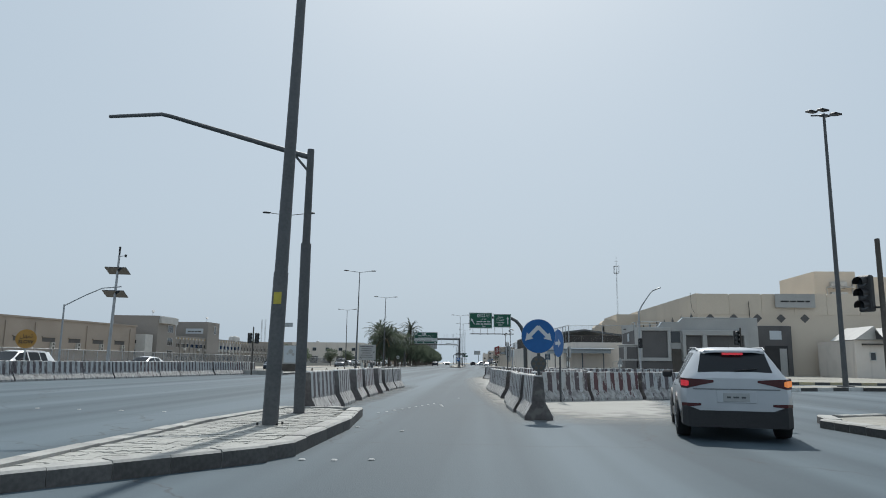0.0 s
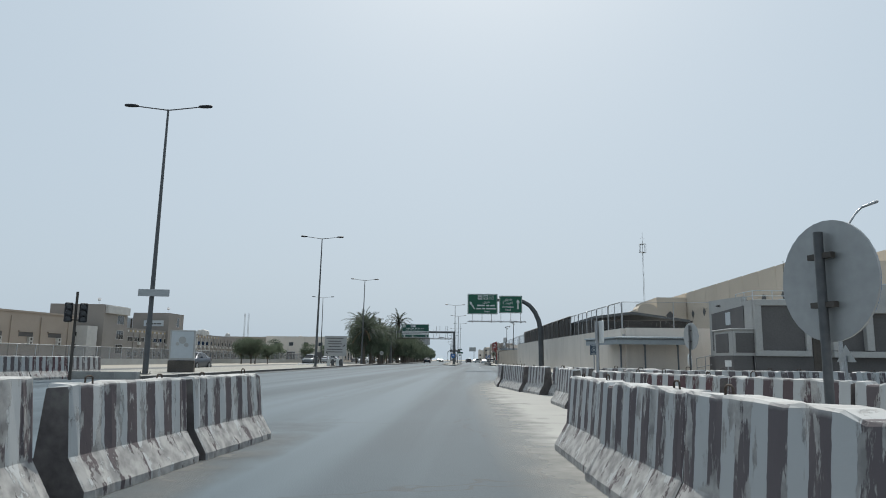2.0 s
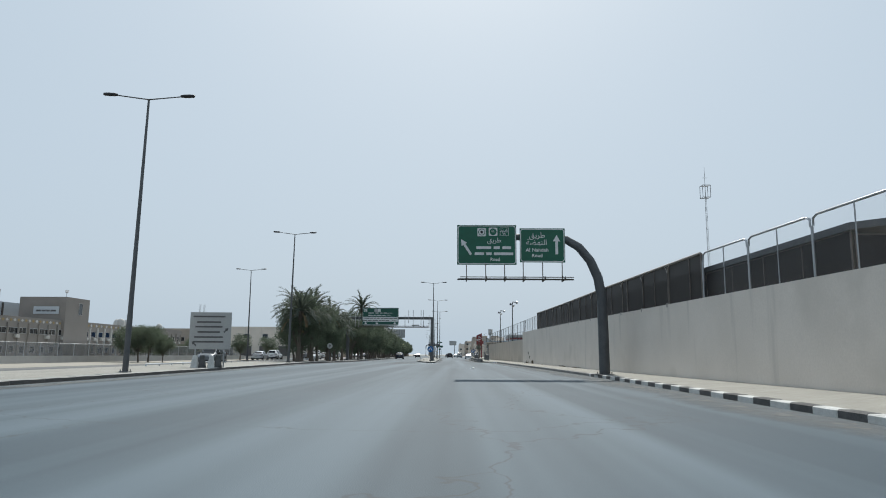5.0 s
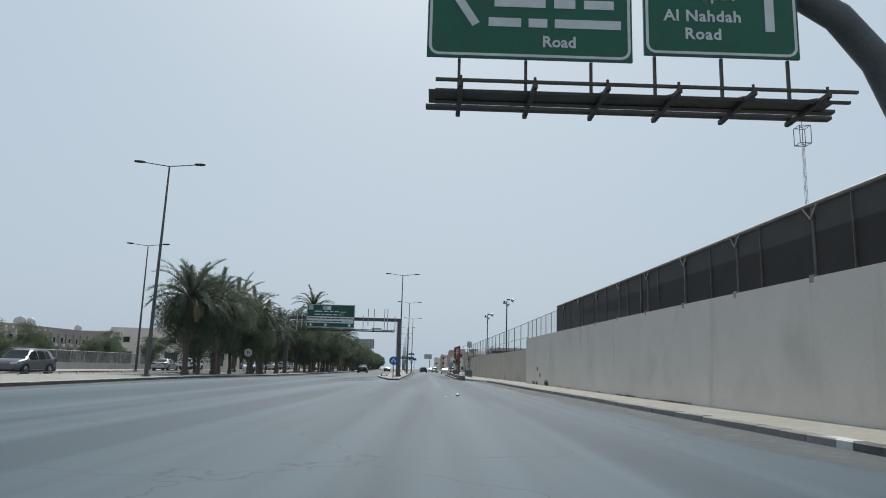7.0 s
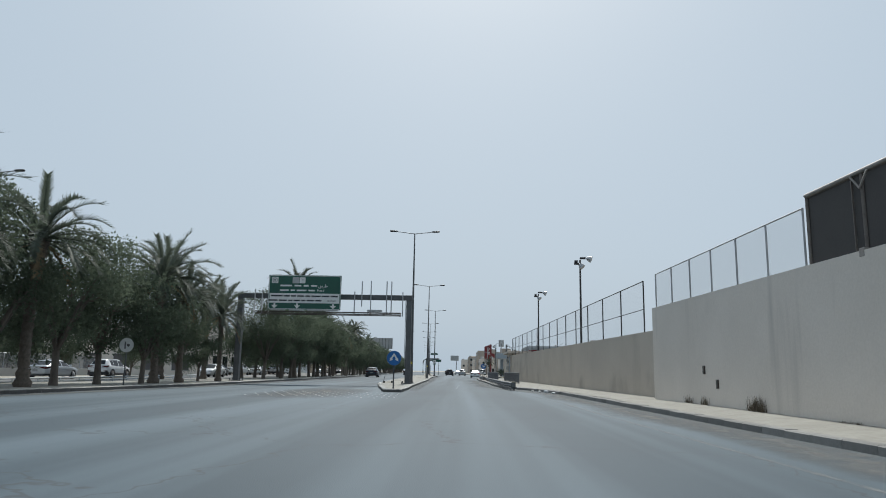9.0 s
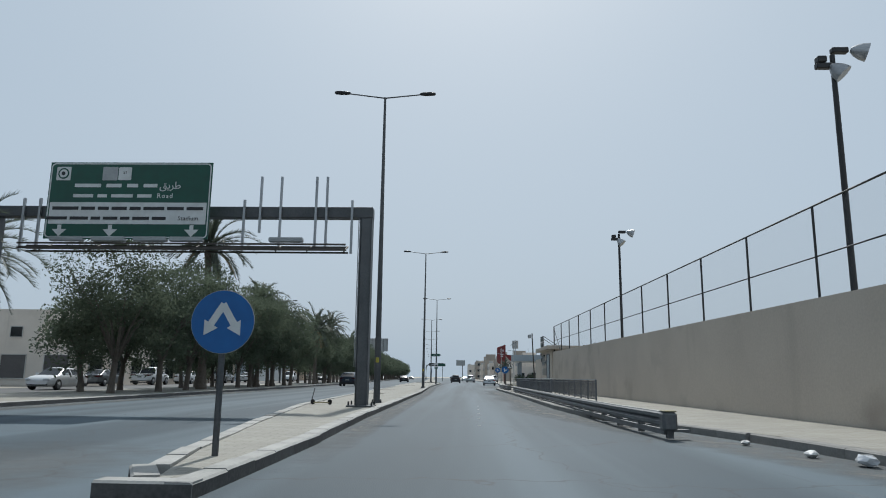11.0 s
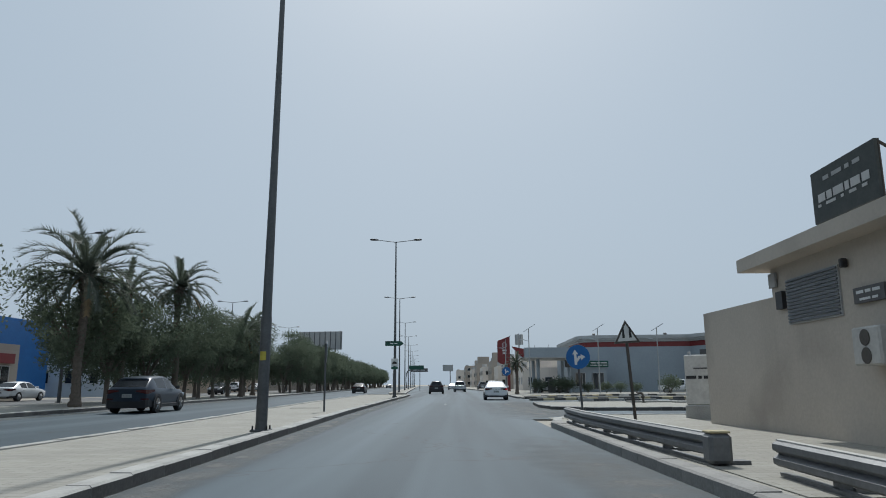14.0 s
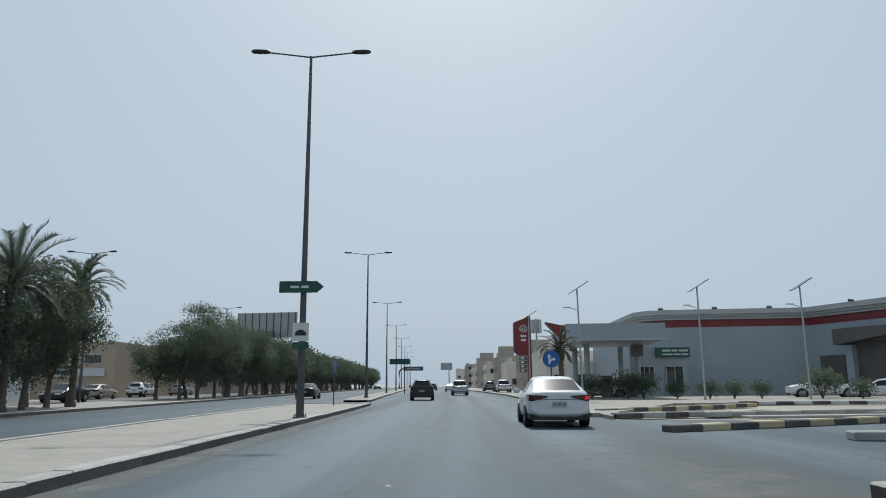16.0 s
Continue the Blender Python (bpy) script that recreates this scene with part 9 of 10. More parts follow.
def plant(src, x, y, z, s=1.0):
    m = pose(x, y, z, 0, 0, rnd.uniform(0, 360))
    if src not in used:
        used.add(src)
        src.scale = (s, s, s)
        src.matrix_basis = m @ Matrix.Diagonal((s, s, s, 1))
        return src
    old = src.scale.copy()
    src.scale = (s, s, s)
    o = copy_thing(src, m)
    src.scale = old
    return o


y = 143.5
while y < 520:
    e = between(y, LEFT_EDGE)
    k = rnd.randrange(3) if y < 335 else 4
    plant(TREES[k], e - 2.3 + rnd.uniform(-0.6, 0.4), y, verge_z(y) - 0.02, rnd.uniform(1.05, 1.25) if 185 < y < 204.1 else rnd.uniform(1.02, 1.15) if 204 < y < 219 else rnd.uniform(1.2, 1.3) if 219 < y < 226 else rnd.uniform(0.92, 1.0) if 266 < y < 282 else rnd.uniform(0.9, 0.98) if 245 < y < 267 else rnd.uniform(0.6, 0.7) if 163 < y < 172 else rnd.uniform(0.95, 1.12) if y < 335 else rnd.uniform(1.2, 1.4))
    if rnd.random() < 0.55 and not 162 < y < 172 and not 224 < y < 231:
        plant(TREES[3 if y < 300 else 4], e - 5.2 + rnd.uniform(-0.5, 0.5), y + rnd.uniform(1.5, 3), verge_z(y) - 0.02, rnd.uniform(0.85, 1.1))
    y += rnd.uniform(3.3, 4.6)
    if 171.0 < y < 187.0:
        y = 188.5
    if 226 < y < 240:
        y = 240.5
    if 276.5 < y < 288:
        y = 296.5
plant(TREES[1], -19.4, 226.9, verge_z(226.9) - 0.02, 1.12)
for i, x, y, s in ((0, -18.4, 142.2, 0.87), (1, -18.3, 148.8, 0.98), (1, -18.6, 162, 0.98), (1, -18.4, 165.4, 0.87), (0, -18.6, 173.4, 0.76), (2, -19.3, 201.0, 1.0), (0, -22.4, 180.6, 0.9), (4, -24.7, 177.0, 1.12),
                   (4, -19.2, 219.0, 0.86), (5, -19.2, 213.9, 0.92), (4, -19.3, 238.6, 0.92), (5, -20.6, 246.0, 0.83), (5, -20.4, 253.6, 1.0), (4, -20.2, 269.0, 0.8), (5, -21.3, 276.8, 0.83), (1, -24.0, 312, 0.85), (1, -25.5, 345, 0.85)):
    plant(PALMS[i], x, y, verge_z(y) - 0.02, s)
plant(PALMS[3], 6.6, 281.6, 0.1, 0.72)
for x, y, s in ((-42.3, 150.4, 0.74), (-50, 176, 0.7), (-54, 186, 0.75), (-49, 195, 0.7), (-52, 203, 0.75), (-39.9, 148.6, 0.7), (-40.6, 153.0, 0.76), (-37.2, 149.5, 0.5), (-48, 173, 0.55), (-49.5, 179.5, 0.58), (-48.2, 182.5, 0.52), (-48.5, 190, 0.6), (-50, 193.5, 0.6), (-49, 199, 0.62), (-35.2, 236, 0.36), (-35.4, 239.5, 0.4), (-35.2, 243, 0.36), (-35.6, 247, 0.38), (-35.4, 251, 0.36), (-40, 190, 0.7), (-37, 198, 0.7)):
    plant(TREES[rnd.randrange(4)], x, y, -0.05, s)
# round bushes of the filling station
BUSH = None
for k, (x, y, s) in enumerate(((9.8, 288.5, 0.8), (12.2, 288.0, 1.1), (13.2, 287.6, 1.0), (15.5, 287.4, 0.7), (17.6, 287.0, 0.75), (19.2, 286.8, 0.75), (21.0, 286.6, 0.7), (24.8, 286.0, 1.15), (27.2, 285.5, 0.75), (30.0, 284.8, 0.95), (31.5, 284.5, 0.8), (34.0, 283.0, 1.0))):
    if BUSH is None:
        r = random.Random(77)
        BUSH = thing("bush", Matrix(), "round dusty green bush in the station border", "bush", "station bushes")
        bm = bmesh.new()
        for j in range(5):
            stem = bmesh.new()
            tube(stem, [(0, 0, 0), (0.3 * math.cos(j * 1.3), 0.3 * math.sin(j * 1.3), 0.8)], [0.04, 0.015], 5)
            part("stem", stem, M_BARK, BUSH)
        for j in range(7):
            leaf_mesh(bm, (0.5 * math.cos(j), 0.5 * math.sin(j), 1.05 + 0.3 * math.sin(j * 2.1)), 0.75, 190, 0.09, r)
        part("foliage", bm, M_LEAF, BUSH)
        BUSH.matrix_basis = pose(x, y, 0.1)
        continue
    o = copy_thing(BUSH, pose(x, y, 0.1, 0, 0, 50 * k))
    s *= 1.05
    o.matrix_basis = pose(x, y, 0.1, 0, 0, 50 * k) @ Matrix.Diagonal((s, s, s, 1))


# ---- cars ----
PAINTS = {k: mat(k + " car paint", c, tuple(v * 0.9 for v in c), rough=0.28, metal=mt, fine=3, coarse=0.8, bump=0.0, spread=0.0, spec=0.6) for k, c, mt in
          (("white", (0.70, 0.71, 0.72), 0.0), ("silver", (0.50, 0.52, 0.545), 0.55), ("black", (0.018, 0.018, 0.02), 0.1), ("navy", (0.022, 0.035, 0.055), 0.2), ("grey", (0.16, 0.17, 0.18), 0.4), ("beige", (0.42, 0.38, 0.31), 0.1))}


# stations along the car: y, underside, belt line, roof line, share of the half width, share at the roof, what the top and side are up to the next station
SHAPES = {
    "suv": (4.5, 0.93, 0.355, (-1.34, 1.34), 0.40, [(-2.26, 0.42, 0.96, 1.06, 0.86, 0.72, "", ""), (-2.19, 0.34, 1.02, 1.17, 0.94, 0.715, "rear_window", ""), (-2.0, 0.29, 1.045, 1.42, 0.975, 0.645, "rear_window", ""), (-1.93, 0.28, 1.05, 1.50, 0.98, 0.63, "", ""), (-1.84, 0.27, 1.05, 1.555, 0.985, 0.63, "", ""),
            (-1.62, 0.26, 1.045, 1.592, 1.0, 0.645, "", ""), (-1.5, 0.26, 1.04, 1.602, 1.0, 0.65, "", "side_window"), (-1.02, 0.25, 1.01, 1.617, 1.0, 0.66, "", ""), (-0.98, 0.25, 1.01, 1.617, 1.0, 0.66, "", "side_window"), (-0.18, 0.24, 0.98, 1.625, 1.0, 0.67, "", ""), (-0.1, 0.24, 0.98, 1.625, 1.0, 0.67, "", "side_window"),
            (0.42, 0.24, 0.965, 1.55, 1.0, 0.68, "windscreen", "side_window"), (0.8, 0.24, 0.956, 1.26, 1.0, 0.78, "windscreen", ""), (1.18, 0.25, 0.951, 1.04, 0.995, 0.86, "", ""), (1.6, 0.26, 0.907, 0.995, 0.98, 0.84, "", ""), (2.0, 0.3, 0.799, 0.9, 0.91, 0.78, "", ""), (2.22, 0.4, 0.643, 0.72, 0.78, 0.68, "", "")]),
    "coupe_suv": (4.75, 0.97, 0.375, (-1.42, 1.43), 0.40, [(-2.36, 0.45, 0.94, 1.03, 0.85, 0.80, "", ""), (-2.28, 0.36, 1.0, 1.11, 0.935, 0.83, "rear_window", ""), (-1.75, 0.29, 1.07, 1.42, 0.99, 0.75, "", ""), (-1.62, 0.28, 1.07, 1.49, 1.0, 0.74, "", ""), (-1.35, 0.27, 1.06, 1.55, 1.0, 0.72, "", "side_window"),
                  (-0.30, 0.26, 1.03, 1.61, 1.0, 0.715, "", ""), (-0.22, 0.26, 1.03, 1.61, 1.0, 0.715, "", "side_window"), (0.45, 0.26, 1.01, 1.53, 1.0, 0.72, "windscreen", "side_window"), (0.85, 0.26, 1.0, 1.28, 1.0, 0.78, "windscreen", ""), (1.3, 0.27, 0.99, 1.05, 0.995, 0.86, "", ""), (1.7, 0.28, 0.95, 1.0, 0.98, 0.84, "", ""), (2.15, 0.32, 0.82, 0.89, 0.9, 0.78, "", ""), (2.36, 0.42, 0.66, 0.72, 0.76, 0.66, "", "")]),
    "sedan": (4.6, 0.90, 0.315, (-1.36, 1.36), 0.30, [(-2.29, 0.40, 0.82, 0.93, 0.83, 0.78, "", ""), (-2.2, 0.30, 0.90, 1.0, 0.93, 0.83, "", ""), (-1.75, 0.24, 0.95, 1.02, 0.985, 0.84, "rear_window", ""), (-1.08, 0.21, 0.945, 1.33, 1.0, 0.71, "", ""), (-1.0, 0.21, 0.945, 1.355, 1.0, 0.70, "", "side_window"), (-0.26, 0.2, 0.93, 1.425, 1.0, 0.68, "", ""), (-0.18, 0.2, 0.93, 1.425, 1.0, 0.68, "", "side_window"),
              (0.36, 0.2, 0.91, 1.37, 1.0, 0.69, "windscreen", "side_window"), (0.8, 0.2, 0.90, 1.14, 1.0, 0.77, "windscreen", ""), (1.25, 0.21, 0.885, 0.935, 0.995, 0.86, "", ""), (1.65, 0.22, 0.83, 0.88, 0.98, 0.84, "", ""), (2.1, 0.26, 0.70, 0.77, 0.9, 0.78, "", ""), (2.29, 0.36, 0.54, 0.6, 0.76, 0.66, "", "")]),
    "pickup": (5.1, 0.92, 0.37, (-1.5, 1.55), 0.44, [(-2.54, 0.48, 1.0, 1.03, 0.93, 0.90, "", ""), (-2.46, 0.42, 1.03, 1.06, 0.985, 0.94, "", ""), (-1.6, 0.36, 1.04, 1.07, 1.0, 0.95, "", ""), (-0.86, 0.33, 1.04, 1.08, 1.0, 0.94, "rear_window", ""), (-0.68, 0.33, 1.04, 1.64, 1.0, 0.79, "", ""), (-0.55, 0.32, 1.04, 1.70, 1.0, 0.77, "", "side_window"), (0.0, 0.32, 1.04, 1.74, 1.0, 0.765, "", ""), (0.07, 0.31, 1.03, 1.74, 1.0, 0.765, "", "side_window"),
               (0.55, 0.3, 1.02, 1.67, 1.0, 0.77, "windscreen", "side_window"), (0.9, 0.3, 1.02, 1.38, 1.0, 0.82, "windscreen", ""), (1.35, 0.3, 1.01, 1.08, 0.995, 0.88, "", ""), (1.8, 0.32, 0.99, 1.05, 0.98, 0.86, "", ""), (2.3, 0.36, 0.88, 0.95, 0.92, 0.8, "", ""), (2.52, 0.45, 0.7, 0.75, 0.82, 0.7, "", "")]),
}
CAR_STOCK = {}


def wrap_patch(bm, pts, depth=0.05):
    """A lamp glass or strip wrapped round a corner of the car: points (x, y, low, high) along it."""
    a = [(bm.verts.new((x, y, l)), bm.verts.new((x, y, h))) for x, y, l, h in pts]
    b = [(bm.verts.new((x * (1 - depth * 1.1), y * (1 - depth * 0.45), l)), bm.verts.new((x * (1 - depth * 1.1), y * (1 - depth * 0.45), h))) for x, y, l, h in pts]
    for k in range(len(pts) - 1):
        for q in ((a[k][0], a[k + 1][0], a[k + 1][1], a[k][1]), (b[k + 1][0], b[k][0], b[k][1], b[k + 1][1]), (a[k][1], a[k + 1][1], b[k + 1][1], b[k][1]), (a[k + 1][0], a[k][0], b[k][0], b[k + 1][0])):
            bm.faces.new(q)
    bm.faces.new((a[0][0], a[0][1], b[0][1], b[0][0]))
    bm.faces.new((a[-1][1], a[-1][0], b[-1][0], b[-1][1]))
    bmesh.ops.recalc_face_normals(bm, faces=bm.faces)


def make_car(shape, paint, label, lights=None):
    L, W, R, axles, clad, st = SHAPES[shape]
    suv = "suv" in shape
    th = thing("car", Matrix(), label, "car")
    skin = bmesh.new()
    panes = collections.defaultdict(bmesh.new)
    rings = []
    for y, lo, belt, top, k, kr, _, _ in st:
        w, wr, d = W * k, W * kr, belt - lo
        g = min(1.0, max(0.0, (top - belt - 0.05) / 0.5))
        right = [(w * 0.80, y, lo), (w * 0.955, y, lo + 0.07), (w * 0.99, y, lo + d * 0.34), (w, y, lo + d * 0.62), (w * 0.985, y, lo + d * 0.85), (w * 0.945, y, belt),
                 (w * 0.93, y, belt + 0.025), (wr, y, max(belt + 0.03, top - 0.03 - 0.05 * g)), (wr * 0.90, y, top), (wr * 0.45, y, top + 0.012 + 0.01 * g)]
        rings.append(right + [(-x, yy, z) for x, yy, z in reversed(right)])
    n = len(rings[0])
    for k in range(len(st) - 1):
        for i in range(n):
            j = (i + 1) % n
            home = skin
            if i in (8, 9, 10) and st[k][6]:
                home = panes[st[k][6]]
            elif i in (6, n - 8) and st[k][7]:
                home = panes["side_window %d %d" % (i, k)]
            f = home.faces.new([home.verts.new(p) for p in (rings[k][i], rings[k][j], rings[k + 1][j], rings[k + 1][i])])
            f.smooth = True
    skin.faces.new([skin.verts.new(p) for p in rings[0]][::-1])
    skin.faces.new([skin.verts.new(p) for p in rings[-1]])
    bmesh.ops.remove_doubles(skin, verts=skin.verts, dist=1e-4)
    bmesh.ops.recalc_face_normals(skin, faces=skin.faces)
    part("body", skin, PAINTS[paint], th)
    for name in sorted(panes):
        b = panes[name]
        bmesh.ops.remove_doubles(b, verts=b.verts, dist=1e-4)
        bmesh.ops.recalc_face_normals(b, faces=b.faces)
        part(name.split()[0], b, M_CAR_GLASS, th, "dark tinted car glass")
    # arches, wheels, sills
    for y in axles:
        for s in (-1, 1):
            bm = bmesh.new()
            ra = R + (0.085 if suv else 0.05)
            slab(bm, [(ra * math.cos(radians(a)), max(0.16 - R, ra * math.sin(radians(a)))) for a in range(-28, 209, 12)], 0.03, Matrix.Translation((s * (W - 0.012), y, R)) @ Matrix.Rotation(radians(90), 4, "Z") @ Matrix.Rotation(radians(90), 4, "X") if s > 0 else Matrix.Translation((s * (W - 0.012), y, R)) @ Matrix.Rotation(radians(-90), 4, "Z") @ Matrix.Rotation(radians(90), 4, "X"))
            part("wheel_arch", bm, M_BLACK, th)
            bm = bmesh.new()
            tube(bm, [(s * (W - 0.22), y, R), (s * (W - 0.20), y, R), (s * (W - 0.03), y, R), (s * (W + 0.022), y, R)], [R * 0.9, R, R, R * 0.95], 24)
            wh = part("wheel", bm, M_TYRE, th)
            bm = bmesh.new()
            tube(bm, [(s * (W + 0.0), y, R), (s * (W + 0.026), y, R), (s * (W + 0.024), y, R)], [R * 0.70, R * 0.70, R * 0.62], 20)
            part("rim", bm, M_DARK_STEEL if suv else M_RIM, wh)
            bm = bmesh.new()
            for q in range(5):
                a = q * 2 * math.pi / 5 + 0.3
                for e in (-0.11, 0.11):
                    rod(bm, (s * (W + 0.030), y + 0.03 * math.cos(a), R + 0.03 * math.sin(a)), (s * (W + 0.026), y + R * 0.66 * math.cos(a + e), R + R * 0.66 * math.sin(a + e)), 0.02, 0.017, 5)
            part("spokes", bm, M_RIM, wh)
    for s in (-1, 1):
        if suv:
            bm = bmesh.new()
            box(bm, (s * (W * 0.985), 0.0, 0.33), (0.06, axles[1] - axles[0] - 2 * R - 0.1, 0.16), bevel=0.02)
            part("sill_cladding", bm, M_BLACK, th)
        for y in (-0.55, 0.45):
            bm = bmesh.new()
            box(bm, (s * (W * 0.998), y - 0.22, st[5][2] - 0.12), (0.035, 0.17, 0.03), bevel=0.008)
            part("door_handle", bm, PAINTS[paint], th)
    if shape == "suv":
        for s in (-1, 1):
            bm = bmesh.new()
            tube(bm, [(s * W * 0.60, -1.70, 1.56), (s * W * 0.61, -1.5, 1.615), (s * W * 0.63, -0.2, 1.645), (s * W * 0.64, 0.1, 1.61)], 0.016, 6)
            part("roof_rail", bm, M_RIM, th)
    # rear: bumper, lamps, plate
    x1, x2, x3 = W * st[0][4], W * st[1][4], W * st[2][4]
    y1, y2, y3 = st[0][0], st[1][0], st[2][0]
    zt = st[1][2] - (0.0 if shape == "suv" else 0.04)
    bm = bmesh.new()
    lo, hi = (0.24, clad + 0.16) if suv else (0.22, 0.34)
    wrap_patch(bm, [(-x3 * 0.985, y3 + 0.1, lo + 0.05, hi + 0.06), (-x2 * 0.995, y2 - 0.012, lo + 0.03, hi + 0.05), (-x1 * 0.98, y1 - 0.03, lo, hi + 0.03), (-x1 * 0.75, y1 - 0.032, lo, hi - 0.04), (x1 * 0.75, y1 - 0.032, lo, hi - 0.04), (x1 * 0.98, y1 - 0.03, lo, hi + 0.03), (x2 * 0.995, y2 - 0.012, lo + 0.03, hi + 0.05), (x3 * 0.985, y3 + 0.1, lo + 0.05, hi + 0.06)], 0.12)
    part("rear_bumper", bm, M_BLACK, th, "black plastic lower bumper")
    bm = bmesh.new()
    box(bm, (0, L / 2 - 0.14, 0.42), (W * 1.5, 0.2, 0.26), bevel=0.05)
    part("front_bumper", bm, M_BLACK, th)
    for s in (-1, 1):
        lit = lights == "brake" or (lights == "right" and s > 0)
        bm = bmesh.new()
        wrap_patch(bm, [(s * x1 * 0.44, y1 - 0.014, zt - 0.02, zt + 0.02), (s * x1 * 0.72, y1 - 0.018, zt - 0.07, zt + 0.035), (s * x1 * 0.98, y1 - 0.014, zt - 0.125, zt + 0.045), (s * (x2 + 0.004), y2 - 0.004, zt - 0.12, zt + 0.055), (s * (x3 * 0.992 + 0.006), y3, zt - 0.02, zt + 0.06)])
        tl = part("tail_light", bm, M_TAIL, th, "dark red tail light")
        if lit:
            bm = bmesh.new()
            wrap_patch(bm, [(s * x1 * 0.95, y1 - 0.024, zt - 0.075, zt + 0.0), (s * x1 * 1.0, y1 - 0.022, zt - 0.09, zt + 0.015), (s * (x2 + 0.008), y2 - 0.010, zt - 0.075, zt + 0.02)], 0.02)
            part("lit_lens", bm, M_AMBER_ON if lights == "brake" and s > 0 else M_TAIL_ON, tl)
        if suv:
            bm = bmesh.new()
            wrap_patch(bm, [(s * x1 * 0.72, y1 - 0.02, 0.60, 0.64), (s * x1 * 0.99, y1 - 0.018, 0.58, 0.645), (s * (x2 + 0.004), y2 - 0.006, 0.59, 0.645)], 0.03)
            part("reflector", bm, M_TAIL, th, "dull red bumper reflector")
        bm = bmesh.new()
        f = st[-2]
        box(bm, (s * W * f[4] * 0.74, f[0] + 0.12, f[2] - 0.03), (0.36, 0.22, 0.13), rz=s * -18, bevel=0.03)
        part("headlight", bm, M_HEAD, th)
        bm = bmesh.new()
        box(bm, (s * (W + 0.10), 0.66, st[7][2] + 0.10), (0.20, 0.11, 0.15), bevel=0.035)
        mr = part("mirror", bm, M_BLACK if suv else PAINTS[paint], th)
    if suv:
        e = st[4 if shape == "suv" else 3]
        half = W * e[5] * 0.93
        bm = bmesh.new()
        wrap_patch(bm, [(-half * 0.97, e[0] - 0.08, e[3] - 0.045, e[3] - 0.015), (-half * 0.6, e[0] - 0.15, e[3] - 0.03, e[3] + 0.0), (half * 0.6, e[0] - 0.15, e[3] - 0.03, e[3] + 0.0), (half * 0.97, e[0] - 0.08, e[3] - 0.045, e[3] - 0.015)], 0.02)
        box(bm, (0, e[0] - 0.03, e[3] - 0.004), (half * 1.7, 0.2, 0.03), bevel=0.01)
        part("roof_spoiler", bm, PAINTS[paint], th)
        bm = bmesh.new()
        rod(bm, (0, st[1][0] - 0.01, st[1][3] + 0.035), (0.36, st[1][0] + 0.03, st[1][3] + 0.07), 0.012, 0.008, 5)
        part("rear_wiper", bm, M_BLACK, th)
        bm = bmesh.new()
        rod(bm, (0, -1.45, 1.60), (0, -1.62, 1.69), 0.008, 0.005, 5)
        part("aerial", bm, M_BLACK, th)
    if lights == "brake":
        bm = bmesh.new()
        box(bm, (0, e[0] - 0.155, e[3] - 0.055), (0.34, 0.03, 0.04))
        part("brake_light", bm, M_TAIL_ON, th, "lit high brake light")
    zp = 0.76 if suv else 0.80 if shape == "pickup" else 0.66
    bm = bmesh.new()
    box(bm, (0, y1 - 0.008, zp), (0.62, 0.014, 0.21), bevel=0.004)
    pn = part("plate_recess", bm, PAINTS[paint], th)
    bm = bmesh.new()
    box(bm, (0, y1 - 0.018, zp - 0.01), (0.42, 0.014, 0.15), bevel=0.004)
    pl = part("number_plate", bm, M_SIGN_BACK, th, "dull white number plate")
    bar_words(pl, facing(0, y1 - 0.026, zp - 0.01), [0.06, 0.09, 0.07], 0.03, M_POLE, 0.04)
    bm = bmesh.new()
    wrap_patch(bm, [(-x1 * 0.86, y1 - 0.012, zp + 0.115, zp + 0.135), (x1 * 0.86, y1 - 0.012, zp + 0.115, zp + 0.135)], 0.01)
    part("tailgate_crease", bm, PAINTS["grey"] if paint in ("white", "silver") else PAINTS[paint], th)
    return th


def car(shape, paint, x, y, z, yaw, label, lights=None):
    key = (shape, paint, lights)
    m = pose(x, y, z, 0, 0, yaw)
    if key in CAR_STOCK:
        o = copy_thing(CAR_STOCK[key], m)
        o["label"] = label
    else:
        o = make_car(shape, paint, label, lights)
        o.matrix_basis = m
        CAR_STOCK[key] = o
    return o


braking = car("suv", "silver", 6.3, 13.65, 0.0, -13, "silver white sport utility car with its brake lights lit", "brake")
braking.matrix_basis = braking.matrix_basis @ Matrix.Diagonal((0.95, 0.98, 0.93, 1))
car("sedan", "white", 2.95, 259.9, 0.0, -1.5, "white sedan waiting at the filling station turning", "right")
car("suv", "black", -2.65, 296.0, 0.0, 1.5, "black sport utility car driving ahead")
car("coupe_suv", "navy", -14.5, 236.0, 0.0, 2, "dark blue sport utility car on the opposite lanes")
car("pickup", "silver", 0.6, 322.0, 0.0, 2.5, "silver pickup further down the road")
car("sedan", "black", -13.9, 305.0, 0.0, 2.5, "black sedan on the far lanes")
car("sedan", "white", -0.8, 372.0, 0.0, 2.5, "white sedan far down the road")
car("suv", "grey", -4.8, 395.0, 0.0, 2.5, "grey car far down the road")
car("sedan", "grey", -24.0, 460.0, 0.0, 2.5, "grey car far down the road")
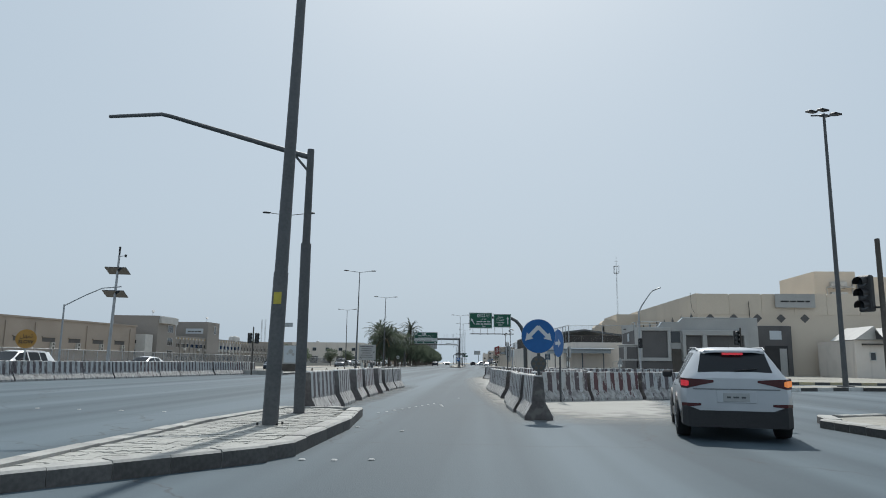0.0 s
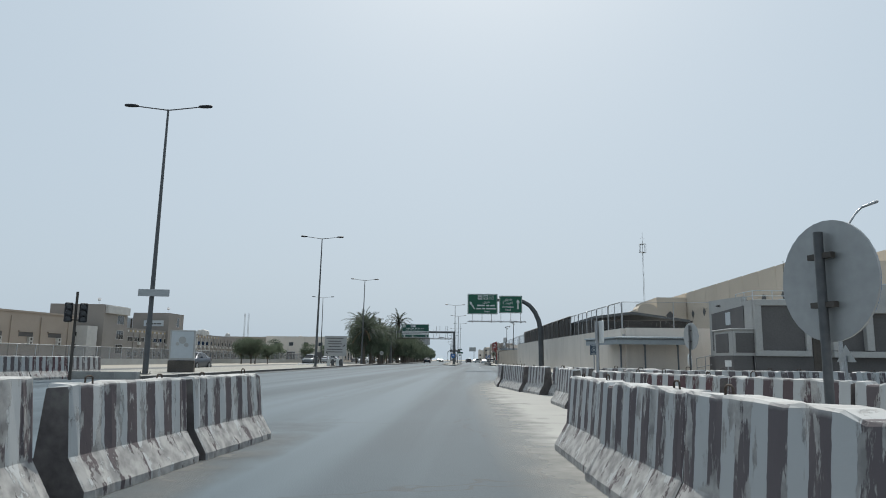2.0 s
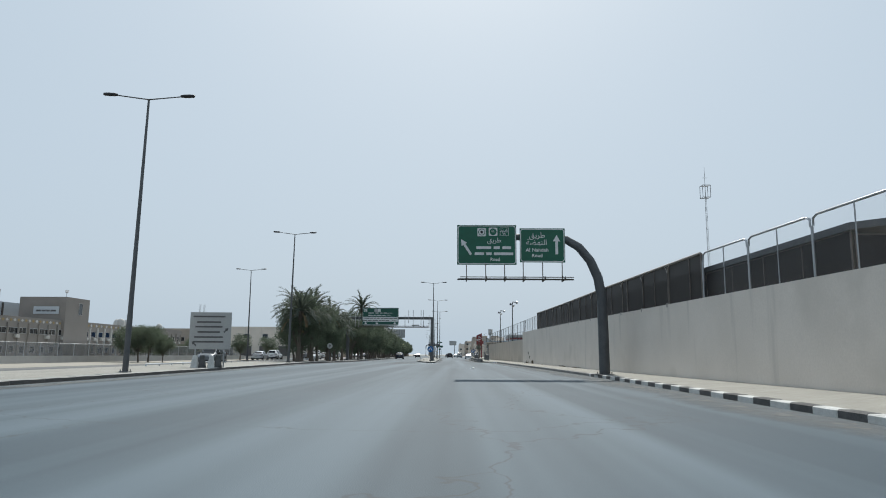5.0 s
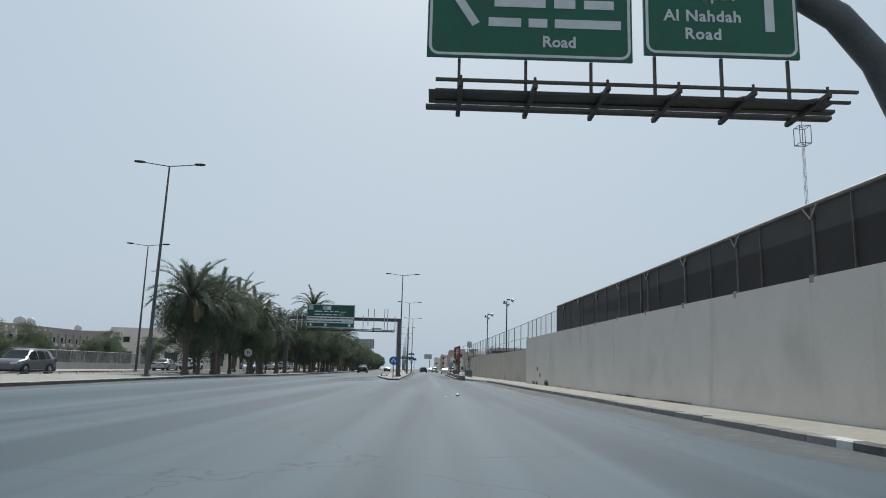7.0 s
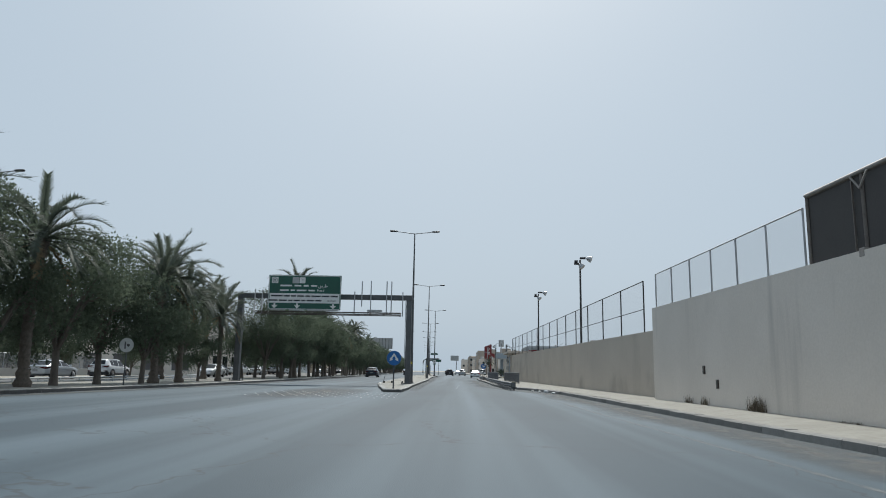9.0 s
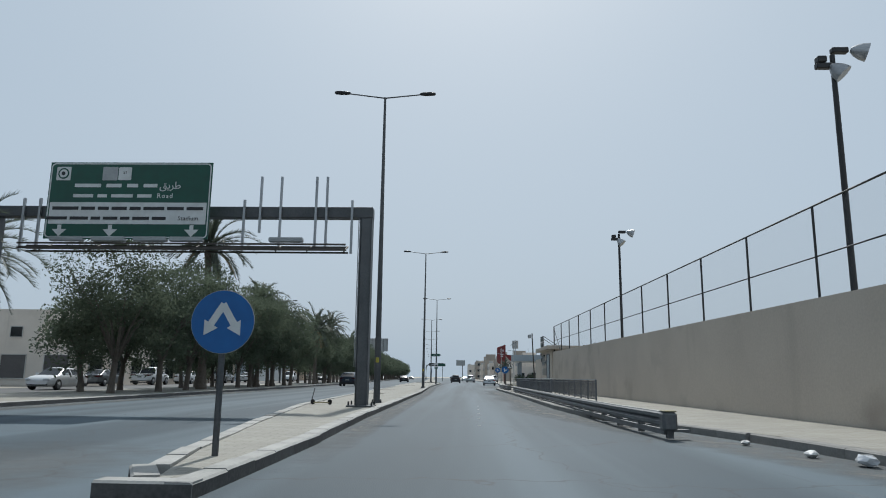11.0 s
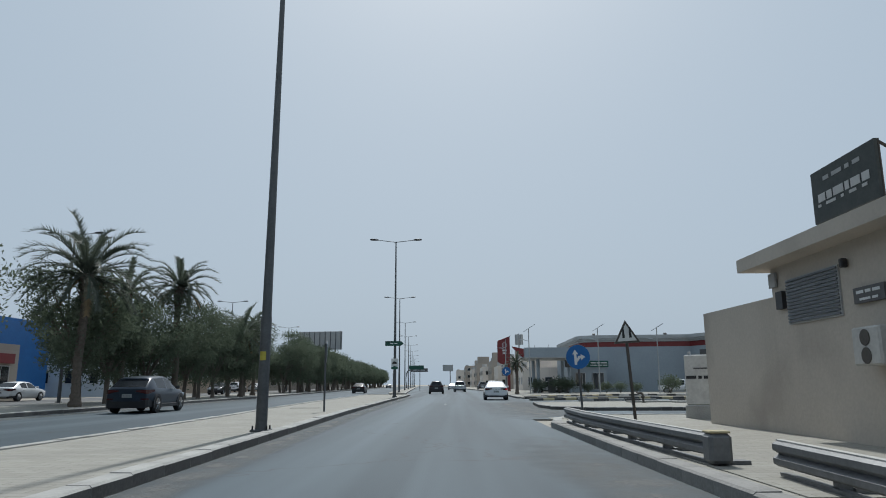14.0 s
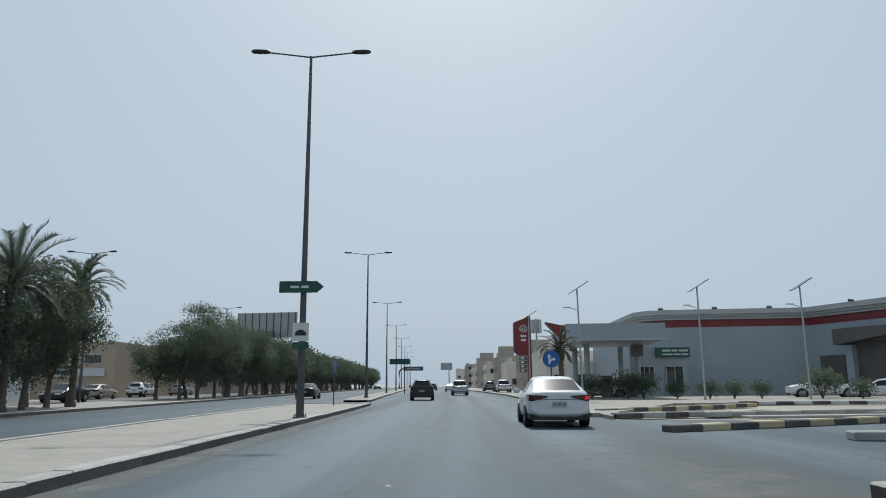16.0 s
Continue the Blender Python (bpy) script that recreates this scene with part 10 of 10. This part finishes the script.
# cars on the service road and beyond
for shape, paint, x, y, yaw, label in (
        ("suv", "grey", -25.6, 134.0, 180, "grey sport utility car on the service road"), ("sedan", "navy", -22.1, 79.4, 182, "dark blue sedan on the service road"),
        ("sedan", "white", -27.8, 198.0, 180, "white sedan on the service road"), ("sedan", "black", -29.5, 291.0, 182, "black sedan on the service road"),
        ("pickup", "white", -30.6, 272.0, 180, "white pickup on the service road"), 
        ("sedan", "silver", -31.8, 174.0, 0, "silver sedan parked behind the trees"),
        ("suv", "white", -31.8, 183.0, 0, "white sport utility car parked behind the trees"), ("sedan", "grey", -32.0, 212.0, 0, "grey sedan parked before the shops"),
        ("pickup", "white", -32.3, 222.0, 0, "white pickup parked before the shops"), ("sedan", "white", -32.4, 232.0, 0, "white sedan parked before the shops"),
        ("suv", "silver", -32.6, 244.0, 0, "silver sport utility car parked before the shops"), ("sedan", "white", -33.0, 256.0, 0, "white sedan parked before the shops"),
        ("sedan", "beige", -34.5, 306.0, 0, "beige sedan parked behind the trees"), ("suv", "white", -35.5, 318.0, 0, "white car parked behind the trees"), ("sedan", "silver", -36.5, 332.0, 0, "silver sedan parked behind the trees"),
        ("sedan", "white", -26.4, 57.0, 176, "white sedan beyond the far barriers"), ("suv", "white", -24.6, 38.0, 172, "white sport utility car beyond the far barriers"),
        ("suv", "white", 12.2, 297.0, 90, "white car at the fuel pumps"), ("pickup", "white", 27.5, 291.0, 70, "white van parked at the station"), ("sedan", "white", 31.0, 289.5, 70, "white car parked at the station"),
        ("pickup", "white", 6.9, 338.0, 2, "white pickup parked by the far pavement"), ("suv", "grey", 5.6, 352.0, 2, "grey car parked by the far pavement")):
    z = 0.13 if x > 5 and y > 320 else 0.0 if x > 0 or y < 58 else 0.08
    car(shape, paint, x, y, z, yaw, label)


# ---- island of paving blocks at the start ----
isl = [(-2.85, 5.9), (-1.25, 8.35), (-0.95, 9.2), (-0.98, 12.5), (-1.25, 15.1), (-1.75, 15.6), (-2.75, 15.4), (-2.95, 12)]
raised("nose_island", isl, -0.05, 0.15, M_DUST, "sand bed of the paved island")
kerb("worn kerb stones round the paved island", [(-3.12, 5.4), (-1.05, 8.1), (-0.7, 8.9), (-0.68, 12.6), (-0.95, 15.45), (-1.65, 15.95), (-2.9, 15.7), (-3.25, 12), (-3.12, 5.4)], 0.62, [M_KERB], mirror=True, h=0.19)
# raised road studs
STUDS = [(-0.5, 8.6), (-0.1, 8.6), (0.35, 8.7), (0.3, 12.4), (-0.6, 13.0), (0.9, 24.0), (0.6, 19.5), (0.55, 19.9), (0.5, 20.3)]
STUDS += [(-0.75 + 0.13 * i, 16.6 + 0.5 * i) for i in range(9)]
STUDS += [(-3.3 - 0.56 * j + 0.28 * (i % 2) - 0.05 * i, 150.4 + 0.95 * i) for i in range(8) for j in range(12)]
STUDS += [(-9.5 + 1.0 * k, 15.6) for k in range(5)] + [(9.0 + 0.35 * k, 24.6 + 0.02 * k) for k in range(7)]
STUDS += [(-0.4 + 0.05 * k, 170 + 3.0 * k) for k in range(5)] + [(-0.9, 245.5), (-0.85, 246.5), (0.55, 121.0), (0.9, 123.0)]
bm = bmesh.new()
bmesh.ops.create_cube(bm, size=1.0)
for v in bm.verts:
    v.co = Vector((v.co.x * 0.075, v.co.y * 0.075, v.co.z * 0.012 + 0.008))
    if v.co.z > 0.008:
        v.co.x *= 0.7
        v.co.y *= 0.6
stud_me = bpy.data.meshes.new("road_stud")
bm.to_mesh(stud_me)
bm.free()
stud_me.materials.append(M_STUD)
for x, y in STUDS:
    o = tagged(new("road_stud", stud_me), "small pale raised road stud", "road stud", "road studs")
    o.matrix_basis = pose(x, y, road_z(x, y), 0, 0, random.uniform(-10, 10))
# litter by the kerb
for x, y, s, mt in ((5.0, 162.4, 1.0, M_GLASS), (4.75, 163.5, 0.7, M_WHITE), (5.2, 160.6, 0.8, M_WHITE), (4.5, 165.5, 0.6, M_STUD), (1.1, 122.0, 0.7, M_WHITE)):
    bm = bmesh.new()
    bmesh.ops.create_icosphere(bm, subdivisions=2, radius=0.16)
    r = random.Random(int(y * 10))
    for v in bm.verts:
        v.co *= r.uniform(0.75, 1.1)
        v.co.z = v.co.z * 0.55 + 0.09
    o = tagged(obj("litter_bag", bm, M_HEAD if mt is M_GLASS else mt), "crumpled pale plastic litter in the gutter", "litter", "gutter litter")
    o.matrix_basis = pose(x, y, 0.004) @ Matrix.Diagonal((s, s * 1.3, s, 1))
sc = thing("kick_scooter", pose(-6.45, 178.0, 0.145, 0, 0, 0) @ Matrix.Diagonal((0.7, 0.7, 0.8, 1)), "kick scooter fallen over on the median", "scooter")
bm = bmesh.new()
rod(bm, (0, 0, 0.05), (0.18, 0, 0.75), 0.025, 0.025, 6)
part("stem", bm, M_BLACK, sc)
bm = bmesh.new()
box(bm, (0.55, 0, 0.1), (0.8, 0.14, 0.05), bevel=0.01)
part("deck", bm, M_KERB_YELLOW, sc)
for x in (0.1, 1.0):
    bm = bmesh.new()
    rod(bm, (x, -0.03, 0.12), (x, 0.03, 0.12), 0.12, 0.12, 14)
    part("wheel", bm, M_TYRE, sc)
for x, y in ((-6.4, 196.0), (-7.0, 208.5), (-7.2, 236.0)):
    bm = bmesh.new()
    box(bm, (0, 0, 0.15), (1.3, 0.5, 0.012))
    o = tagged(obj("access_cover", bm, M_DARK_STEEL), "dark access cover set in the median paving", "access cover", "access covers")
    o.matrix_basis = pose(x, y, 0.0, 0, 0, 4)


# ---- kerb stones and paving blocks, many small pieces ----
lay_kerbs()
bm = bmesh.new()
# a zigzag block that locks into its neighbours
zig = [(-0.112, -0.056), (-0.056, -0.042), (0.0, -0.07), (0.056, -0.042), (0.112, -0.056), (0.112, 0.056), (0.056, 0.07), (0.0, 0.042), (-0.056, 0.07), (-0.112, 0.056)]
prism(bm, zig, -0.035, 0.03)
top = [v for v in bm.verts if v.co.z > 0]
cap = max(bm.faces, key=lambda f: f.calc_center_median().z)
bmesh.ops.inset_individual(bm, faces=[cap], thickness=0.006, depth=0.006)
block_me = bpy.data.meshes.new("paving_block")
bm.to_mesh(block_me)
bm.free()
block_me.materials.append(M_PAVER)
isl_field = thing("block_paving", Matrix(), "uneven interlocking concrete paving blocks on the island", "paving", kind="structure")
rest = []
for j in range(82):
    y = 6.1 + j * 0.119
    lo = float(np.interp(y, [-4, 12, 15.5], [-2.78, -2.92, -2.72]))
    hi = float(np.interp(y, [5.9, 8.35, 9.2, 12.5, 15.2, 15.9], [-2.8, -1.28, -0.98, -1.0, -1.3, -1.8]))
    n = int((hi - lo) / 0.229) + 1
    for i in range(n):
        x = lo + 0.12 + i * 0.229
        if x + 0.11 > hi + 0.09:
            continue
        m = pose(x, y, 0.135 + random.uniform(-0.006, 0.006), random.uniform(-1, 1), random.uniform(-1, 1), random.uniform(-1, 1))
        if y < 10.6:
            rest.append(m)
            continue
        o = new("paving_block", block_me)
        o.parent = isl_field
        o.matrix_basis = m
bm = bmesh.new()
for m in rest:
    k = len(bm.verts)
    bm.from_mesh(block_me)
    bm.verts.ensure_lookup_table()
    for v in bm.verts[k:]:
        v.co = m @ v.co
o = part("paving_blocks", bm, M_PAVER, isl_field)
o["kind"] = "stuff"
